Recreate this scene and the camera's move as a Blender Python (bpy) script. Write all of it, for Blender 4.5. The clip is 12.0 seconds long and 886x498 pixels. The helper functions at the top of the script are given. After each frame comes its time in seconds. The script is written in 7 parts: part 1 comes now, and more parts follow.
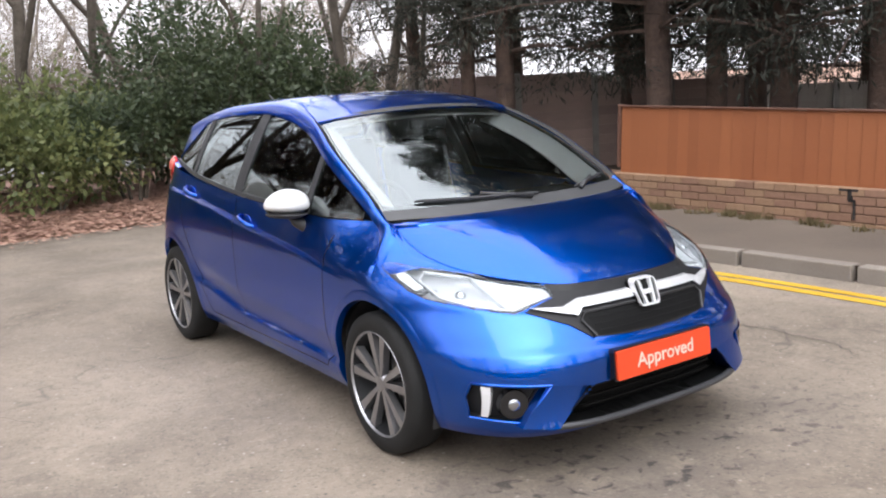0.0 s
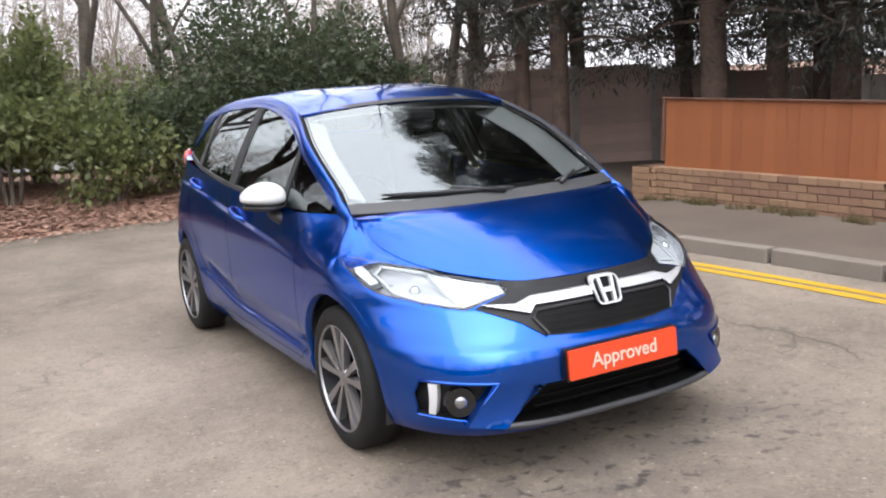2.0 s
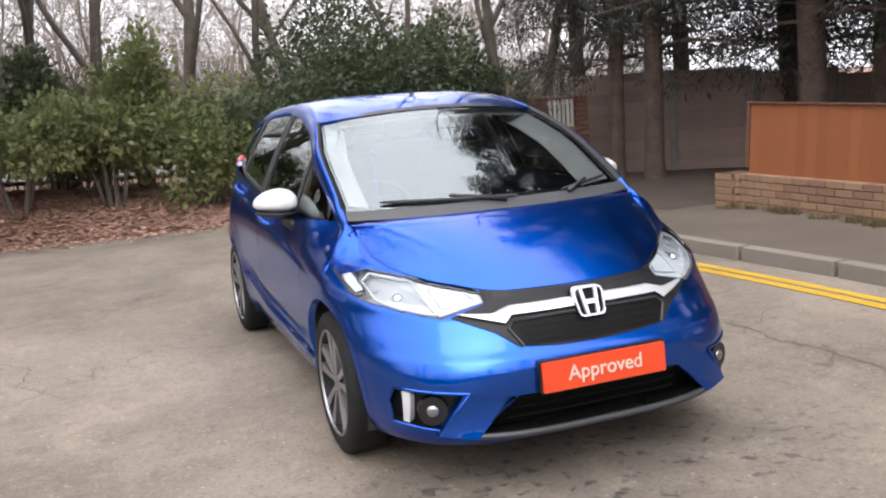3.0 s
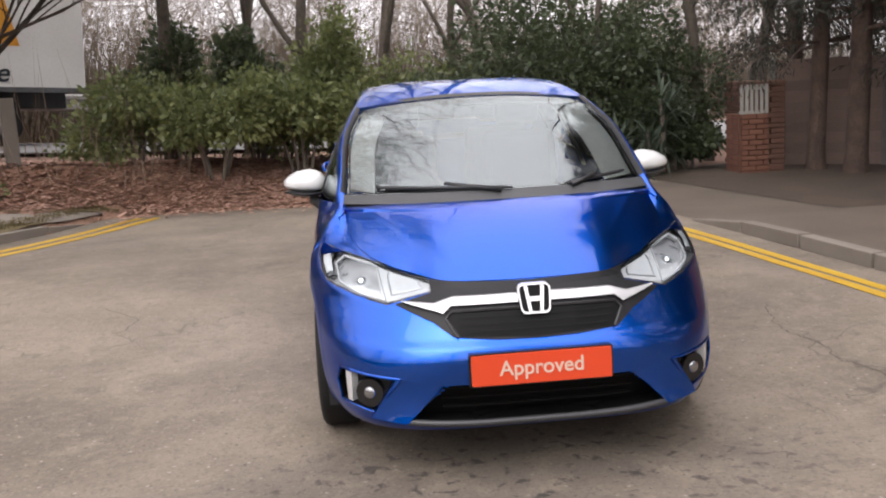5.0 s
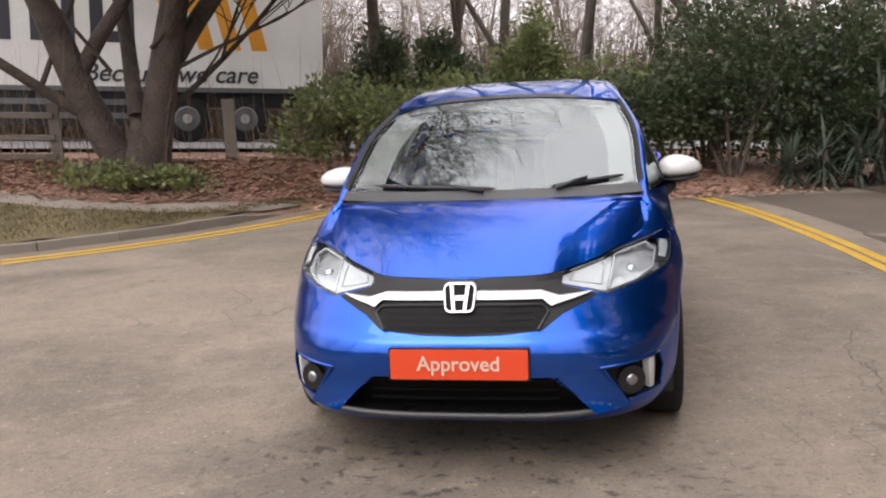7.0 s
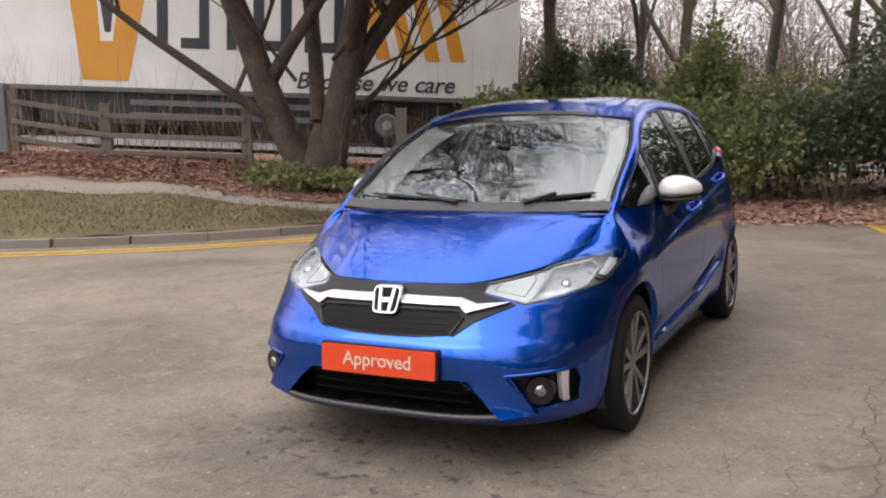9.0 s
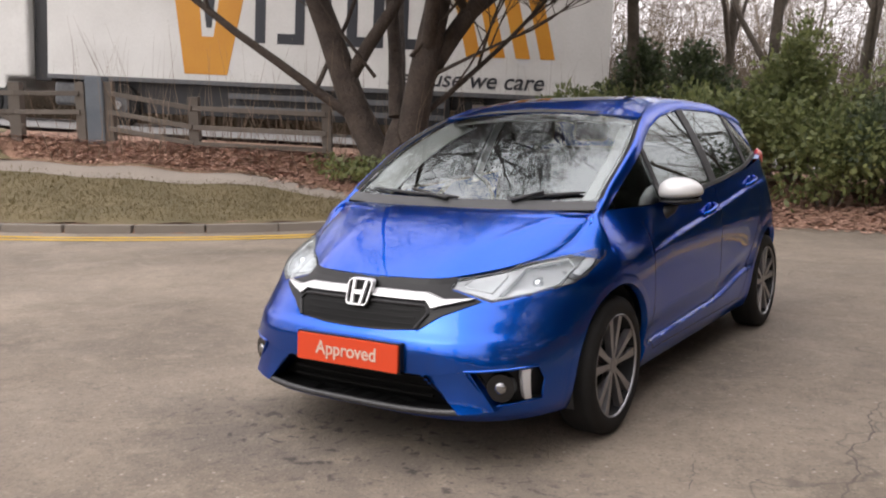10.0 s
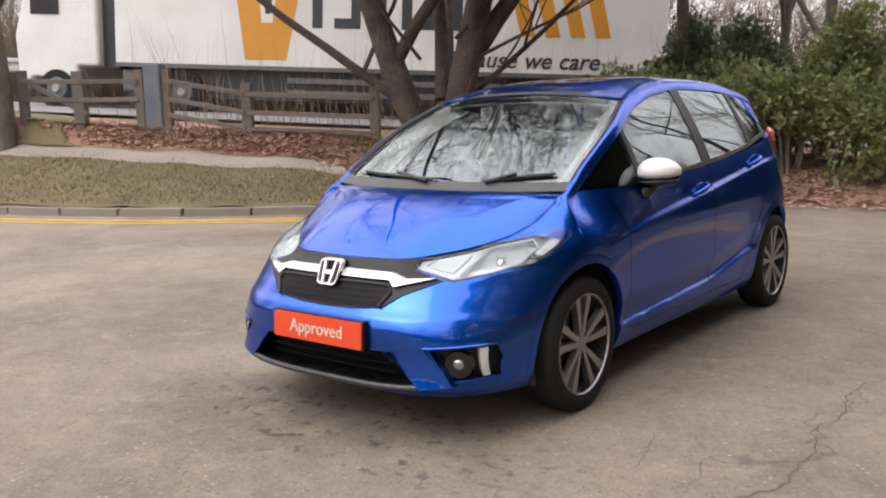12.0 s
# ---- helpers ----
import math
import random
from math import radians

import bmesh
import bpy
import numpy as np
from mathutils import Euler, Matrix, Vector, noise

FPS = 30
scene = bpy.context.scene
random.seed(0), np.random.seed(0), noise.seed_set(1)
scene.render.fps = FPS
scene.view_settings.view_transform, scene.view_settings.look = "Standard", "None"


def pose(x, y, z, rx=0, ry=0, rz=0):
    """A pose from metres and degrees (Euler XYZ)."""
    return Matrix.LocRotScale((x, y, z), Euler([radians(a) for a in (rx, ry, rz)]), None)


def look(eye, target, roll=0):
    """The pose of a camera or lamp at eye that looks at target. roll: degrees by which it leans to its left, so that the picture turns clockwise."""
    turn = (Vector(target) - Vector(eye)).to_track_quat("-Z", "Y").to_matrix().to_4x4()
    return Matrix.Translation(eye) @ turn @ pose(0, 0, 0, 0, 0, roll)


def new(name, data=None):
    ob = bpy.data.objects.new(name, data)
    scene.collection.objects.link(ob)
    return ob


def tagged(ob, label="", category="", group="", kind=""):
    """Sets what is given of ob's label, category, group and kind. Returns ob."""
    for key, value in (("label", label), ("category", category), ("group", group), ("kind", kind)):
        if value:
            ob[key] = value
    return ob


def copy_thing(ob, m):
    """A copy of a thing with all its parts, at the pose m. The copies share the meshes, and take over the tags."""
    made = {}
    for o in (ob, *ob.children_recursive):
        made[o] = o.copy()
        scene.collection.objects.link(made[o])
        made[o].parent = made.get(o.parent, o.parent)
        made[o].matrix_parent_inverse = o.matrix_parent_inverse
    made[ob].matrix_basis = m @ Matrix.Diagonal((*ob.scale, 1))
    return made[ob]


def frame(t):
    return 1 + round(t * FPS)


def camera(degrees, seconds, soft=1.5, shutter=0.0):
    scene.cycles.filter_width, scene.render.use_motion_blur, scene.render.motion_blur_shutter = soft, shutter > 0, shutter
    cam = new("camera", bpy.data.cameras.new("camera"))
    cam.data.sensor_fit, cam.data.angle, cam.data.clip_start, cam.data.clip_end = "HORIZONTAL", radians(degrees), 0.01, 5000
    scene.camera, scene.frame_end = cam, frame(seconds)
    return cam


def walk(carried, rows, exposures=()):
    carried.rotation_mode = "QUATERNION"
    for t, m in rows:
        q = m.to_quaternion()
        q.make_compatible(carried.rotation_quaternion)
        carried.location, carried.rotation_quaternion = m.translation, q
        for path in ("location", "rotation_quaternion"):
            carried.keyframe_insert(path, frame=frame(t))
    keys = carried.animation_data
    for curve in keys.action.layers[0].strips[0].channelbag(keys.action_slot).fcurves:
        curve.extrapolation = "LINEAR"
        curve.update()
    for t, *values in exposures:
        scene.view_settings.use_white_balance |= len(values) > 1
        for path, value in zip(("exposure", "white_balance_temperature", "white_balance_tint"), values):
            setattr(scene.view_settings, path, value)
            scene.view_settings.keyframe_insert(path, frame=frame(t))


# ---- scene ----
cam = camera(51.1, 12.0, soft=2.05)
PATH = [
    (0, (-2.614, -4.504, 1.524), (-1.544, -2.852, 1.174), -3.4),
    (0.5, (-2.606, -4.503, 1.523), (-1.54, -2.847, 1.173), -3.5),
    (1, (-2.522, -4.542, 1.514), (-1.475, -2.876, 1.156), -3.6),
    (1.5, (-2.334, -4.659, 1.5), (-1.367, -2.945, 1.147), -3.6),
    (2, (-2.161, -4.721, 1.49), (-1.247, -2.977, 1.137), -3.7),
    (2.5, (-1.937, -4.783, 1.492), (-1.126, -2.99, 1.138), -4.4),
    (3, (-1.665, -4.946, 1.469), (-0.992, -3.091, 1.143), -4.1),
    (3.2, (-1.551, -5.027, 1.45), (-0.942, -3.15, 1.123), -3.9),
    (4.8, (-0.699, -5.241, 1.469), (-0.51, -3.278, 1.136), -3.0),
    (5, (-0.595, -5.247, 1.454), (-0.439, -3.283, 1.113), -3.0),
    (5.5, (-0.294, -5.245, 1.43), (-0.266, -3.274, 1.097), -3.3),
    (6, (0.07, -5.308, 1.407), (-0.035, -3.334, 1.101), -4.3),
    (6.5, (0.386, -5.35, 1.414), (0.108, -3.396, 1.092), -3.3),
    (7, (0.676, -5.29, 1.397), (0.256, -3.359, 1.087), -2.9),
    (7.2, (0.795, -5.274, 1.399), (0.332, -3.353, 1.086), -3.1),
    (8.8, (1.728, -5.138, 1.376), (0.909, -3.337, 1.08), -2.0),
    (9, (1.889, -5.117, 1.372), (0.988, -3.352, 1.103), -1.5),
    (9.5, (2.168, -5.026, 1.368), (1.137, -3.333, 1.099), -0.5),
    (10, (2.392, -4.873, 1.361), (1.289, -3.227, 1.09), -0.6),
    (10.5, (2.649, -4.782, 1.355), (1.44, -3.212, 1.083), -0.7),
    (11, (2.778, -4.729, 1.363), (1.544, -3.187, 1.052), -0.3),
    (11.5, (2.806, -4.693, 1.364), (1.562, -3.161, 1.04), -1.1),
    (12, (2.835, -4.694, 1.368), (1.602, -3.15, 1.06), -1.5),
]
EXPOSURE = [(0.0, 1.13, 6150, 8), (2.5, 1.08, 6150, 8), (3.2, 0.92, 6250, 9), (5.0, 0.67, 6500, 11), (7.0, 0.68, 6600, 11), (9.5, 0.60, 6600, 11), (10.5, 0.62, 6600, 10), (12.0, 0.80, 6600, 10)]
walk(cam, [(t, look(eye, target, roll)) for t, eye, target, roll in PATH], EXPOSURE)

from mathutils.bvhtree import BVHTree

# ---- world and sun: a bright overcast winter sky ----
world = bpy.data.worlds.new("overcast_sky")
scene.world = world
world.use_nodes = True
wn = world.node_tree.nodes
wl = world.node_tree.links
sky = wn.new("ShaderNodeTexSky")
sky.sky_type = "NISHITA"
sky.sun_disc = False
sky.sun_elevation = radians(42)
sky.sun_rotation = radians(200)
sky.dust_density = 4.0
grey = wn.new("ShaderNodeHueSaturation")
grey.inputs["Saturation"].default_value = 0.15
wl.new(sky.outputs["Color"], grey.inputs["Color"])
# cloud cover: paler, and brighter towards the zenith as an overcast sky is
cloud = wn.new("ShaderNodeMix")
cloud.data_type = "RGBA"
cloud.inputs["Factor"].default_value = 0.8
cloud.inputs["B"].default_value = (8.6, 8.2, 8.5, 1)
wl.new(grey.outputs["Color"], cloud.inputs["A"])
where = wn.new("ShaderNodeTexCoord")
apart = wn.new("ShaderNodeSeparateXYZ")
rise = wn.new("ShaderNodeMapRange")
rise.inputs["From Min"].default_value, rise.inputs["From Max"].default_value = 0.0, 1.0
rise.inputs["To Min"].default_value, rise.inputs["To Max"].default_value = 0.92, 1.75
glow = wn.new("ShaderNodeVectorMath")
glow.operation = "SCALE"
wl.new(where.outputs["Generated"], apart.inputs[0])
wl.new(apart.outputs["Z"], rise.inputs["Value"])
wl.new(cloud.outputs["Result"], glow.inputs[0])
wl.new(rise.outputs[0], glow.inputs["Scale"])
wl.new(glow.outputs[0], wn["Background"].inputs["Color"])
wn["Background"].inputs["Strength"].default_value = 0.15
sun = new("sun", bpy.data.lights.new("sun", "SUN"))
sun.data.energy = 0.6
sun.data.angle = radians(40)
sun.data.color = (1.0, 0.96, 0.9)
sun.matrix_world = look((0, 0, 20), (4.5, 9.5, 8.0))


# ---- materials ----
def material(name, c1, c2=None, rough=0.6, metal=0.0, scale=6.0, fine=60.0, bump=0.1, depth=0.01, coat=0.0, piece=0.0, spec=0.5, rough_var=0.1, island=False, coat_ior=1.5, edge=(1, 1, 1)):
    """A two-scale noise material: c1 and c2 mixed by large stains and fine grain, with relief."""
    m = bpy.data.materials.new(name)
    m.use_nodes = True
    n, l = m.node_tree.nodes, m.node_tree.links
    b = n["Principled BSDF"]
    co = n.new("ShaderNodeTexCoord")
    big, small = n.new("ShaderNodeTexNoise"), n.new("ShaderNodeTexNoise")
    big.inputs["Scale"].default_value, small.inputs["Scale"].default_value = scale, fine
    big.inputs["Detail"].default_value, small.inputs["Detail"].default_value = 6, 4
    for t in (big, small):
        l.new(co.outputs["Object"], t.inputs["Vector"])
    mix = n.new("ShaderNodeMix")
    mix.data_type = "RGBA"
    add = n.new("ShaderNodeMath")
    add.operation = "MULTIPLY_ADD"
    l.new(small.outputs["Fac"], add.inputs[0])
    add.inputs[1].default_value = 0.45
    l.new(big.outputs["Fac"], add.inputs[2])
    ramp = n.new("ShaderNodeMapRange")
    ramp.inputs["From Min"].default_value, ramp.inputs["From Max"].default_value = 0.45, 1.0
    l.new(add.outputs[0], ramp.inputs["Value"])
    last = ramp.outputs[0]
    if piece:
        if island:
            geo = n.new("ShaderNodeNewGeometry")
            rnd = geo.outputs["Random Per Island"]
        else:
            rnd = n.new("ShaderNodeObjectInfo").outputs["Random"]
        pm = n.new("ShaderNodeMix")
        pm.inputs["Factor"].default_value = piece
        l.new(last, pm.inputs["A"])
        l.new(rnd, pm.inputs["B"])
        last = pm.outputs["Result"]
    l.new(last, mix.inputs["Factor"])
    mix.inputs["A"].default_value = (*c1, 1)
    mix.inputs["B"].default_value = (*(c2 or c1), 1)
    l.new(mix.outputs["Result"], b.inputs["Base Color"])
    rr = n.new("ShaderNodeMapRange")
    rr.inputs["To Min"].default_value, rr.inputs["To Max"].default_value = max(0.0, rough - rough_var), min(1.0, rough + rough_var)
    l.new(big.outputs["Fac"], rr.inputs["Value"])
    l.new(rr.outputs[0], b.inputs["Roughness"])
    b.inputs["Metallic"].default_value = metal
    b.inputs["Specular IOR Level"].default_value = spec
    b.inputs["Specular Tint"].default_value = (*edge, 1)
    b.inputs["Coat Weight"].default_value = coat
    b.inputs["Coat Roughness"].default_value = 0.015
    b.inputs["Coat IOR"].default_value = coat_ior
    if bump:
        bp = n.new("ShaderNodeBump")
        bp.inputs["Strength"].default_value, bp.inputs["Distance"].default_value = bump, depth
        l.new(small.outputs["Fac"], bp.inputs["Height"])
        l.new(bp.outputs[0], b.inputs["Normal"])
    return m


def plain(name, colour, rough=0.4, metal=0.0, coat=0.0, spec=0.5):
    m = bpy.data.materials.new(name)
    m.use_nodes = True
    b = m.node_tree.nodes["Principled BSDF"]
    b.inputs["Base Color"].default_value = (*colour, 1)
    b.inputs["Roughness"].default_value, b.inputs["Metallic"].default_value = rough, metal
    b.inputs["Coat Weight"].default_value, b.inputs["Coat Roughness"].default_value = coat, 0.03
    b.inputs["Specular IOR Level"].default_value = spec
    return m


def glass(name, tint, ior=1.5, rough=0.0):
    """A thin pane: clear tinted glass whose gloss follows Fresnel."""
    m = bpy.data.materials.new(name)
    m.use_nodes = True
    n, l = m.node_tree.nodes, m.node_tree.links
    n.remove(n["Principled BSDF"])
    tr, gl, fr, mx = (n.new("ShaderNode" + k) for k in ("BsdfTransparent", "BsdfGlossy", "Fresnel", "MixShader"))
    tr.inputs["Color"].default_value = (*tint, 1)
    gl.inputs["Roughness"].default_value = rough
    gl.inputs["Color"].default_value = (0.92, 1.0, 1.0, 1)
    fr.inputs["IOR"].default_value = ior
    l.new(fr.outputs[0], mx.inputs[0])
    l.new(tr.outputs[0], mx.inputs[1])
    l.new(gl.outputs[0], mx.inputs[2])
    l.new(mx.outputs[0], n["Material Output"].inputs["Surface"])
    return m


# ---- geometry helpers ----
def obj(name, bm, mat, parent=None, label="", smooth=False):
    me = bpy.data.meshes.new(name)
    bm.normal_update()
    if smooth:
        for e in bm.edges:
            if len(e.link_faces) == 2 and e.calc_face_angle(0.0) > 0.9:
                e.smooth = False
    bm.to_mesh(me)
    bm.free()
    if smooth:
        me.polygons.foreach_set("use_smooth", [True] * len(me.polygons))
    for one in mat if isinstance(mat, (list, tuple)) else (mat,):
        me.materials.append(one)
    ob = new(name, me)
    if parent is not None:
        ob.parent = parent
    if label:
        ob["label"] = label
    return ob


def part(name, bm, mat, parent, label="", smooth=False):
    return obj(name, bm, mat, parent, label, smooth)


def thing(name, label, category, group="", kind="", at=(0, 0, 0)):
    e = new(name)
    e.empty_display_size = 0.2
    e.location = at
    return tagged(e, label, category, group, kind)


def box(bm, x0, x1, y0, y1, z0, z1, bevel=0.0, m=None):
    r = bmesh.ops.create_cube(bm, size=1)
    vs = r["verts"]
    bmesh.ops.scale(bm, vec=(x1 - x0, y1 - y0, z1 - z0), verts=vs)
    bmesh.ops.translate(bm, vec=((x0 + x1) / 2, (y0 + y1) / 2, (z0 + z1) / 2), verts=vs)
    if m is not None:
        bmesh.ops.transform(bm, matrix=m, verts=vs)
    if bevel:
        es = list({e for v in vs for e in v.link_edges})
        bmesh.ops.bevel(bm, geom=es, offset=bevel, segments=2, affect="EDGES", profile=0.5)
    return bm


def boxed(*a, **k):
    return box(bmesh.new(), *a, **k)


def grid(f, nu, nv, closed=False):
    """A sheet of quads through f(u, v), u and v from 0 to 1."""
    bm = bmesh.new()
    rows = [[bm.verts.new(f(i / nu, j / nv)) for j in range(nv + 1)] for i in range(nu + (0 if closed else 1))]
    for i in range(nu):
        a, b = rows[i], rows[(i + 1) % len(rows)]
        for j in range(nv):
            try:
                bm.faces.new((a[j], b[j], b[j + 1], a[j + 1]))
            except ValueError:
                pass
    return bm


def thick(bm, t):
    """Gives an open sheet the thickness t, away from its normals."""
    bm.normal_update()
    old = {v: (v.co.copy(), v.normal.copy()) for v in bm.verts}
    bmesh.ops.extrude_face_region(bm, geom=bm.faces[:])
    for v, (c, nrm) in old.items():
        v.co = c - nrm * t
    bmesh.ops.recalc_face_normals(bm, faces=bm.faces[:])
    return bm


def tube(bm, pts, radii, sides=8, cap=True):
    """A round tube through pts with a radius at each."""
    rings = []
    n = len(pts)
    pts = [Vector(p) for p in pts]
    side = None
    for i, p in enumerate(pts):
        d = (pts[min(i + 1, n - 1)] - pts[max(i - 1, 0)]).normalized()
        if side is None:
            side = d.orthogonal().normalized()
        else:
            side = (side - d * side.dot(d)).normalized()
        up = d.cross(side)
        r = radii[i] if isinstance(radii, (list, tuple)) else radii
        rings.append([bm.verts.new(p + (side * math.cos(2 * math.pi * k / sides) + up * math.sin(2 * math.pi * k / sides)) * r) for k in range(sides)])
    for a, b in zip(rings, rings[1:]):
        for k in range(sides):
            bm.faces.new((a[k], a[(k + 1) % sides], b[(k + 1) % sides], b[k]))
    if cap:
        bm.faces.new(rings[0][::-1])
        bm.faces.new(rings[-1])
    return bm


def spline(*knots):
    """A smooth curve through (t, value) knots that does not overshoot."""
    ts = [k[0] for k in knots]
    vs = [k[1] for k in knots]
    n = len(ts)
    sl = [(vs[i + 1] - vs[i]) / (ts[i + 1] - ts[i]) for i in range(n - 1)]
    tan = [sl[0]] + [0.0 if sl[i - 1] * sl[i] <= 0 else 2 * sl[i - 1] * sl[i] / (sl[i - 1] + sl[i]) for i in range(1, n - 1)] + [sl[-1]]

    def f(t):
        if t <= ts[0]:
            return vs[0]
        if t >= ts[-1]:
            return vs[-1]
        i = next(k for k in range(n - 1) if t <= ts[k + 1])
        h = ts[i + 1] - ts[i]
        u = (t - ts[i]) / h
        return ((2 * u**3 - 3 * u**2 + 1) * vs[i] + (u**3 - 2 * u**2 + u) * h * tan[i] + (3 * u**2 - 2 * u**3) * vs[i + 1] + (u**3 - u**2) * h * tan[i + 1])

    return f


def sstep(a, b, x):
    u = min(1.0, max(0.0, (x - a) / (b - a)))
    return u * u * (3 - 2 * u)

CAR_BLUE = material("blue_metallic_paint", (0.0001, 0.064, 0.39), (0.0002, 0.078, 0.46), rough=0.28, metal=0.97, scale=900, fine=2500, bump=0.0, coat=1.0, rough_var=0.02, coat_ior=1.46, spec=0.1, edge=(0.10, 0.45, 1.0))
BLACK_TRIM = material("black_textured_plastic", (0.014, 0.014, 0.015), (0.026, 0.026, 0.028), rough=0.5, scale=20, fine=700, bump=0.15, depth=0.001)
COWL_GREY = material("faded_grey_plastic", (0.0300, 0.0307, 0.0323), (0.0488, 0.0495, 0.0510), rough=0.5, scale=12, fine=500, bump=0.15, depth=0.001)
GRILLE_BLACK = material("satin_black_grille", (0.008, 0.008, 0.009), (0.014, 0.014, 0.015), rough=0.45, scale=20, fine=700, bump=0.1, depth=0.001, spec=0.25)
# near-black: the shade inside grille, intake and bonnet gap is in the colour
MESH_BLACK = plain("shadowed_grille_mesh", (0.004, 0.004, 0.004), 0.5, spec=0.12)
LIP_GREY = plain("dark_grey_lip", (0.032, 0.032, 0.035), 0.4)
GLOSS_BLACK = plain("gloss_black_plastic", (0.008, 0.008, 0.009), 0.15)
TYRE = material("tyre_rubber", (0.006, 0.006, 0.006), (0.015, 0.0145, 0.014), spec=0.25, rough=0.75, scale=8, fine=150, bump=0.2, depth=0.002)
ALLOY = material("machined_alloy", (0.27, 0.265, 0.275), (0.37, 0.365, 0.375), rough=0.34, metal=0.9, scale=10, fine=300, bump=0.0)
DARK_ALLOY = material("dark_alloy", (0.005, 0.005, 0.0055), (0.011, 0.011, 0.012), rough=0.6, spec=0.2, metal=0.0, scale=10, fine=200, bump=0.0)
STEEL = material("brake_steel", (0.25, 0.24, 0.23), (0.4, 0.38, 0.36), rough=0.4, metal=0.9, scale=15, fine=200)
BADGE = plain("badge_chrome", (0.66, 0.66, 0.67), 0.3, 0.45)
WING_CHROME = plain("satin_chrome", (0.58, 0.58, 0.59), 0.25, 0.5)
CHROME = plain("chrome", (0.86, 0.86, 0.88), 0.08, 1.0)
WHITE_CAP = material("white_gloss_paint", (0.52, 0.515, 0.515), (0.58, 0.58, 0.575), rough=0.3, scale=5, fine=200, bump=0.0, coat=0.8)
SCREEN_GLASS = glass("windscreen_glass", (0.90, 0.94, 0.93), 2.4)
SIDE_GLASS = glass("side_glass", (0.60, 0.64, 0.63), 2.1)
DARK_GLASS = glass("privacy_glass", (0.12, 0.13, 0.14), 1.9)
LENS_GLASS = glass("lamp_lens", (0.92, 0.94, 0.95), 1.45)


def tarmac_material():
    """Old surface dressing: pale worn patches, stone chips, hairline cracks, damp oil spots and painted shade by the
    car.
    """
    m = bpy.data.materials.new("worn_tarmac")
    m.use_nodes = True
    n, l = m.node_tree.nodes, m.node_tree.links
    b = n["Principled BSDF"]
    co = n.new("ShaderNodeTexCoord").outputs["Object"]

    def tex(scale, detail=5, rough=0.55, distort=0.0):
        t = n.new("ShaderNodeTexNoise")
        for k, v in (("Scale", scale), ("Detail", detail), ("Roughness", rough), ("Distortion", distort)):
            t.inputs[k].default_value = v
        l.new(co, t.inputs["Vector"])
        return t.outputs["Fac"]

    def ranged(src, a, b_, c=0.0, d=1.0):
        r = n.new("ShaderNodeMapRange")
        for k, v in (("From Min", a), ("From Max", b_), ("To Min", c), ("To Max", d)):
            r.inputs[k].default_value = v
        l.new(src, r.inputs["Value"])
        return r.outputs[0]

    def math_(op, a, b_):
        q = n.new("ShaderNodeMath")
        q.operation = op
        for k, v in enumerate((a, b_)):
            if isinstance(v, (int, float)):
                q.inputs[k].default_value = v
            else:
                l.new(v, q.inputs[k])
        return q.outputs[0]

    def mixed(f, a, b_):
        q = n.new("ShaderNodeMix")
        q.data_type = "RGBA"
        l.new(f, q.inputs["Factor"])
        for k, v in (("A", a), ("B", b_)):
            if isinstance(v, tuple):
                q.inputs[k].default_value = (*v, 1)
            else:
                l.new(v, q.inputs[k])
        return q.outputs["Result"]

    base = mixed(ranged(tex(0.55, 6, 0.6, 0.6), 0.36, 0.64), (0.1213, 0.0972, 0.0739), (0.2200, 0.1799, 0.1388))
    base = mixed(ranged(tex(2.6, 6, 0.65, 1.0), 0.50, 0.78, 0.0, 0.7), base, (0.2480, 0.2049, 0.1585))
    base = mixed(ranged(tex(5.5, 7, 0.7), 0.53, 0.75, 0.0, 0.5), base, (0.0667, 0.0545, 0.0420))
    chips = n.new("ShaderNodeTexVoronoi")
    chips.inputs["Scale"].default_value = 85
    l.new(co, chips.inputs["Vector"])
    grit = n.new("ShaderNodeSeparateColor")
    l.new(chips.outputs["Color"], grit.inputs[0])
    base = mixed(ranged(grit.outputs[0], 0.82, 1.0, 0.0, 0.35), base, (0.2800, 0.2463, 0.1952))
    base = mixed(ranged(grit.outputs[1], 0.76, 1.0, 0.0, 0.42), base, (0.0533, 0.0453, 0.0360))
    # mottled wear, and pale flints standing out of the dressing
    base = mixed(ranged(tex(15, 5, 0.65, 0.8), 0.52, 0.72, 0.0, 0.42), base, (0.085, 0.070, 0.054))
    base = mixed(ranged(tex(9, 5, 0.65, 0.6), 0.55, 0.75, 0.0, 0.4), base, (0.265, 0.218, 0.165))
    flint = n.new("ShaderNodeTexVoronoi")
    flint.inputs["Scale"].default_value = 32
    l.new(co, flint.inputs["Vector"])
    pick = n.new("ShaderNodeSeparateColor")
    l.new(flint.outputs["Color"], pick.inputs[0])
    base = mixed(math_("MULTIPLY", ranged(pick.outputs[2], 0.975, 0.985), ranged(flint.outputs["Distance"], 0.16, 0.30, 0.5, 0.0)), base, (0.40, 0.36, 0.31))
    base = mixed(math_("MULTIPLY", ranged(pick.outputs[0], 0.955, 0.975), ranged(flint.outputs["Distance"], 0.2, 0.3, 0.7, 0.0)), base, (0.05, 0.043, 0.036))
    # hairline cracks, broken up
    warp = n.new("ShaderNodeVectorMath")
    warp.operation = "ADD"
    wob = n.new("ShaderNodeTexNoise")
    wob.inputs["Scale"].default_value = 2.2
    l.new(co, wob.inputs["Vector"])
    l.new(co, warp.inputs[0])
    l.new(wob.outputs["Color"], warp.inputs[1])
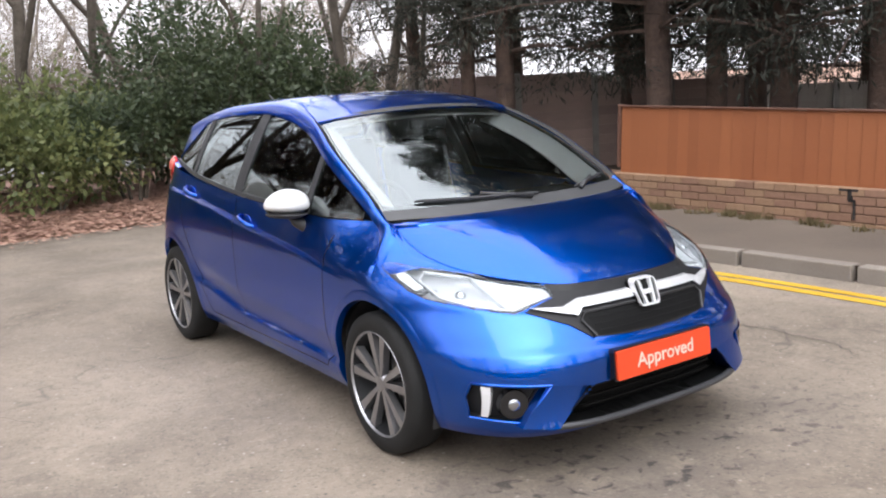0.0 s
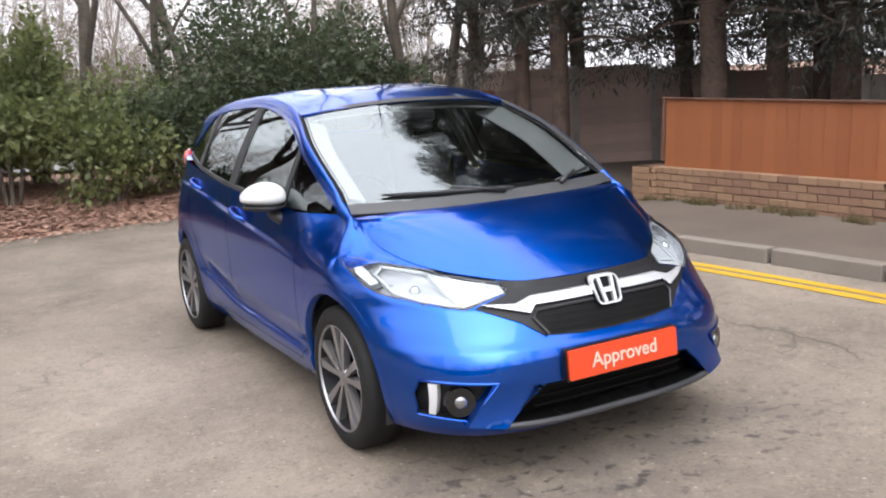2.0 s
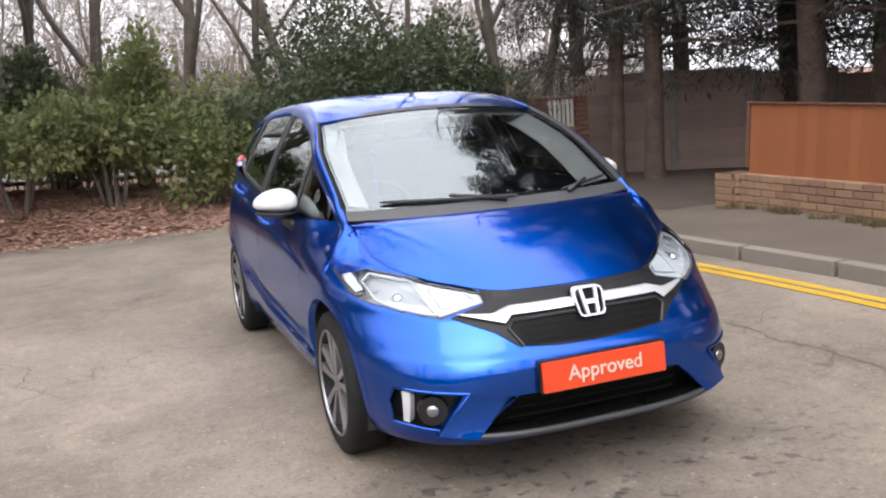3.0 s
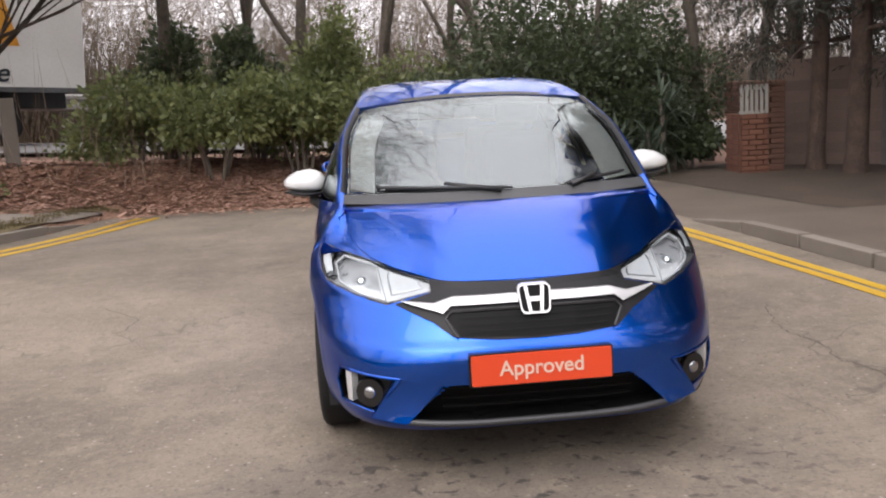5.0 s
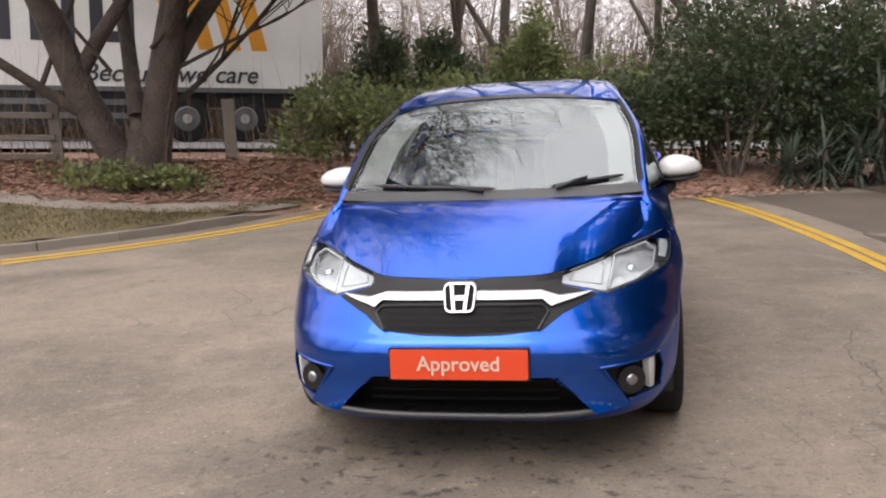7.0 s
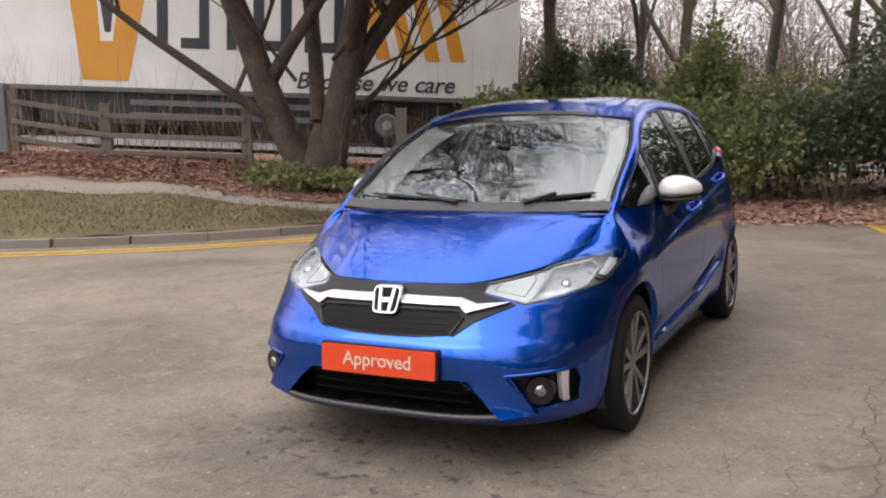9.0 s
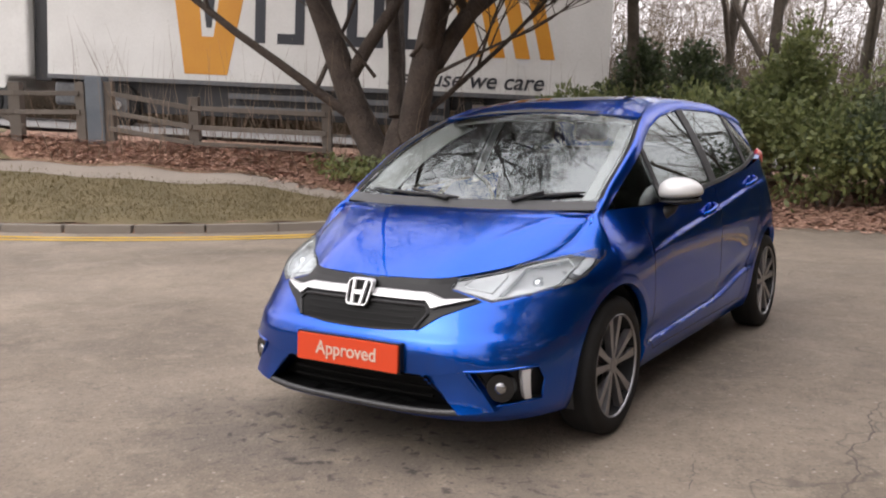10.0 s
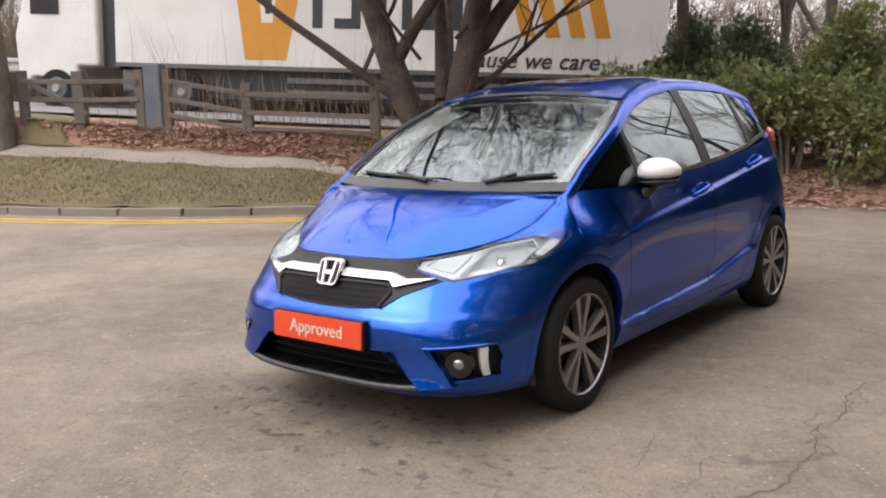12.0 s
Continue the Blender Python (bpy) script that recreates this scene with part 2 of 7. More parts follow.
    cell = n.new("ShaderNodeTexVoronoi")
    cell.feature = "DISTANCE_TO_EDGE"
    cell.inputs["Scale"].default_value = 0.75
    l.new(warp.outputs[0], cell.inputs["Vector"])
    crack = math_("MULTIPLY", ranged(cell.outputs["Distance"], 0.0, 0.010, 1.0, 0.0), ranged(tex(0.8, 3), 0.50, 0.58))
    base = mixed(math_("MULTIPLY", crack, 0.45), base, (0.0297, 0.0264, 0.0231))
    # drips of oil and water where cars stand, thickest at the mouth of the bay, with the car's contact shade painted in
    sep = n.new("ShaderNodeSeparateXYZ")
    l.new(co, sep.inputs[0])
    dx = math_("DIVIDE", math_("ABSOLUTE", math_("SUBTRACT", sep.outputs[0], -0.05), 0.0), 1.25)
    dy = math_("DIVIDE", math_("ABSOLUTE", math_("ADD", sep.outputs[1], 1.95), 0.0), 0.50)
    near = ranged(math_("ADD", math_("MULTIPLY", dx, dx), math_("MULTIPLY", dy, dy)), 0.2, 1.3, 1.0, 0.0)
    # broad darkening: damp stain plus the car's contact shadow, put into the colour
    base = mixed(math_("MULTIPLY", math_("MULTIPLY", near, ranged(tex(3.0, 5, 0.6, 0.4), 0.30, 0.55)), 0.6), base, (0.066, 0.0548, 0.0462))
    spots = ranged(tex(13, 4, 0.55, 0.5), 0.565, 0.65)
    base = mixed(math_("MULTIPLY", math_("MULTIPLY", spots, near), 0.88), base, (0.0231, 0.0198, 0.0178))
    l.new(base, b.inputs["Base Color"])
    l.new(ranged(tex(1.2), 0.3, 0.7, 0.72, 0.93), b.inputs["Roughness"])
    bump = n.new("ShaderNodeBump")
    bump.inputs["Strength"].default_value, bump.inputs["Distance"].default_value = 0.45, 0.007
    l.new(math_("ADD", math_("MULTIPLY", chips.outputs["Distance"], 0.6), math_("SUBTRACT", tex(30, 4), crack)), bump.inputs["Height"])
    l.new(bump.outputs[0], b.inputs["Normal"])
    return m


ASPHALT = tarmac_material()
PAVING = material("tarmac_footway", (0.0713, 0.0547, 0.0416), (0.1214, 0.0943, 0.0716), rough=0.85, scale=1.2, fine=70, bump=0.5, depth=0.006)
KERB = material("concrete_kerb", (0.1386, 0.1155, 0.0942), (0.2171, 0.1894, 0.1589), rough=0.85, scale=2.5, fine=60, bump=0.4, depth=0.006, piece=0.3)
YELLOW = material("worn_yellow_paint", (0.4087, 0.227, 0.0085), (0.4995, 0.3179, 0.0199), rough=0.7, scale=3, fine=50, bump=0.3, depth=0.004)
GRASS = material("winter_turf", (0.085, 0.069, 0.030), (0.150, 0.116, 0.060), rough=0.95, scale=1.4, fine=30, bump=0.8, depth=0.03)
LITTER = material("leaf_mould", (0.15, 0.083, 0.055), (0.29, 0.17, 0.115), rough=0.95, scale=1.5, fine=24, bump=0.9, depth=0.04)
PATH_MAT = material("gravel_path", (0.1716, 0.1439, 0.1188), (0.2508, 0.2165, 0.1815), rough=0.9, scale=1.0, fine=60, bump=0.5, depth=0.01)
ROAD_MAT = material("carriageway", (0.1254, 0.1221, 0.1188), (0.1848, 0.1782, 0.1749), rough=0.85, scale=0.5, fine=40, bump=0.3)
CRACK = material("earth_filled_crack", (0.066, 0.0541, 0.0442), (0.1122, 0.0924, 0.0759), rough=0.95, scale=5, fine=60, bump=0.3)
SOIL = material("bare_soil", (0.033, 0.0231, 0.0165), (0.0726, 0.0495, 0.033), rough=0.95, scale=1.2, fine=25, bump=0.8, depth=0.03)
BRICK = material("red_brick", (0.150, 0.080, 0.050), (0.245, 0.140, 0.090), rough=0.85, scale=9, fine=60, bump=0.8, depth=0.004, piece=0.4)
DARK_BRICK = material("dark_red_brick", (0.062, 0.030, 0.021), (0.12, 0.058, 0.040), rough=0.9, scale=4, fine=80, bump=0.5, depth=0.004, piece=0.55)
PIER_BRICK = material("deep_red_brick", (0.085, 0.034, 0.022), (0.170, 0.074, 0.046), rough=0.9, scale=6, fine=60, bump=0.8, depth=0.004, piece=0.4)
PIER_MORTAR = material("brown_mortar", (0.075, 0.042, 0.030), (0.115, 0.070, 0.050), rough=0.95, scale=5, fine=80, bump=0.4)
BUFF_BRICK = material("weathered_buff_brick", (0.1803, 0.1016, 0.0571), (0.2812, 0.1768, 0.1069), rough=0.85, scale=9, fine=60, bump=0.8, depth=0.004, piece=0.4)
MORTAR = material("mortar", (0.135, 0.078, 0.050), (0.200, 0.122, 0.080), rough=0.9, scale=5, fine=80, bump=0.4)
CRACK_DARK = material("open_joint", (0.012, 0.010, 0.009), (0.025, 0.02, 0.017), rough=0.95, scale=5, fine=60, bump=0.3)
CAP_DARK = material("weathered_capping", (0.075, 0.032, 0.020), (0.125, 0.056, 0.035), rough=0.8, scale=3, fine=60, bump=0.4)
FENCE_ORANGE = material("orange_stained_board", (0.1782, 0.0539, 0.0157), (0.2458, 0.0836, 0.0269), rough=0.7, scale=2.5, fine=70, bump=0.3, depth=0.003, piece=0.5)
FENCE_DARK = material("dark_creosoted_board", (0.1457, 0.1027, 0.0859), (0.2818, 0.2037, 0.1687), rough=0.85, scale=2, fine=60, bump=0.3, piece=0.4)
FENCE_GREY = material("weathered_grey_timber", (0.068, 0.056, 0.046), (0.135, 0.116, 0.099), rough=0.9, scale=3, fine=60, bump=0.5, depth=0.004, piece=0.4)
PALE_BOARD = material("pale_weathered_board", (0.3230, 0.2888, 0.2508), (0.4750, 0.4294, 0.3800), rough=0.9, scale=3, fine=60, bump=0.4, depth=0.004, piece=0.3)
CONCRETE = material("concrete_post", (0.1188, 0.1089, 0.0957), (0.198, 0.1848, 0.165), rough=0.9, scale=3, fine=60, bump=0.4)
GALV = material("galvanised_steel", (0.2376, 0.231, 0.2244), (0.3432, 0.33, 0.3168), rough=0.6, metal=0.3, scale=3, fine=60, bump=0.1)
WOOD_BARK = material("pale_winter_bark", (0.1122, 0.0924, 0.0726), (0.2376, 0.2046, 0.1716), rough=0.95, scale=4, fine=25, bump=0.9, depth=0.03)
DARK_BARK = material("dark_furrowed_bark", (0.0297, 0.0218, 0.0173), (0.0792, 0.0594, 0.0475), rough=0.95, scale=4, fine=25, bump=1.0, depth=0.04)
BARK = material("grey_brown_bark", (0.0594, 0.0475, 0.037), (0.1386, 0.1155, 0.0924), rough=0.95, scale=4, fine=25, bump=0.9, depth=0.03)
PINE_BARK = material("dark_conifer_bark", (0.0417, 0.0274, 0.0220), (0.1137, 0.0750, 0.0561), rough=0.95, scale=3, fine=20, bump=0.9, depth=0.03)
SHOOT = material("brown_winter_shoots", (0.1188, 0.0825, 0.0594), (0.2376, 0.1782, 0.132), rough=0.95, scale=2, fine=10, bump=0.0)
UNDER = material("olive_brown_thicket", (0.0477, 0.0371, 0.0247), (0.1122, 0.0887, 0.0589), rough=0.95, scale=0.3, fine=6, bump=0.0)
HAZE_TWIG = material("brown_grey_twigs", (0.0954, 0.0731, 0.0554), (0.1907, 0.1542, 0.1214), rough=0.95, scale=0.4, fine=5, bump=0.0)
TWIG = material("bare_twigs", (0.198, 0.1683, 0.1353), (0.33, 0.2871, 0.2376), rough=0.95, scale=2, fine=10, bump=0.0)
PINE_LEAF = material("dark_conifer_needles", (0.0187, 0.0228, 0.0179), (0.0572, 0.0569, 0.0413), rough=0.8, scale=2, fine=10, bump=0.0, piece=0.6, island=True)
HOLLY_LEAF = material("dark_evergreen_leaf", (0.0245, 0.0403, 0.0194), (0.09, 0.1116, 0.0518), rough=0.5, scale=1.1, fine=6, bump=0.0, piece=0.45, island=True)
LAUREL_LEAF = material("yellow_green_laurel_leaf", (0.0638, 0.0892, 0.0323), (0.2465, 0.2635, 0.102), rough=0.5, scale=1.1, fine=6, bump=0.0, piece=0.45, island=True)
BROWN_LEAF = material("fallen_brown_leaf", (0.29, 0.155, 0.108), (0.56, 0.35, 0.265), rough=0.8, scale=2, fine=10, bump=0.0, piece=0.85, island=True)
YUCCA_LEAF = material("grey_green_sword_leaf", (0.033, 0.0495, 0.033), (0.1056, 0.132, 0.0924), rough=0.6, scale=2, fine=10, bump=0.0, piece=0.6, island=True)
WHITE_TIMBER = material("flaking_white_timber", (0.2376, 0.2244, 0.198), (0.3432, 0.33, 0.3036), rough=0.7, scale=4, fine=60, bump=0.2)
PLATE_RED = plain("orange_red_plate", (0.56, 0.05, 0.012), 0.35)
PLATE_WHITE = plain("white_plate_print", (0.56, 0.42, 0.34), 0.4)
LAMP_CHROME = material("lamp_reflector", (0.66, 0.66, 0.67), (0.83, 0.83, 0.85), rough=0.25, metal=0.3, scale=12, fine=90, bump=0.25, depth=0.01)
LAMP_DARK = plain("lamp_bezel", (0.05, 0.05, 0.055), 0.3)
FOG_GLASS = plain("fog_lamp_lens", (0.30, 0.30, 0.31), 0.12, 0.85, 0.8)
TAIL_RED = plain("red_lamp_lens", (0.42, 0.02, 0.015), 0.12, 0.0, 0.6)
TAIL_PINK = plain("pale_red_lamp_lens", (0.5, 0.13, 0.10), 0.12, 0.0, 0.6)
SATIN = material("satin_grey_trim", (0.07, 0.072, 0.076), (0.12, 0.123, 0.128), rough=0.4, metal=0.3, scale=10, fine=200, bump=0.0)
DRL_WHITE = plain("daylight_strip", (0.55, 0.55, 0.56), 0.25, 0.2, 0.5)
CLOTH = material("dark_seat_cloth", (0.045, 0.045, 0.048), (0.085, 0.085, 0.088), rough=0.9, scale=10, fine=200, bump=0.2)
PALE_TRIM = material("pale_cabin_trim", (0.5130, 0.5130, 0.4995), (0.6210, 0.6210, 0.6075), rough=0.8, scale=5, fine=100, bump=0.05)
TRUCK_WHITE = material("white_trailer_panel", (0.47, 0.46, 0.435), (0.60, 0.59, 0.565), rough=0.5, scale=0.8, fine=20, bump=0.05)
TRUCK_ORANGE = material("amber_vinyl", (0.44, 0.18, 0.014), (0.51, 0.235, 0.02), rough=0.5, scale=1.0, fine=30, bump=0.0)
TRUCK_DARK = plain("dark_vinyl", (0.02, 0.022, 0.028), 0.5)
BIN_BLUE = material("faded_blue_metal", (0.066, 0.0792, 0.0957), (0.1122, 0.1254, 0.1419), rough=0.6, scale=3, fine=40, bump=0.1)
TURF_BLADE = material("grass_blade", (0.092, 0.076, 0.032), (0.180, 0.140, 0.072), rough=0.9, scale=1.5, fine=10, bump=0.0, piece=0.5, island=True)
LAMP_WHITE = material("pale_lamp_reflector", (0.54, 0.54, 0.55), (0.66, 0.66, 0.67), rough=0.22, metal=0.2, scale=10, fine=60, bump=0.2, depth=0.006)
LAMP_GREY = material("lamp_inner_grey", (0.36, 0.36, 0.37), (0.52, 0.52, 0.53), rough=0.3, metal=0.4, scale=12, fine=90, bump=0.2, depth=0.01)


def let_through(m, share):
    """Lets light shine through a leaf."""
    n, l = m.node_tree.nodes, m.node_tree.links
    b = n["Principled BSDF"]
    t, x = n.new("ShaderNodeBsdfTranslucent"), n.new("ShaderNodeMixShader")
    l.new(b.inputs["Base Color"].links[0].from_socket, t.inputs["Color"])
    x.inputs[0].default_value = share
    l.new(b.outputs[0], x.inputs[1])
    l.new(t.outputs[0], x.inputs[2])
    l.new(x.outputs[0], n["Material Output"].inputs["Surface"])


for leaf in (HOLLY_LEAF, LAUREL_LEAF, PINE_LEAF, YUCCA_LEAF, TURF_BLADE):
    let_through(leaf, 0.4)

# ---- the lie of the land ----
DX, DY = -0.877, -0.481      # along the main road, uphill
NX, NY = -0.481, 0.877       # away from the car park, across the main road


def along(x, y):
    return DX * x + DY * y


def across(x, y):
    return NX * x + NY * y


def at_road(d, q, z=0.0):
    return Vector((DX * d + NX * q, DY * d + NY * q, z))


def brow(x, y):
    """Height of the bank's brow beside the main road."""
    return max(0.35, min(2.6, 0.66 + 0.063 * along(x, y)))


KERB_LINE = [(-30, -1.6), (-20, -0.2), (-16, 0.35), (-12.5, 0.95), (-10.0, 1.62), (-8.2, 2.25), (-6.9, 2.95), (-5.85, 3.75), (-5.0, 4.75), (-4.4, 5.85), (-3.95, 7.1)]
BACK_LINE = [(-3.0, 7.25), (-1.5, 7.1), (0.0, 7.25), (1.2, 7.35), (2.2, 7.75), (3.6, 8.3), (6.0, 9.5), (12.0, 12.0), (40.0, 20.0)]
EDGE = KERB_LINE + BACK_LINE


def outside(x, y):
    """Signed distance beyond the edge of the tarmac."""
    best, sign = 1e9, 1
    for (ax, ay), (bx, by) in zip(EDGE, EDGE[1:]):
        ex, ey = bx - ax, by - ay
        t = max(0.0, min(1.0, ((x - ax) * ex + (y - ay) * ey) / (ex * ex + ey * ey)))
        dx, dy = x - ax - t * ex, y - ay - t * ey
        r = dx * dx + dy * dy
        if r < best:
            best, sign = r, 1 if ex * dy - ey * dx > 0 else -1
    return sign * math.sqrt(best)


def land(x, y):
    s = outside(x, y)
    if s <= 0:
        return -0.06
    q = across(x, y)
    b = max(0.0, 9.0 - q)
    flat = 2.35 * (1 - sstep(-4.9, -2.8, x))
    flat = min(flat, 0.3 * (s + b) + 3.0 * (1 - sstep(-6.6, -5.2, x)))
    low = 0.10 * sstep(0, 0.15, s) * (1 - sstep(-4.5, -3.6, x)) + (0.17 + 0.15 * sstep(-6.0, -12.0, x)) * min(s, flat)
    t = max(0.0, s - flat)
    f = t / (t + b) if t > 0 and b > 0 else (1.0 if b == 0 else 0.0)
    z = low + (brow(x, y) - low) * f**1.25
    z *= 1 - sstep(1.8, 4.6, x)
    if q > 9.6:
        z -= (z - road_z(x, y) + 0.05) * sstep(9.6, 11.2, q)
    z += 0.05 * noise.noise((x * 0.9, y * 0.9, 3.0)) * sstep(0.3, 1.5, s) * (1 - sstep(9.5, 10.5, q))
    return z


def road_z(x, y):
    return max(-0.2, min(2.6, 0.75 + 0.062 * along(x, y)))


def spread(a, b, fine0, fine1, step, coarse):
    out, v = [], a
    while v < b:
        out.append(v)
        v += step if fine0 <= v < fine1 else coarse
    return out + [b]


def ground_sheet():
    xs = [-900, -300, -120] + spread(-60, 60, -17, 6, 0.22, 3.0) + [120, 300, 900]
    ys = [-900, -300, -120] + spread(-60, 80, -1, 12, 0.22, 3.0) + [160, 400, 900]
    bm = bmesh.new()
    rows = [[bm.verts.new((x, y, land(x, y) if abs(x) < 70 and abs(y) < 90 else (land(max(-70, min(70, x)), max(-90, min(90, y)))))) for y in ys] for x in xs]
    for a, b in zip(rows, rows[1:]):
        for j in range(len(ys) - 1):
            bm.faces.new((a[j], b[j], b[j + 1], a[j + 1]))
    return bm


tagged(obj("ground", ground_sheet(), LITTER, smooth=True), "brown leaf-strewn bare earth under the trees", "ground", kind="structure")

# tarmac of the turning area, flat
bm = bmesh.new()
bm.faces.new([bm.verts.new((x, y, 0.0)) for x, y in [(-60, -60), (60, -60), (60, 26)] + EDGE[::-1] + [(-60, -6)]][::1])
bmesh.ops.triangulate(bm, faces=bm.faces[:])
tagged(obj("tarmac", bm, ASPHALT), "worn grey-brown tarmac with cracks, damp stains and painted shade by the car", "tarmac", kind="structure")


def curve_pts(line, step=0.3):
    """Evenly spaced points and outward normals along a smooth curve through line."""
    P = [Vector((x, y, 0)) for x, y in line]
    P = [P[0] * 2 - P[1]] + P + [P[-1] * 2 - P[-2]]
    pts = []
    for i in range(1, len(P) - 2):
        n = max(2, int((P[i + 1] - P[i]).length / step))
        for k in range(n):
            t = k / n
            a, b, c, d = P[i - 1], P[i], P[i + 1], P[i + 2]
            pts.append(0.5 * ((2 * b) + (c - a) * t + (2 * a - 5 * b + 4 * c - d) * t * t + (3 * b - a - 3 * c + d) * t**3))
    pts.append(P[-2])
    out = []
    for i, p in enumerate(pts):
        d = (pts[min(i + 1, len(pts) - 1)] - pts[max(i - 1, 0)]).normalized()
        out.append((p, Vector((-d.y, d.x, 0))))
    return out


def ribbon(line, s0, s1, z, n=4, step=0.3):
    """A strip beside a curve, from s0 to s1 outwards (numbers or functions of the run 0 to 1); z(x, y) its height."""
    pts = curve_pts(line, step)
    bm = bmesh.new()
    rows = []
    for i, (p, nn) in enumerate(pts):
        u = i / (len(pts) - 1)
        a = s0(u) if callable(s0) else s0
        b = s1(u) if callable(s1) else s1
        rows.append([bm.verts.new((*(w := p + nn * (a + (b - a) * k / n)).to_2d(), z(w.x, w.y))) for k in range(n + 1)])
    for a, b in zip(rows, rows[1:]):
        for k in range(n):
            bm.faces.new((a[k], b[k], b[k + 1], a[k + 1]))
    return bm


KERB_TAIL = KERB_LINE[1:]
grass_w = lambda u: 0.14 + 1.75 * (1 - sstep(0.74, 0.96, u))
path_w = lambda u: grass_w(u) - 0.05 + (0.50 + 0.04 * math.sin(u * 9)) * (1 - 0.96 * sstep(0.93, 1.0, u))
grass_bm = ribbon(KERB_TAIL, 0.12, grass_w, lambda x, y: land(x, y) + 0.02, 8)
tagged(obj("grass_verge", grass_bm, GRASS, smooth=True), "short yellowish winter grass verge behind the kerb", "grass verge", kind="structure")
tagged(obj("footpath", ribbon(KERB_TAIL, lambda u: grass_w(u) - 0.05, path_w, lambda x, y: land(x, y) + 0.03, 6), PATH_MAT, smooth=True), "narrow pale footpath between grass and leaf bank", "footpath", kind="structure")

tagged(obj("grass_bank", ribbon(KERB_TAIL, lambda u: path_w(u) - 0.03, lambda u: path_w(u) + 1.5 * (1 - sstep(0.40, 0.50, u)), lambda x, y: land(x, y) + 0.06, 6), GRASS, smooth=True), "worn grass between footpath and fence", "grass verge", kind="structure")

# double yellow lines
def line_pair(name, line, offs, wdt, closed_end=None):
    for o in offs:
        rb = ribbon(line, o, o + wdt, lambda x, y: 0.005 + 0.0 * x, 1, 0.25)
        for v in rb.verts:
            v.co.x += 0.008 * noise.noise(v.co * 7)
            v.co.y += 0.008 * noise.noise(v.co * 7 + Vector((5, 1, 0)))
        tagged(obj(name, rb, YELLOW), "worn double yellow line painted on tarmac", "road marking", kind="structure", group="double yellow lines")


LEFT_YELLOW = KERB_LINE
line_pair("yellow_line", LEFT_YELLOW, (-0.52, -0.76), 0.13)
RIGHT_KERB = [(3.35, -12), (3.3, -6), (3.22, -2), (3.14, 0.0), (2.95, 1.8), (2.78, 3.2), (2.55, 4.6), (2.25, 6.0), (1.85, 7.4)]
line_pair("yellow_line", RIGHT_KERB[::-1], (-0.37, -0.50), 0.092)

# kerb stones, each a bevelled block following the curve
def kerb_run(line, group, label, height, run=0.9):
    pts = curve_pts(line, 0.05)
    acc, start = 0.0, 0
    shared = {}
    for i in range(1, len(pts)):
        acc += (pts[i][0] - pts[i - 1][0]).length
        if acc >= run:
            a, b = pts[start][0], pts[i][0]
            c = (a + b) / 2
            h = height(c)
            if h > 0.012:
                key = round(h, 2)
                if key not in shared:
                    tmp = boxed(-run / 2 + 0.0015, run / 2 - 0.0015, 0.0, 0.125, -0.12, 0, 0.009)
                    me = bpy.data.meshes.new("kerb_stone")
                    tmp.to_mesh(me)
                    tmp.free()
                    me.materials.append(KERB)
                    shared[key] = me
                k = new("kerb_stone", shared[key])
                ang = math.degrees(math.atan2(b.y - a.y, b.x - a.x))
                tip = math.degrees(math.atan((height(b) - height(a)) / run))
                k.matrix_basis = pose(c.x, c.y, h, 0, -tip, ang)
                tagged(k, label, "kerb stone", group, "structure")
            acc, start = 0.0, i


kerb_run(KERB_LINE[1:], "verge kerb", "grey concrete kerb stone edging the grass verge", lambda c: 0.105 * (1 - sstep(5.6, 6.9, c.y)))
kerb_run(RIGHT_KERB[::-1], "footway kerb", "grey concrete kerb stone edging the footway", lambda c: 0.115 * (1 - sstep(2.6, 4.2, c.y)))

# footway on the wall side
def footway_z(x, y):
    return 0.004 + 0.108 * (1 - sstep(2.6, 4.2, y))


bm = bmesh.new()
rows = []
for i, (p, nn) in enumerate(curve_pts(RIGHT_KERB, 0.25)):
    rows.append([bm.verts.new((x := p.x + 0.05 + (5.27 - p.x) * k / 6, p.y, footway_z(x, p.y))) for k in range(7)])
for a, b in zip(rows, rows[1:]):
    for k in range(6):
        bm.faces.new((a[k], a[k + 1], b[k + 1], b[k]))
bmesh.ops.recalc_face_normals(bm, faces=bm.faces[:])
tagged(obj("footway", bm, PAVING, smooth=True), "dark tarmac footway between kerb and brick wall", "footway", kind="structure")
# driveway apron and garden soil behind
bm = bmesh.new()
bm.faces.new([bm.verts.new(p) for p in ((4.5, 3.0, 0.012), (16, -6, 0.012), (24, 6, 0.012), (14, 14, 0.012), (6.2, 10, 0.012), (3.4, 8.4, 0.012), (4.0, 5.5, 0.012))])
tagged(obj("garden_soil", bm, SOIL), "dark bare soil behind the fence under conifers", "soil", kind="structure")

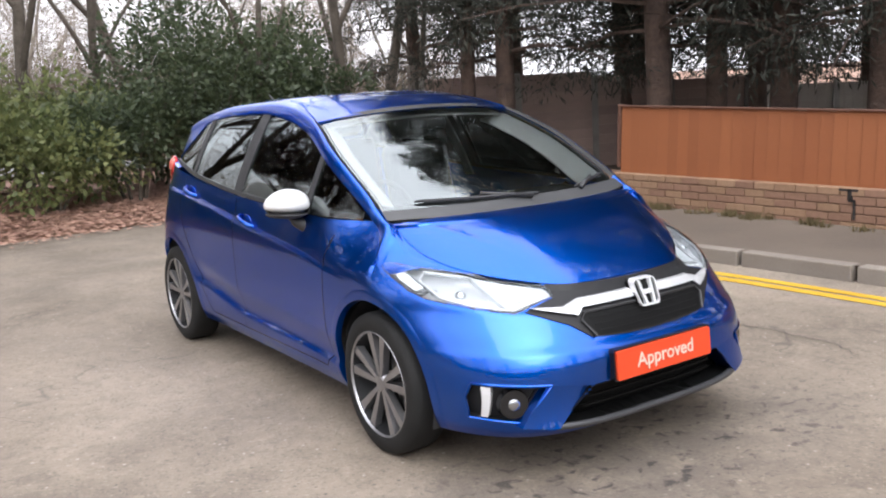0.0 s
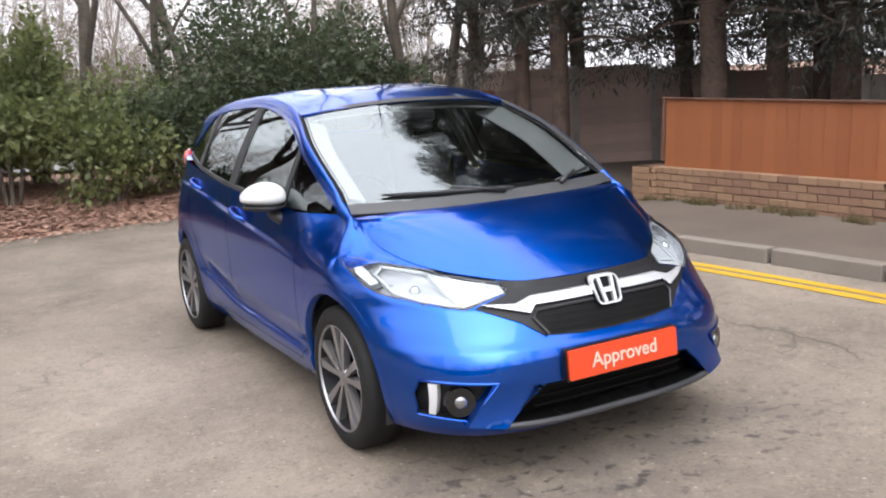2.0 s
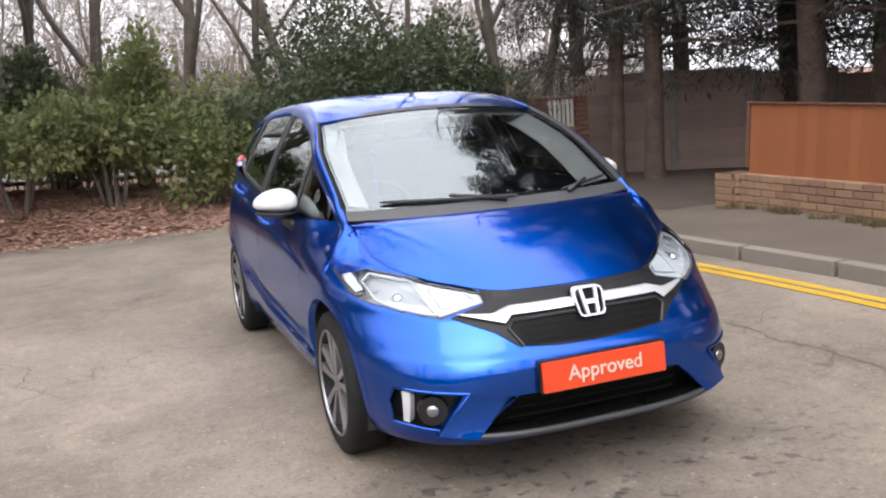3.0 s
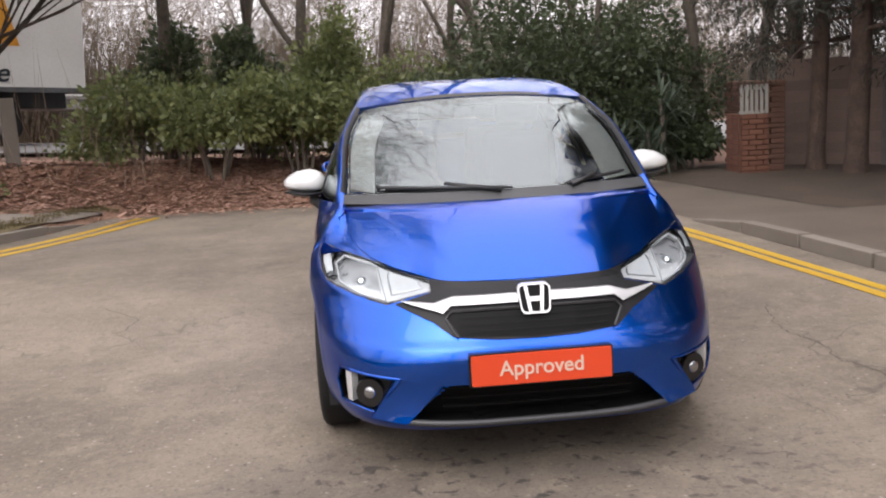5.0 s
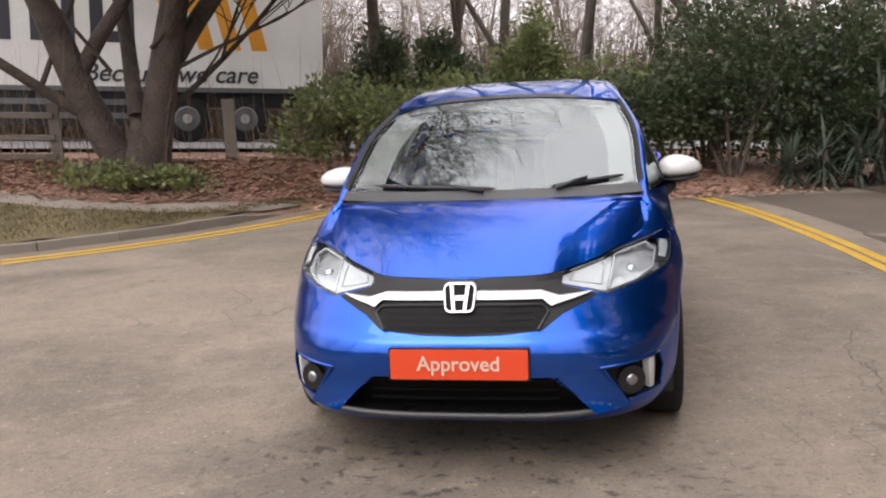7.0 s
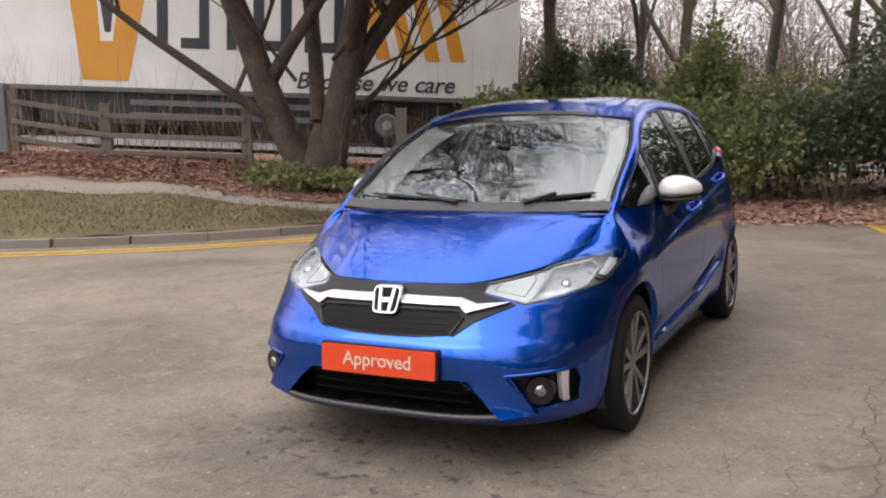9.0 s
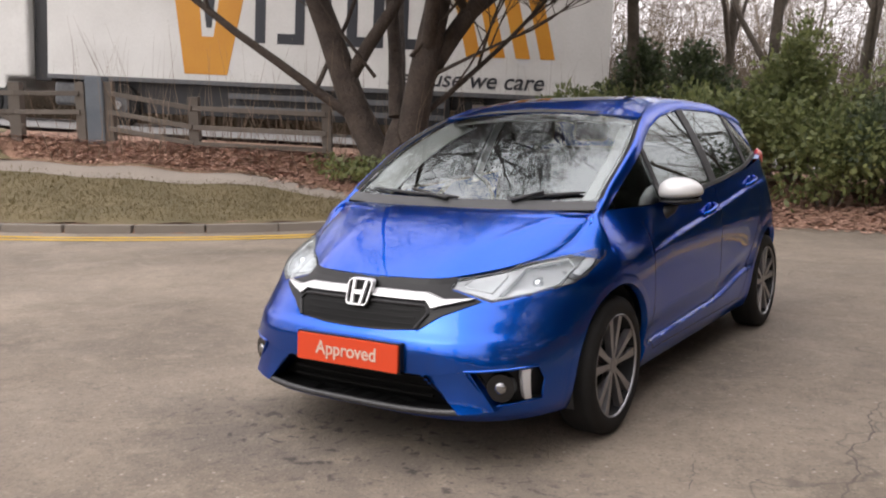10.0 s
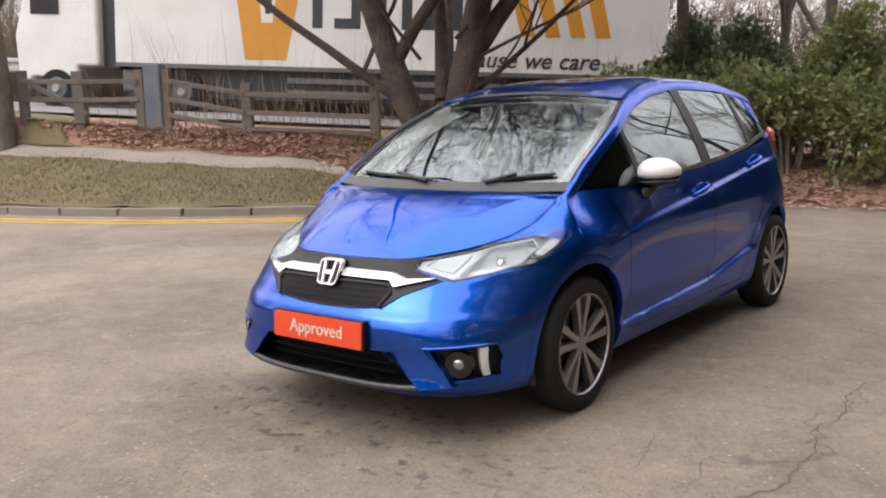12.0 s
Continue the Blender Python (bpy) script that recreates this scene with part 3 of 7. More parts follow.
# main road beyond the bank
rd = bmesh.new()
rows = [[rd.verts.new((*(p := at_road(d, q)).to_2d(), road_z(p.x, p.y) + 0.02)) for q in (11.3, 14.6, 18.2)] for d in range(-40, 60, 3)]
for a, b in zip(rows, rows[1:]):
    for k in range(2):
        rd.faces.new((a[k], b[k], b[k + 1], a[k + 1]))
bmesh.ops.recalc_face_normals(rd, faces=rd.faces[:])
tagged(obj("road", rd, ROAD_MAT), "pale grey carriageway of the main road", "road", kind="structure")
for q in (11.6, 17.9):
    rd = bmesh.new()
    rows = [[rd.verts.new((*(p := at_road(d, q + o)).to_2d(), road_z(p.x, p.y) + 0.028)) for o in (0, 0.12)] for d in range(-40, 60, 3)]
    for a, b in zip(rows, rows[1:]):
        rd.faces.new((a[0], b[0], b[1], a[1]))
    bmesh.ops.recalc_face_normals(rd, faces=rd.faces[:])
    tagged(obj("edge_line", rd, WHITE_TIMBER), "white edge line of the main road", "road marking", kind="structure")


# open cracks in the tarmac
def crack_strip(keys, w0, w1, seed):
    rnd = random.Random(seed)
    pts = [Vector((*keys[0], 0))]
    for a, b in zip(keys, keys[1:]):
        a, b = Vector((*a, 0)), Vector((*b, 0))
        n = max(2, int((b - a).length / 0.035))
        for k in range(1, n + 1):
            pts.append(a.lerp(b, k / n) + Vector((rnd.uniform(-1, 1), rnd.uniform(-1, 1), 0)) * 0.014)
    bm = bmesh.new()
    prev = None
    for i, p in enumerate(pts):
        d = (pts[min(i + 1, len(pts) - 1)] - pts[max(i - 1, 0)]).normalized()
        w = rnd.uniform(w0, w1) * min(1, 0.25 + i / 6, 0.25 + (len(pts) - 1 - i) / 6)
        q = [bm.verts.new((p.x - s * d.y * w, p.y + s * d.x * w, 0.0025)) for s in (-1, 1)]
        if prev:
            bm.faces.new((prev[0], prev[1], q[1], q[0]))
        prev = q
    bmesh.ops.recalc_face_normals(bm, faces=bm.faces[:])
    return bm


for keys, w0, w1 in (
    ([(1.90, 0.35), (1.74, -0.12), (1.72, -0.36), (1.76, -0.55), (1.79, -0.70), (1.73, -0.80), (1.73, -0.92), (1.79, -1.05), (1.83, -1.14), (1.80, -1.32), (1.82, -1.55), (1.70, -1.75)], 0.0025, 0.0065),
    ([(1.20, -1.25), (1.28, -1.45), (1.31, -1.70)], 0.0015, 0.003),
    ([(-2.6, 1.6), (-2.2, 1.1), (-2.25, 0.7), (-1.9, 0.2)], 0.002, 0.004),
):
    tagged(obj("tarmac_crack", crack_strip(keys, w0, w1, 7), CRACK), "dark open crack in the worn tarmac", "crack", kind="structure")

# ---- the car: front towards -y ----
car = thing("car", "bright metallic blue five-door hatchback with white mirror caps, parked on tarmac", "car")

front_y = spline((0.18, -1.93), (0.23, -1.976), (0.30, -1.988), (0.40, -1.998), (0.46, -2.000), (0.505, -1.989), (0.54, -1.965), (0.585, -1.944), (0.64, -1.915), (0.72, -1.872), (0.80, -1.82), (0.9, -1.75))
wide = spline((0.16, 0.760), (0.25, 0.809), (0.35, 0.832), (0.6, 0.851), (0.75, 0.849), (0.9, 0.824), (1.0, 0.802), (1.15, 0.76))
corner = spline((0.2, 2.52), (0.36, 2.45), (0.50, 2.25), (0.66, 1.97))
power = spline((0.2, 4.2), (0.36, 4.0), (0.50, 3.35), (0.66, 2.5), (0.8, 2.32), (1.0, 2.3))
top_z = spline((-2.0, 0.722), (-1.86, 0.734), (-1.62, 0.788), (-1.42, 0.85), (-1.1, 0.962), (-0.8, 0.965), (-0.3, 0.975), (0.3, 1.0), (0.9, 1.05), (1.3, 1.10), (1.6, 1.13), (2.0, 1.12))
low_z = spline((-2.0, 0.19), (-1.6, 0.19), (-0.8, 0.185), (0.9, 0.19), (1.7, 0.24), (2.0, 0.28))
WHEEL_Y, WHEEL_R = (-1.20, 1.325), 0.305


def outline(s, z):
    """The half plan at height z: s from 0 (front centre) through 1 (front corner done) and 2 (side done) to 3 (rear centre)."""
    w, p = wide(z), power(z)
    if s <= 1:
        yf, ya, q = front_y(z), -1.2, corner(z)
        a = s * math.pi / 2
        return w * math.sin(a) ** (2 / p), ya - (ya - yf) * max(0.0, math.cos(a)) ** (2 / q)
    if s <= 2:
        return w, -1.2 + (s - 1) * 2.45
    a = (s - 2) * math.pi / 2
    yr = 1.97 - 0.10 * sstep(0.6, 1.1, z)
    return w * max(0.0, math.cos(a)) ** (2 / 3.2), 1.25 + (yr - 1.25) * math.sin(a) ** (2 / 2.6)


shoulder = spline((-1.1, 0.70), (-0.94, 0.728), (-0.48, 0.797), (0.09, 0.852), (1.05, 0.952), (1.6, 0.99))


def side_form(y, z, x):
    """Pressed lines of the doors: a rising shoulder crease and a low sweep towards the sill."""
    d = 0.0
    crease = shoulder(y)
    if -1.1 < y < 1.7:
        k = sstep(-1.1, -0.55, y) * (1 - sstep(1.5, 1.75, y))
        d += 0.010 * k * (sstep(crease + 0.012, crease - 0.004, z) * (1 - sstep(crease - 0.02, crease - 0.32, z)) - 0.5)
    low = 0.318 + 0.038 * (y + 0.73) + 0.075 * sstep(0.2, 0.98, y)
    if -0.95 < y < 1.0:
        k = sstep(-0.95, -0.75, y) * (1 - sstep(0.85, 1.02, y))
        d -= 0.024 * k * sstep(low + 0.15, low + 0.012, z) * (1 - sstep(low + 0.010, low - 0.014, z))
    for wy in WHEEL_Y:
        r = math.hypot(y - wy, z - 0.305)
        d += 0.007 * (1 - sstep(0.33, 0.60, r))
    return x + d


def shell(s, v):
    x, y = outline(s, 0.6)
    zt, zl = top_z(y), low_z(y)
    z = zl + (zt - zl) * v
    x, y = outline(s, z)
    if 0.55 < s < 2.45:
        x = side_form(y, z, x)
    front = 1 - sstep(-1.15, -0.75, y)
    # the fender rolls over into the bonnet
    back = sstep(-1.55, -1.2, y)
    roll = front * ((1 - back) * sstep(0.80, 1.0, v) ** 1.5 + back * max(0.0, (v - 0.70) / 0.30) ** 1.7)
    x -= 0.125 * roll * sstep(0.25, 0.6, x)
    if s < 1:
        x, y = x * (1 - 0.02 * roll), y + 0.03 * roll
    # the rear quarter draws in
    x -= 0.05 * sstep(1.2, 1.9, y) * sstep(0.55, 1.1, z)
    return x, y, z


def body_shell():
    bm = bmesh.new()
    S = [i / 110 for i in range(111)] + [1 + i / 92 for i in range(1, 93)] + [2 + i / 18 for i in range(1, 19)]
    V = [i / 80 for i in range(81)]
    for sgn in (1, -1):
        rows = [[bm.verts.new(((p := shell(s, v))[0] * sgn, p[1], p[2])) for v in V] for s in S]
        for a, b in zip(rows, rows[1:]):
            for j in range(len(V) - 1):
                q = (a[j], b[j], b[j + 1], a[j + 1])
                bm.faces.new(q if sgn > 0 else q[::-1])
    bmesh.ops.remove_doubles(bm, verts=bm.verts[:], dist=0.0015)
    # wheel openings; a pressed ring finishes each edge
    for wy in WHEEL_Y:
        gone = [f for f in bm.faces if abs(f.calc_center_median().x) > 0.6 and math.hypot(f.calc_center_median().y - wy, f.calc_center_median().z - 0.305) < 0.370]
        bmesh.ops.delete(bm, geom=gone, context="FACES")
    return bm


shell_bm = body_shell()
shell_tree = BVHTree.FromBMesh(shell_bm)

# openings of the nose, in (x, z)
HEAD = [(0.352, 0.701), (0.386, 0.738), (0.53, 0.770), (0.655, 0.794), (0.74, 0.813), (0.790, 0.826), (0.803, 0.795), (0.793, 0.735), (0.77, 0.708), (0.66, 0.676), (0.545, 0.652), (0.455, 0.677)]
POCKET = [(0.515, 0.402), (0.738, 0.414), (0.752, 0.36), (0.738, 0.277), (0.61, 0.262), (0.575, 0.32)]
INTAKE = [(-0.345, 0.376), (0.345, 0.376), (0.435, 0.30), (0.495, 0.236), (0.25, 0.226), (0.0, 0.224), (-0.25, 0.226), (-0.495, 0.236), (-0.435, 0.30)]
BLADE = [(0.350, 0.377), (0.532, 0.402), (0.628, 0.250), (0.499, 0.233)]
MESH_AREA = [(-0.30, 0.632), (0.30, 0.632), (0.325, 0.615), (0.285, 0.552), (0.0, 0.54), (-0.285, 0.552), (-0.325, 0.615)]


def inset(poly, k):
    cx = sum(p[0] for p in poly) / len(poly)
    cz = sum(p[1] for p in poly) / len(poly)
    return [(cx + (x - cx) * k, cz + (z - cz) * k) for x, z in poly]


def within(poly, x, z):
    hit = False
    for (ax, az), (bx, bz) in zip(poly, poly[1:] + poly[:1]):
        if (az > z) != (bz > z) and x < ax + (bx - ax) * (z - az) / (bz - az):
            hit = not hit
    return hit


def cut_nose(bm):
    gone = []
    for f in bm.faces:
        c = f.calc_center_median()
        if c.y < -1.3 and (any(within(p, abs(c.x), c.z) for p in (HEAD, POCKET, BLADE)) or within(INTAKE, c.x, c.z)):
            gone.append(f)
    bmesh.ops.delete(bm, geom=gone, context="FACES")


cut_nose(shell_bm)
flank = grid(lambda u, v: Vector(shell(0.6 + 1.9 * u, v)), 150, 60)
flank_tree = BVHTree.FromBMesh(flank)
flank.free()
body = part("body", shell_bm, CAR_BLUE, car, smooth=True)


def on_front(x, z, lift=0.0):
    """The point of the body's front skin at (x, z)."""
    hit = shell_tree.ray_cast(Vector((x, -3, z)), Vector((0, 1, 0)))
    if hit[0] is None or hit[0].y > -1.15:
        q = edge_at_x(abs(x))
        return Vector((x, q[1] - lift, z))
    return hit[0] + Vector((0, -1, 0)) * lift


def front_patch(poly, lift=0.004, deep=0.012, cuts=3, mirror=False):
    """A panel on the front skin with the outline poly in (x, z)."""
    bm = bmesh.new()
    sg = -1 if mirror else 1
    bm.faces.new([bm.verts.new((x * sg, 0, z)) for x, z in poly])
    bmesh.ops.triangulate(bm, faces=bm.faces[:])
    for _ in range(cuts):
        bmesh.ops.subdivide_edges(bm, edges=bm.edges[:], cuts=1, use_grid_fill=True)
    for v in bm.verts:
        v.co = on_front(v.co.x, v.co.z, lift)
    bm.normal_update()
    if sum(f.normal.y for f in bm.faces) > 0:
        bmesh.ops.reverse_faces(bm, faces=bm.faces[:])
    old = list(bm.verts)
    bmesh.ops.extrude_face_region(bm, geom=bm.faces[:])
    for v in old:
        v.co.y += deep
    bmesh.ops.recalc_face_normals(bm, faces=bm.faces[:])
    return bm


# bonnet: its front and sides follow the top edge of the shell
TOP_EDGE = [shell(k / 400 * 1.06, 1.0) for k in range(401)]


def edge_at_x(x):
    return min(TOP_EDGE[:330], key=lambda p: abs(p[0] - x))


def edge_at_y(y):
    return min(TOP_EDGE, key=lambda p: abs(p[1] - y))


CORNER = edge_at_x(0.655)


def bonnet_point(u, v, lift=0.0):
    a = 2 * u - 1
    ax, sg = abs(a), 1 if a >= 0 else -1
    f = edge_at_x(ax * CORNER[0])
    e = edge_at_y(CORNER[1] + (-1.125 - CORNER[1]) * v)
    yback = -1.31 + (1.31 - 1.125) * ax**2.2
    wx = e[0] / CORNER[0]
    x = a * CORNER[0] * (1 + (wx - 1) * 1.0)
    y = f[1] + (yback - f[1]) * v
    k = ax**2.6
    zc = 0.734 + 0.236 * (1 - (1 - v) ** 1.5)
    z = zc * (1 - k) + e[2] * k
    z0 = 0.734 * (1 - k) + CORNER[2] * k
    z += (f[2] - z0) * (1 - v) ** 3
    # pressed ridge that runs in from the rear corner towards the lamp
    ridge = 0.93 - 0.52 * (0.95 - v)
    z += 0.0035 * sstep(0.2, 0.55, v) * (1 - sstep(0.93, 1.0, v)) * max(0.0, 1 - abs(ax - ridge) / (0.045 + 0.03 * (ax < ridge)))
    z -= 0.005 * sstep(0.86, 1.0, v) * sstep(0.72, 0.95, ax)
    return Vector((x, y, z + 0.003 + lift))


part("bonnet", thick(grid(bonnet_point, 160, 40), 0.012), CAR_BLUE, car, smooth=True)

# greenhouse
rail_z = spline((-1.12, 0.985), (-0.9, 1.11), (-0.6, 1.262), (-0.3, 1.380), (0.0, 1.440), (0.35, 1.467), (0.8, 1.455), (1.2, 1.412), (1.5, 1.352), (1.8, 1.25))


def house(y, z, lift=0.0):
    """The side of the glasshouse at (y, z), for x > 0."""
    h = max(0.0, z - 0.97)
    x = 0.808 - 0.36 * h - 0.34 * h * h
    x -= 0.085 * (1 - sstep(-1.15, -0.55, y)) + 0.06 * sstep(0.9, 1.8, y) + 1.5 * max(0.0, y - 1.42) ** 2
    return Vector((x + lift * 0.88, y, z + lift * 0.47))


def belt(y):
    return top_z(y) + 0.0


def band(y0, y1, lo, hi, n=24):
    ys = [y0 + (y1 - y0) * i / n for i in range(n + 1)]
    return [(y, lo(y)) for y in ys] + [(y, hi(y)) for y in reversed(ys)]


def strip_panel(y0, y1, lo, hi, sg, lift=0.0, deep=0.02, n=24, m=4):
    """A panel of the glasshouse between two lines over y."""
    bm = grid(lambda u, v: house(y := y0 + (y1 - y0) * u, lo(y) + (hi(y) - lo(y)) * v, lift), n, m)
    bm.normal_update()
    if sum(f.normal.x for f in bm.faces) < 0:
        bmesh.ops.reverse_faces(bm, faces=bm.faces[:])
    old = list(bm.verts)
    bmesh.ops.extrude_face_region(bm, geom=bm.faces[:])
    for v in old:
        v.co.x -= deep
    if sg < 0:
        for v in bm.verts:
            v.co.x *= -1
    bmesh.ops.recalc_face_normals(bm, faces=bm.faces[:])
    return bm


win_top = lambda y: max(belt(y), rail_z(y) - 0.048)
win_low = lambda y: belt(y) + 0.003 + 0.019 * sstep(-0.62, -0.5, y)


for sg in (1, -1):
    # blue roof rail and pillar, one sweep from the bonnet to the tailgate
    part("rail_frame", strip_panel(-0.30, 1.78, lambda y: min(win_top(y), rail_z(y) - 0.004) + 0.001, lambda y: rail_z(y) - 0.003, sg, -0.003, 0.05, 60, 5), CAR_BLUE, car, smooth=True)
    # lower sill of the windows
    part("belt_moulding", strip_panel(-0.60, 1.52, lambda y: belt(y) + 0.002, lambda y: min(win_low(y), win_top(y) + 0.001), sg, 0.003, 0.02, 40, 2), BLACK_TRIM, car, smooth=True)
    panes = ((-0.99, -0.60), (-0.56, 0.22), (0.33, 1.0), (1.06, 1.50))
    for y0, y1 in panes:
        low = lambda y: min(win_low(y), win_top(y) - 0.0005)
        pane = part("side_window", strip_panel(y0, y1, low, lambda y: win_top(y) - 0.004 if y < 1.15 else max(belt(y) + 0.024, min(win_top(y) - 0.004, win_top(1.15) - 0.62 * (y - 1.15))), sg, -0.004, 0.004, 20, 4), SIDE_GLASS if y0 < 0.3 else DARK_GLASS, car, "tinted side window", smooth=True)
    for y0, y1 in ((-0.60, -0.56), (0.22, 0.33), (1.0, 1.06)):
        part("window_pillar", strip_panel(y0, y1, win_low, win_top, sg, 0.001, 0.03, 4, 6), BLACK_TRIM, car, smooth=True)
    # blue rear quarter
    part("rear_pillar", strip_panel(1.06, 1.78, lambda y: belt(y) - 0.01 if y > 1.50 else min(win_top(1.15) - 0.62 * (y - 1.15), win_top(y)) - 0.006 if y > 1.15 else win_top(y) - 0.006, win_top, sg, 0.0, 0.03, 24, 6), CAR_BLUE, car, smooth=True)


# roof
def roof_point(u, v):
    a = 2 * u - 1
    y = -0.33 + 2.13 * v
    r = house(y, rail_z(y))
    ax = abs(a)
    dy = -0.06 * (1 - ax**2) * (1 - v) ** 4
    return Vector((a * (r.x + 0.001), y + dy, rail_z(y) + 0.040 * (1 - ax ** (2.4 + 2.4 * sstep(0.0, 0.25, v))) * (1 - 0.35 * v)))


part("roof", thick(grid(roof_point, 30, 40), 0.015), CAR_BLUE, car, smooth=True)
# rounded rail along each edge of the roof, carrying on the front pillar
for sg in (1, -1):
    def rail(u, v, sg=sg):
        y = -0.318 + 2.098 * u
        r = house(y, rail_z(y), 0.002)
        a = house(y, min(win_top(y), rail_z(y) - 0.004), 0.003)
        t = roof_point(1 - 0.0225 / r.x * (0.7 + 0.6 * sstep(-0.3, 0.1, y)), (y + 0.33) / 2.13)
        b = Vector((t.x, y, t.z + 0.0015))
        c = r * 2 - (a + b) / 2
        p = a * (1 - v) ** 2 + c * (2 * v * (1 - v)) + b * v * v
        return Vector((p.x * sg, p.y, p.z))

    bm = grid(rail, 70, 8)
    if sg > 0:
        bmesh.ops.reverse_faces(bm, faces=bm.faces[:])
    part("roof_rail", bm, CAR_BLUE, car, smooth=True)


# windscreen
def screen_point(u, v, grow=0.0, lift=0.0):
    a = 2 * u - 1
    ax = abs(a)
    y = -1.06 + 0.745 * v
    r = house(y + 0.0, rail_z(y) if v > 0.02 else rail_z(-1.06))
    w = r.x - 0.035
    zc = rail_z(y) - 0.004
    bow = (0.165 - 0.095 * v) * (1 - ax**2.2)
    rise = 0.0 + 0.042 * v * (1 - ax**2.2)
    return Vector((a * (w + grow), y - bow, zc + rise + lift - 0.012 * (1 - v)))


# front pillars: each rises out of the fender and sweeps up to the roof
for sg in (1, -1):
    def pillar(u, v, sg=sg):
        y = -1.42 + 1.105 * u
        e = Vector(edge_at_y(min(y, -1.06)))
        zt = e.z if y < -1.06 else top_z(y)
        k = sstep(-1.30, -0.99, y)
        # outer edge: low on the fender, then the top of the side window
        drop = 0.012 + 0.09 * sstep(-1.42, -1.24, y) * (1 - sstep(-1.24, -1.06, y))
        low, mid = (shell_tree.ray_cast(Vector((2, y, zt - 0.006 - drop * w)), Vector((-1, 0, 0)))[0] for w in (1.0, 0.32))
        low, mid = (p if p is not None else Vector((e.x, y, zt - 0.006)) for p in (low, mid))
        a = low + Vector((0.0003, 0, 0))
        a = a.lerp(house(y, max(win_top(y), belt(y) - 0.012), 0.001), sstep(-1.13, -1.04, y))
        m = (mid + Vector((0.0015, 0, 0.0015))).lerp(house(y, rail_z(max(y, -1.12)), 0.003), k)
        t = max(0.0, (y + 1.06) / 0.745)
        s0 = screen_point(1.0, t, 0.004, 0.003)
        b = Vector((e.x - 0.004, y, zt - 0.008)).lerp(Vector((s0.x, y, s0.z)), sstep(-1.16, -1.05, y))
        c = m * 2 - (a + b) / 2
        p = a * (1 - v) ** 2 + c * (2 * v * (1 - v)) + b * v * v
        return Vector((p.x * sg, p.y, p.z))

    for name, u0, v0, v1, mat, label in (("front_pillar", 0.0, 0.0, 0.68, CAR_BLUE, "blue front pillar flowing into the fender"), ("pillar_root", 0.0, 0.68, 1.0, CAR_BLUE, ""), ("pillar_seal", 0.33, 0.68, 1.0, GRILLE_BLACK, "black seal along the windscreen")):
        u1 = 0.33 if name == "pillar_root" else 1.0
        bm = grid(lambda u, v: pillar(u0 + (u1 - u0) * u, v0 + (v1 - v0) * v), 60, 8 if v0 == 0 else 3)
        if sg > 0:
            bmesh.ops.reverse_faces(bm, faces=bm.faces[:])
        part(name, bm, mat, car, label, smooth=True)

part("header_seal", grid(lambda u, v: screen_point(u, 0.97 + 0.06 * v, 0.0, 0.004), 30, 2), BLACK_TRIM, car, smooth=True)
part("windscreen", grid(screen_point, 100, 64), SCREEN_GLASS, car, "raked windscreen reflecting sky and branches", smooth=True)
part("screen_surround", grid(lambda u, v: screen_point(u, -0.085 + 0.085 * v, 0.03, 0.003), 30, 3), COWL_GREY, car, smooth=True)
for sg in (0, 1):
    part("screen_seal", grid(lambda u, v: screen_point(sg, u, 0.0, 0.004) + Vector(((2 * sg - 1) * (0.012 * v - 0.012), 0, -0.006 * v)), 24, 2), BLACK_TRIM, car, smooth=True)


# inner wing under the bonnet's rear corners
for sg in (1, -1):
    def inner_wing(u, v, sg=sg):
        y = -1.46 + 0.44 * u
        e = Vector(edge_at_y(min(y, -1.06)))
        return Vector((sg * (e.x * (0.80 + 0.20 * v) - 0.003), y, (e.z if y < -1.06 else top_z(y)) - 0.020))

    part("inner_wing", grid(inner_wing, 16, 4), CAR_BLUE, car, smooth=True)

# cowl between the bonnet and the screen
def cowl_point(u, v):
    a = bonnet_point(0.01 + 0.98 * u, 0.985, -0.012)
    b = screen_point(u, 0.0, 0.02, 0.0)
    return a.lerp(b, v) + Vector((0, 0, -0.008 * math.sin(math.pi * v)))


part("cowl", grid(cowl_point, 24, 5), COWL_GREY, car, smooth=True)


# tailgate and rear window close the back
REAR_EDGE = [shell(2 + k / 120, 1.0) for k in range(121)]


def gate_point(u, v, lift=0.0):
    a = 2 * u - 1
    z = 1.105 + (rail_z(1.78) - 1.105) * v
    w = house(1.78, max(z, 1.12)).x + 0.004
    return Vector((a * w, 1.776 + (0.095 - 0.055 * v) * (1 - abs(a) ** 3) + lift, z + 0.03 * v * (1 - abs(a) ** 2.5)))


def rear_deck(u, v):
    y = 1.34 + 0.53 * v
    e = min(REAR_EDGE, key=lambda p: abs(p[1] - y))
    return Vector(((2 * u - 1) * max(0.05, e[0]), y, e[2] - 0.004))


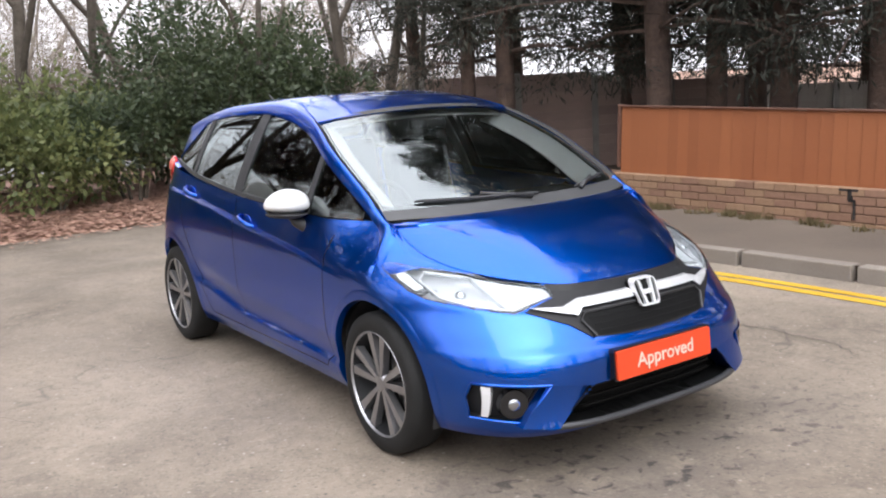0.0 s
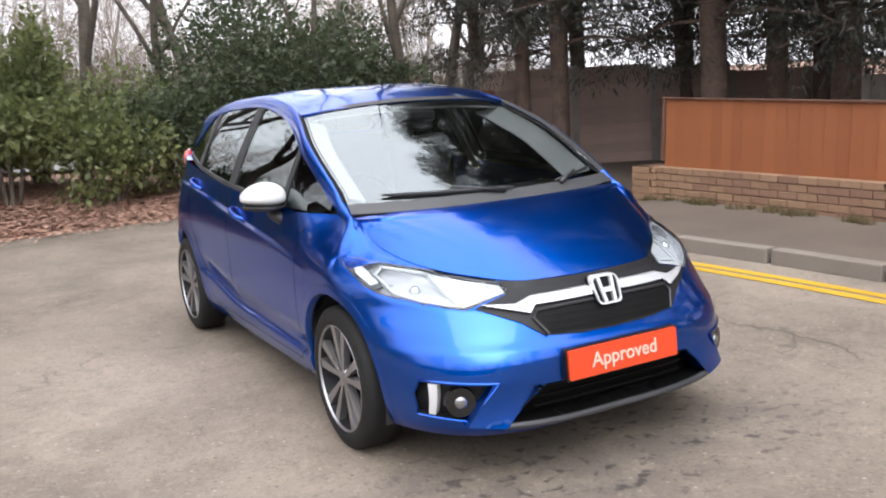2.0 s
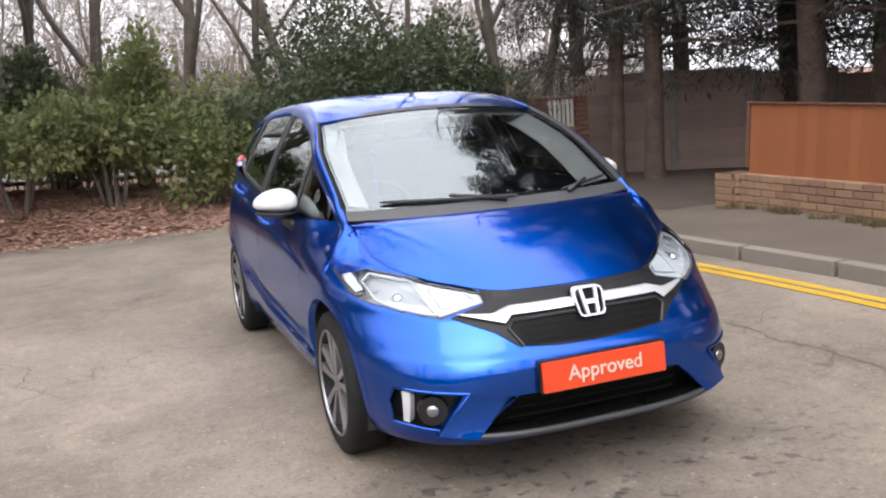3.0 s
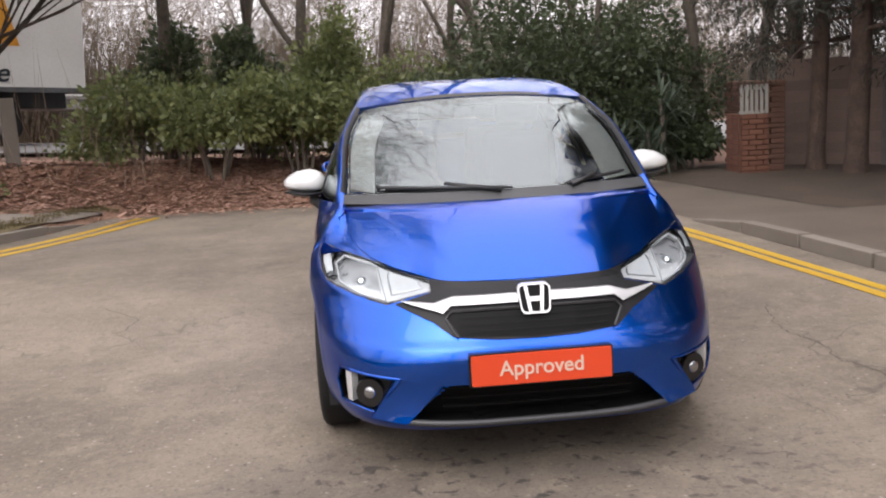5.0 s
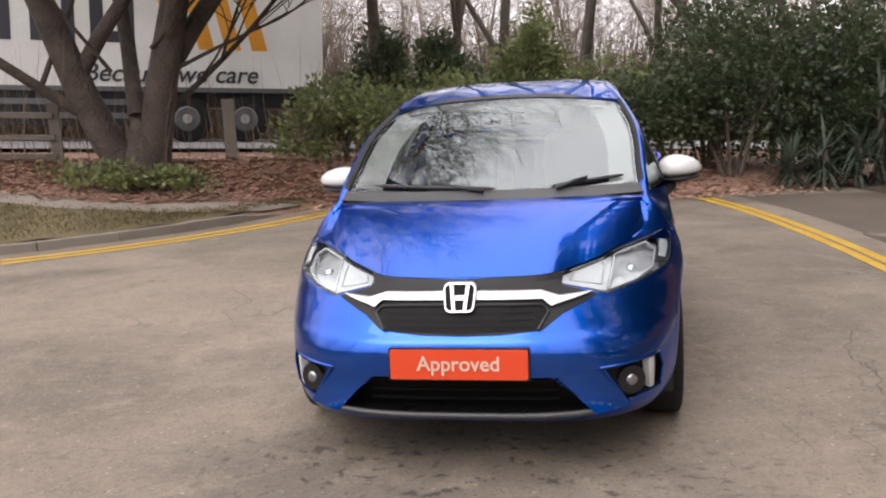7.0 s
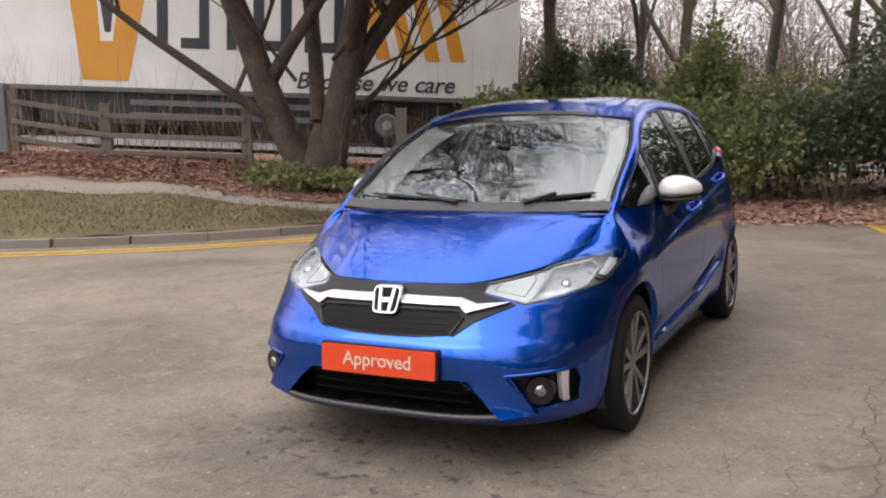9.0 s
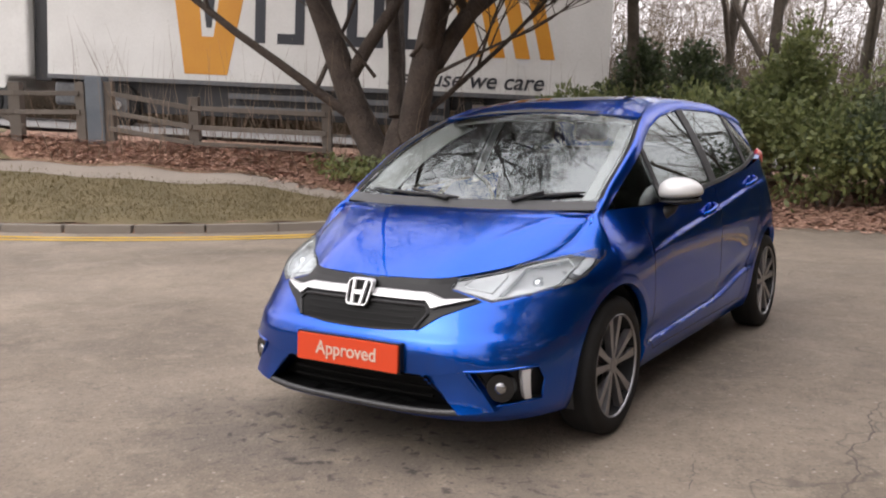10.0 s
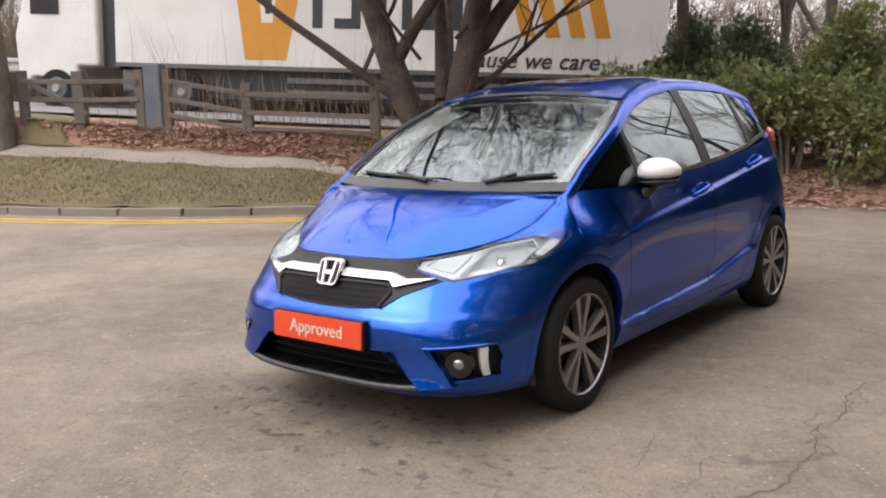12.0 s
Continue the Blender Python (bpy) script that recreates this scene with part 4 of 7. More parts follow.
gate = part("tailgate", thick(grid(gate_point, 20, 10), 0.02), CAR_BLUE, car, "blue tailgate with a tinted rear window", smooth=True)
part("rear_window", grid(lambda u, v: gate_point(0.08 + 0.84 * u, 0.2 + 0.68 * v, 0.004), 16, 6), DARK_GLASS, gate, smooth=True)
part("rear_deck", grid(rear_deck, 10, 20), CAR_BLUE, car, smooth=True)
part("spoiler", thick(grid(lambda u, v: Vector(((2 * u - 1) * (0.42 - 0.03 * v), 1.72 + 0.17 * v, rail_z(1.72) + 0.035 - 0.05 * v)), 10, 4), 0.025), CAR_BLUE, car, smooth=True)
part("underbody", boxed(-0.62, 0.62, -1.75, 1.8, 0.2, 0.5), BLACK_TRIM, car)

# wheels
def ring_profile(bm, prof, seg=48):
    """A lathe about the x axis through (x, radius) pairs."""
    rows = [[bm.verts.new((x, r * math.cos(2 * math.pi * k / seg), r * math.sin(2 * math.pi * k / seg))) for k in range(seg)] for x, r in prof]
    for a, b in zip(rows, rows[1:]):
        for k in range(seg):
            bm.faces.new((a[k], a[(k + 1) % seg], b[(k + 1) % seg], b[k]))
    bmesh.ops.recalc_face_normals(bm, faces=bm.faces[:])
    return bm


def spoke(bm, a0, a1, w0, w1, r0, r1, x0, x1):
    """One tapered spoke from the hub to the rim, its face towards +x."""
    c = []
    for r, a, w, x in ((r0, a0, w0, x0), (r1, a1, w1, x1)):
        d = Vector((0, math.cos(a), math.sin(a)))
        t = Vector((0, -d.z, d.y))
        c.append([d * r + t * w + Vector((x, 0, 0)), d * r - t * w + Vector((x, 0, 0)), d * r - t * w * 1.15 + Vector((x - 0.03, 0, 0)), d * r + t * w * 1.15 + Vector((x - 0.03, 0, 0))])
    v0 = [bm.verts.new(p) for p in c[0]]
    v1 = [bm.verts.new(p) for p in c[1]]
    for k in range(4):
        bm.faces.new((v0[k], v0[(k + 1) % 4], v1[(k + 1) % 4], v1[k]))
    bm.faces.new(v0[::-1])
    bm.faces.new(v1)
    bmesh.ops.recalc_face_normals(bm, faces=bm.faces[:])


def make_wheel(sg, wy):
    holder = part("wheel", ring_profile(bmesh.new(), [(-0.09, 0.19), (-0.092, 0.235), (-0.088, 0.27), (-0.075, 0.298), (-0.05, 0.3045), (0.05, 0.3045), (0.072, 0.298), (0.084, 0.275), (0.088, 0.25), (0.086, 0.234), (0.080, 0.222)]), TYRE, car, "black road tyre on a two-tone alloy wheel", smooth=True)
    rim = part("rim", ring_profile(bmesh.new(), [(0.076, 0.2185), (0.082, 0.2205), (0.085, 0.224), (0.082, 0.228), (0.070, 0.226)]), ALLOY, holder, "bright machined rim edge", smooth=True)
    part("rim_barrel", ring_profile(bmesh.new(), [(0.076, 0.2185), (0.05, 0.209), (0.0, 0.195), (-0.03, 0.16), (-0.03, 0.02)]), DARK_ALLOY, holder, smooth=True)
    for k in range(5):
        a = 2 * math.pi * k / 5 + math.pi / 2
        for d in (-1, 1):
            bm = bmesh.new()
            spoke(bm, a + d * 0.21, a + d * 0.235, 0.009, 0.0195, 0.036, 0.219, 0.066, 0.074)
            part("spoke", bm, ALLOY, holder)
        bm = bmesh.new()
        spoke(bm, a, a, 0.006, 0.014, 0.05, 0.205, 0.040, 0.035)
        part("spoke_web", bm, DARK_ALLOY, holder)
    part("wheel_hub", ring_profile(bmesh.new(), [(0.03, 0.045), (0.060, 0.042), (0.067, 0.034), (0.069, 0.024), (0.066, 0.001)], 24), ALLOY, holder, smooth=True)
    part("brake_disc", ring_profile(bmesh.new(), [(0.0, 0.13), (0.004, 0.125), (0.004, 0.03)], 32), STEEL, holder, smooth=True)
    m = pose(sg * 0.757, wy, 0.303)
    if sg < 0:
        m = m @ pose(0, 0, 0, 0, 0, 180)
    holder.matrix_basis = m
    # dark liner inside the arch
    bm = ring_profile(bmesh.new(), [(-0.25, 0.375), (0.075, 0.362)], 40)
    bmesh.ops.delete(bm, geom=[f for f in bm.faces if f.calc_center_median().z < -0.12], context="FACES")
    liner = part("arch_liner", bm, BLACK_TRIM, car, smooth=True)
    liner.matrix_basis = pose(-sg * 0.035, 0, 0) @ m


for sg in (1, -1):
    for wy in WHEEL_Y:
        make_wheel(sg, wy)

for sg in (1, -1):
    for wy in WHEEL_Y:
        def arch(u, v, sg=sg, wy=wy):
            a = radians(-22 + 224 * u)
            r = 0.353 + 0.05 * v
            y, z = wy + r * math.cos(a), 0.305 + r * math.sin(a)
            z = max(z, low_z(y) + 0.002)
            hit = flank_tree.ray_cast(Vector((2, y, z)), Vector((-1, 0, 0)))
            x = hit[0].x if hit[0] is not None else 0.83
            x += 0.003 * (1 - v) ** 0.5 + 0.0008 - (0.028 if v < 0.01 else 0.0)
            return Vector((x * sg, y, z))

        bm = grid(arch, 72, 6)
        bmesh.ops.recalc_face_normals(bm, faces=bm.faces[:])
        part("wheel_arch", bm, CAR_BLUE, car, smooth=True)

# ---- front of the car ----
GRILLE = [(-0.376, 0.735), (-0.2, 0.728), (0.0, 0.725), (0.2, 0.728), (0.376, 0.735), (0.346, 0.701), (0.452, 0.673), (0.512, 0.655), (0.38, 0.60), (0.31, 0.550), (0.15, 0.537), (0.0, 0.534), (-0.15, 0.537), (-0.31, 0.550), (-0.38, 0.60), (-0.512, 0.655), (-0.452, 0.673), (-0.346, 0.701)]
grille = part("grille", front_patch(GRILLE, 0.006, 0.02, 3), GRILLE_BLACK, car, "black textured radiator grille", smooth=False)
# the opening is a closed panel, its inner shade given by the near-black
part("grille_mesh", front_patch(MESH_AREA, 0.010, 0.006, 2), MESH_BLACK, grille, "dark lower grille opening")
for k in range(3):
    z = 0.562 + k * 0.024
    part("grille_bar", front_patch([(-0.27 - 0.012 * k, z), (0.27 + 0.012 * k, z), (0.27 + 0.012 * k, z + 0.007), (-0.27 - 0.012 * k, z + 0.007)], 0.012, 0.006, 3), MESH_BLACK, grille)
for sg in (1, -1):
    part("chrome_bar", front_patch([(sg * x, z) for x, z in ((0.056, 0.688), (0.30, 0.684), (0.33, 0.675), (0.37, 0.663), (0.490, 0.668), (0.365, 0.640), (0.342, 0.633), (0.310, 0.658), (0.056, 0.661))], 0.026, 0.022, 2), WING_CHROME, grille, "bright chrome grille wing")

# a black bead takes the place of the shaded gap
gap = bmesh.new()
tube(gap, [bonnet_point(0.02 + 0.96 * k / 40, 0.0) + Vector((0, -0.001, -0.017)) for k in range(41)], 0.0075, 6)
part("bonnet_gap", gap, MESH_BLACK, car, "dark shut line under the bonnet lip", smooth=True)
frame_bar = bmesh.new()
tube(frame_bar, [on_front(x, z, 0.014) for x, z in ((-0.295, 0.552), (-0.332, 0.612), (-0.31, 0.636), (-0.2, 0.640), (-0.1, 0.641), (0.0, 0.641), (0.1, 0.641), (0.2, 0.640), (0.31, 0.636), (0.332, 0.612), (0.295, 0.552))], 0.006, 6)
part("grille_frame", frame_bar, BLACK_TRIM, grille, smooth=True)


def rounded(w, h, r, n=5):
    out = []
    for cx, cz, a0 in ((w - r, h - r, 0), (-w + r, h - r, 90), (-w + r, -h + r, 180), (w - r, -h + r, 270)):
        out += [(cx + r * math.cos(radians(a0 + 90 * k / n)), cz + r * math.sin(radians(a0 + 90 * k / n))) for k in range(n + 1)]
    return out


def tray(poly, deep, lift=0.003, cuts=3):
    """An open box sunk into the nose, its rim on the skin along poly."""
    bm = skin(poly, lift, 0.0, cuts)
    bm.normal_update()
    way = {v: v.normal.copy() for v in bm.verts}
    rim = [e for e in bm.edges if len(e.link_faces) == 1]
    floor_verts = list(bm.verts)
    bmesh.ops.extrude_edge_only(bm, edges=rim)
    for v in floor_verts:
        w = way[v]
        v.co -= Vector((w.x * 0.35, min(-0.6, w.y), w.z * 0.35)).normalized() * deep
    return bm


def plate_solid(poly, y0, y1, lean=0.0, zc=0.0, hole=None):
    """An upright plate facing -y with outline poly in (x, z); hole cuts a ring."""
    bm = bmesh.new()
    def at(x, z, y):
        return (x, y + lean * (z - zc), z)
    n = len(poly)
    f0 = [bm.verts.new(at(x, z, y0)) for x, z in poly]
    f1 = [bm.verts.new(at(x, z, y1)) for x, z in poly]
    for i in range(n):
        bm.faces.new((f0[i], f0[(i + 1) % n], f1[(i + 1) % n], f1[i]))
    if hole:
        g0 = [bm.verts.new(at(x, z, y0)) for x, z in hole]
        g1 = [bm.verts.new(at(x, z, y1)) for x, z in hole]
        for i in range(n):
            j = (i + 1) % n
            bm.faces.new((g0[i], g1[i], g1[j], g0[j]))
            bm.faces.new((f0[i], g0[i], g0[j], f0[j]))
            bm.faces.new((f1[i], f1[j], g1[j], g1[i]))
    else:
        bm.faces.new(f0)
        bm.faces.new(f1[::-1])
    bmesh.ops.recalc_face_normals(bm, faces=bm.faces[:])
    return bm


# emblem: a chrome ring with two uprights and a link
LEAN = 0.45
ZB = 0.672
badge = part("emblem", plate_solid([(x, z + ZB) for x, z in rounded(0.059, 0.049, 0.018)], -1.926, -1.89, LEAN, ZB), MESH_BLACK, car, "chrome ring emblem on a dark ground")
part("emblem_ring", plate_solid([(x * (1 - 0.10 * (z < 0)), z + ZB) for x, z in rounded(0.062, 0.052, 0.022)], -1.936, -1.91, LEAN, ZB, [(x * (1 - 0.10 * (z < 0)), z + ZB) for x, z in rounded(0.0565, 0.0465, 0.018)]), BADGE, badge)
for sg in (1, -1):
    part("emblem_upright", plate_solid([(sg * x, z + ZB) for x, z in ((0.015, -0.044), (0.027, -0.044), (0.038, 0.044), (0.025, 0.044))], -1.939, -1.918, LEAN, ZB), BADGE, badge)
part("emblem_link", plate_solid([(x, z + ZB) for x, z in ((-0.020, -0.009), (0.020, -0.009), (0.022, 0.006), (-0.022, 0.006))], -1.938, -1.918, LEAN, ZB), BADGE, badge)

# number plate, replaced by an orange one
plate = part("number_plate", plate_solid([(x, z + 0.436) for x, z in rounded(0.26, 0.0555, 0.006, 2)], -2.028, -2.016, 0.06, 0.436), PLATE_RED, car, "orange-red plate with pale lettering")
part("plate_backing", plate_solid([(x, z + 0.436) for x, z in rounded(0.268, 0.062, 0.008, 2)], -2.018, -1.985, 0.06, 0.436), GLOSS_BLACK, plate)


def lettering(text, size, depth=0.002, bold=0.0, shear=0.0):
    cu = bpy.data.curves.new(text, "FONT")
    cu.body, cu.size, cu.extrude, cu.align_x, cu.align_y, cu.offset, cu.shear = text, size, depth, "CENTER", "CENTER", bold, shear
    ob = new("lettering_source", cu)
    me = bpy.data.meshes.new_from_object(ob.evaluated_get(bpy.context.evaluated_depsgraph_get()))
    bpy.data.objects.remove(ob)
    bpy.data.curves.remove(cu)
    return me


word = new("plate_lettering", lettering("Approved", 0.078, 0.001, 0.0008))
word.data.materials.append(PLATE_WHITE)
word.parent = plate
word.matrix_basis = pose(0, -2.0300, 0.438, 86.6, 0, 0)

# headlamps

def skin_at(x, z, lift):
    """The point of the nose at (x, z), lifted along its normal."""
    sgx = 1 if x > 0 else -1
    hit = shell_tree.ray_cast(Vector((x, -3, z)), Vector((0, 1, 0)))
    p, nrm = hit[0], hit[1]
    if p is None:
        p, nrm = shell_tree.find_nearest(Vector((x, -1.35, min(z, 0.83))))[:2]
    if nrm.y > 0 or nrm.x * sgx < -0.2:
        nrm = -nrm
    return p + nrm * lift


def skin(poly, lift, deep=0.006, cuts=3):
    """A panel on the front corner: points go on the shell along a slanting ray."""
    bm = bmesh.new()
    bm.faces.new([bm.verts.new((x, 0, z)) for x, z in poly])
    bmesh.ops.triangulate(bm, faces=bm.faces[:])
    for _ in range(cuts):
        bmesh.ops.subdivide_edges(bm, edges=bm.edges[:], cuts=1, use_grid_fill=True)
    for v in bm.verts:
        v.co = skin_at(v.co.x, v.co.z, lift)
    bm.normal_update()
    if sum(f.normal.y for f in bm.faces) > 0:
        bmesh.ops.reverse_faces(bm, faces=bm.faces[:])
    if deep:
        old = {v: v.normal.copy() for v in bm.verts}
        bmesh.ops.extrude_face_region(bm, geom=bm.faces[:])
        for v, nn in old.items():
            v.co -= nn * deep
        bmesh.ops.recalc_face_normals(bm, faces=bm.faces[:])
    return bm


def beading(poly, lift, r, n=6):
    """A thin round bead along the outline poly on the nose."""
    pts = []
    for (ax, az), (bx, bz) in zip(poly, poly[1:] + poly[:1]):
        pts += [skin_at(ax + (bx - ax) * k / n, az + (bz - az) * k / n, lift) for k in range(n)]
    return tube(bmesh.new(), pts + pts[:1], r, 6, cap=False)


for sg in (1, -1):
    mir = lambda poly: [(sg * x, z) for x, z in poly]
    lamp = part("headlamp", tray(mir(HEAD), 0.05, 0.002), LAMP_GREY, car, "large clear swept-back headlamp", smooth=True)
    part("lamp_bezel", beading(mir(HEAD), -0.001, 0.0032), LAMP_DARK, lamp, "dark gasket round the lamp", smooth=True)
    BOWL = [(0.552, 0.668), (0.66, 0.688), (0.725, 0.716), (0.738, 0.770), (0.70, 0.795), (0.575, 0.770)]
    part("lamp_bowl", tray(mir(BOWL), 0.030, -0.014), LAMP_CHROME, lamp, "faceted chrome reflector bowl", smooth=True)
    part("bowl_rim", beading(mir(BOWL), -0.011, 0.0055), LAMP_WHITE, lamp, "pale rim of the reflector", smooth=True)
    bulb = bmesh.new()
    bmesh.ops.create_uvsphere(bulb, u_segments=16, v_segments=10, radius=0.026)
    bmesh.ops.translate(bulb, vec=skin_at(sg * 0.645, 0.734, -0.042), verts=bulb.verts[:])
    part("bulb", bulb, CHROME, lamp, smooth=True)
    part("side_reflector", skin(mir([(0.365, 0.703), (0.395, 0.735), (0.53, 0.764), (0.566, 0.764), (0.545, 0.664), (0.458, 0.685)]), -0.010, 0.006), LAMP_WHITE, lamp, "pale inner reflector panel", smooth=True)
    part("side_rib", beading(mir([(0.405, 0.708), (0.425, 0.735), (0.525, 0.755), (0.535, 0.735), (0.525, 0.686), (0.465, 0.696)]), -0.008, 0.004), LAMP_GREY, lamp, smooth=True)
    part("indicator_bezel", skin(mir([(0.742, 0.733), (0.775, 0.722), (0.795, 0.76), (0.787, 0.820), (0.752, 0.807), (0.748, 0.765)]), -0.006, 0.006, 2), LAMP_DARK, lamp, smooth=True)
    part("indicator", skin(mir([(0.750, 0.742), (0.776, 0.734), (0.789, 0.765), (0.783, 0.812), (0.757, 0.801), (0.753, 0.765)]), -0.002, 0.004, 2), LAMP_WHITE, lamp, smooth=True)
    part("lens", skin(mir(inset(HEAD, 0.99)), 0.003, 0.0), LENS_GLASS, lamp, "clear lens", smooth=True)
    # fog lamp pocket
    pocket = part("fog_pocket", tray(mir(POCKET), 0.045, 0.002), GRILLE_BLACK, car, "black fog lamp surround", smooth=True)
    part("pocket_edge", beading(mir(POCKET), 0.0, 0.006), CAR_BLUE, pocket, "rolled blue edge of the pocket", smooth=True)
    part("daylight_strip", skin(mir([(0.697, 0.403), (0.718, 0.404), (0.715, 0.284), (0.699, 0.282)]), 0.0, 0.03, 2), DRL_WHITE, pocket, "white vertical light strip")
    c = on_front(sg * 0.626, 0.335, -0.030)
    face = Matrix.Translation(c) @ pose(0, 0, 0, 90, 0, sg * 24)
    ring = bmesh.new()
    bmesh.ops.create_cone(ring, cap_ends=True, segments=28, radius1=0.062, radius2=0.055, depth=0.03)
    o = part("fog_bezel", ring, GLOSS_BLACK, pocket, smooth=False)
    o.matrix_basis = face
    ball = bmesh.new()
    bmesh.ops.create_uvsphere(ball, u_segments=24, v_segments=12, radius=0.024)
    bmesh.ops.scale(ball, vec=(1, 1, 0.45), verts=ball.verts[:])
    o = part("fog_lamp", ball, FOG_GLASS, pocket, "round clear fog lamp", smooth=True)
    o.matrix_basis = face @ pose(0, 0, 0.014)
    # blue blade beside the intake

    def facet(u, v, sg=sg):
        q = [on_front(sg * x, z, lift) for (x, z), lift in ((BLADE[0], -0.022), (BLADE[3], 0.030), (BLADE[1], -0.002), (BLADE[2], 0.042))]
        p = (q[0].lerp(q[1], v)).lerp(q[2].lerp(q[3], v), u)
        return p + Vector((0, -0.006 * 4 * u * (1 - u), 0))

    blade = grid(facet, 8, 8)
    blade.normal_update()
    if sum(f.normal.y for f in blade.faces) > 0:
        bmesh.ops.reverse_faces(blade, faces=blade.faces[:])
    old = list(blade.verts)
    bmesh.ops.extrude_face_region(blade, geom=blade.faces[:])
    for v in old:
        v.co.y += 0.09
    bmesh.ops.recalc_face_normals(blade, faces=blade.faces[:])
    part("bumper_blade", blade, CAR_BLUE, car, smooth=True)

# intake box and bars in the same black, standing for deep shade
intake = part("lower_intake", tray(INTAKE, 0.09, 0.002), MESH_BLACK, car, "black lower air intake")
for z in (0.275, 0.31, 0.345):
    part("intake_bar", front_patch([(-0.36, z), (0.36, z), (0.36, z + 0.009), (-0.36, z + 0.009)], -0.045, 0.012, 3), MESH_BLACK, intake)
lip = bmesh.new()
lp = []
for k in range(33):
    x = -0.50 + 1.00 * k / 32
    q = on_front(x, 0.232, 0.012)
    lp.append((x, q.y, 0.226 + 0.012 * abs(x / 0.50) ** 3))
tube(lip, lp, 0.014, 8)
part("front_lip", lip, LIP_GREY, car, "grey lip under the intake", smooth=True)

# ---- flanks ----
def on_side(y, z, sg, lift=0.0):
    hit = shell_tree.ray_cast(Vector((sg * 2, y, z)), Vector((-sg, 0, 0)))
    x = hit[0].x if hit[0] is not None else sg * 0.82
    return Vector((x + sg * lift, y, z))


def seam(path, sg, w=0.0028, lift=0.0012):
    """A dark shut line along (y, z) points."""
    bm = bmesh.new()
    pts = []
    for (y0, z0), (y1, z1) in zip(path, path[1:]):
        pts += [(y0 + (y1 - y0) * k / 8, z0 + (z1 - z0) * k / 8) for k in range(8)]
    pts.append(path[-1])
    prev = None
    for i, (y, z) in enumerate(pts):
        a, b = pts[max(0, i - 1)], pts[min(len(pts) - 1, i + 1)]
        d = Vector((b[0] - a[0], b[1] - a[1]))
        d = d.normalized() if d.length else Vector((0, 1))
        q = [bm.verts.new(on_side(y - s * d.y * w, z + s * d.x * w, sg, lift)) for s in (-1, 1)]
        if prev:
            bm.faces.new((prev[0], prev[1], q[1], q[0]))
        prev = q
    return bm


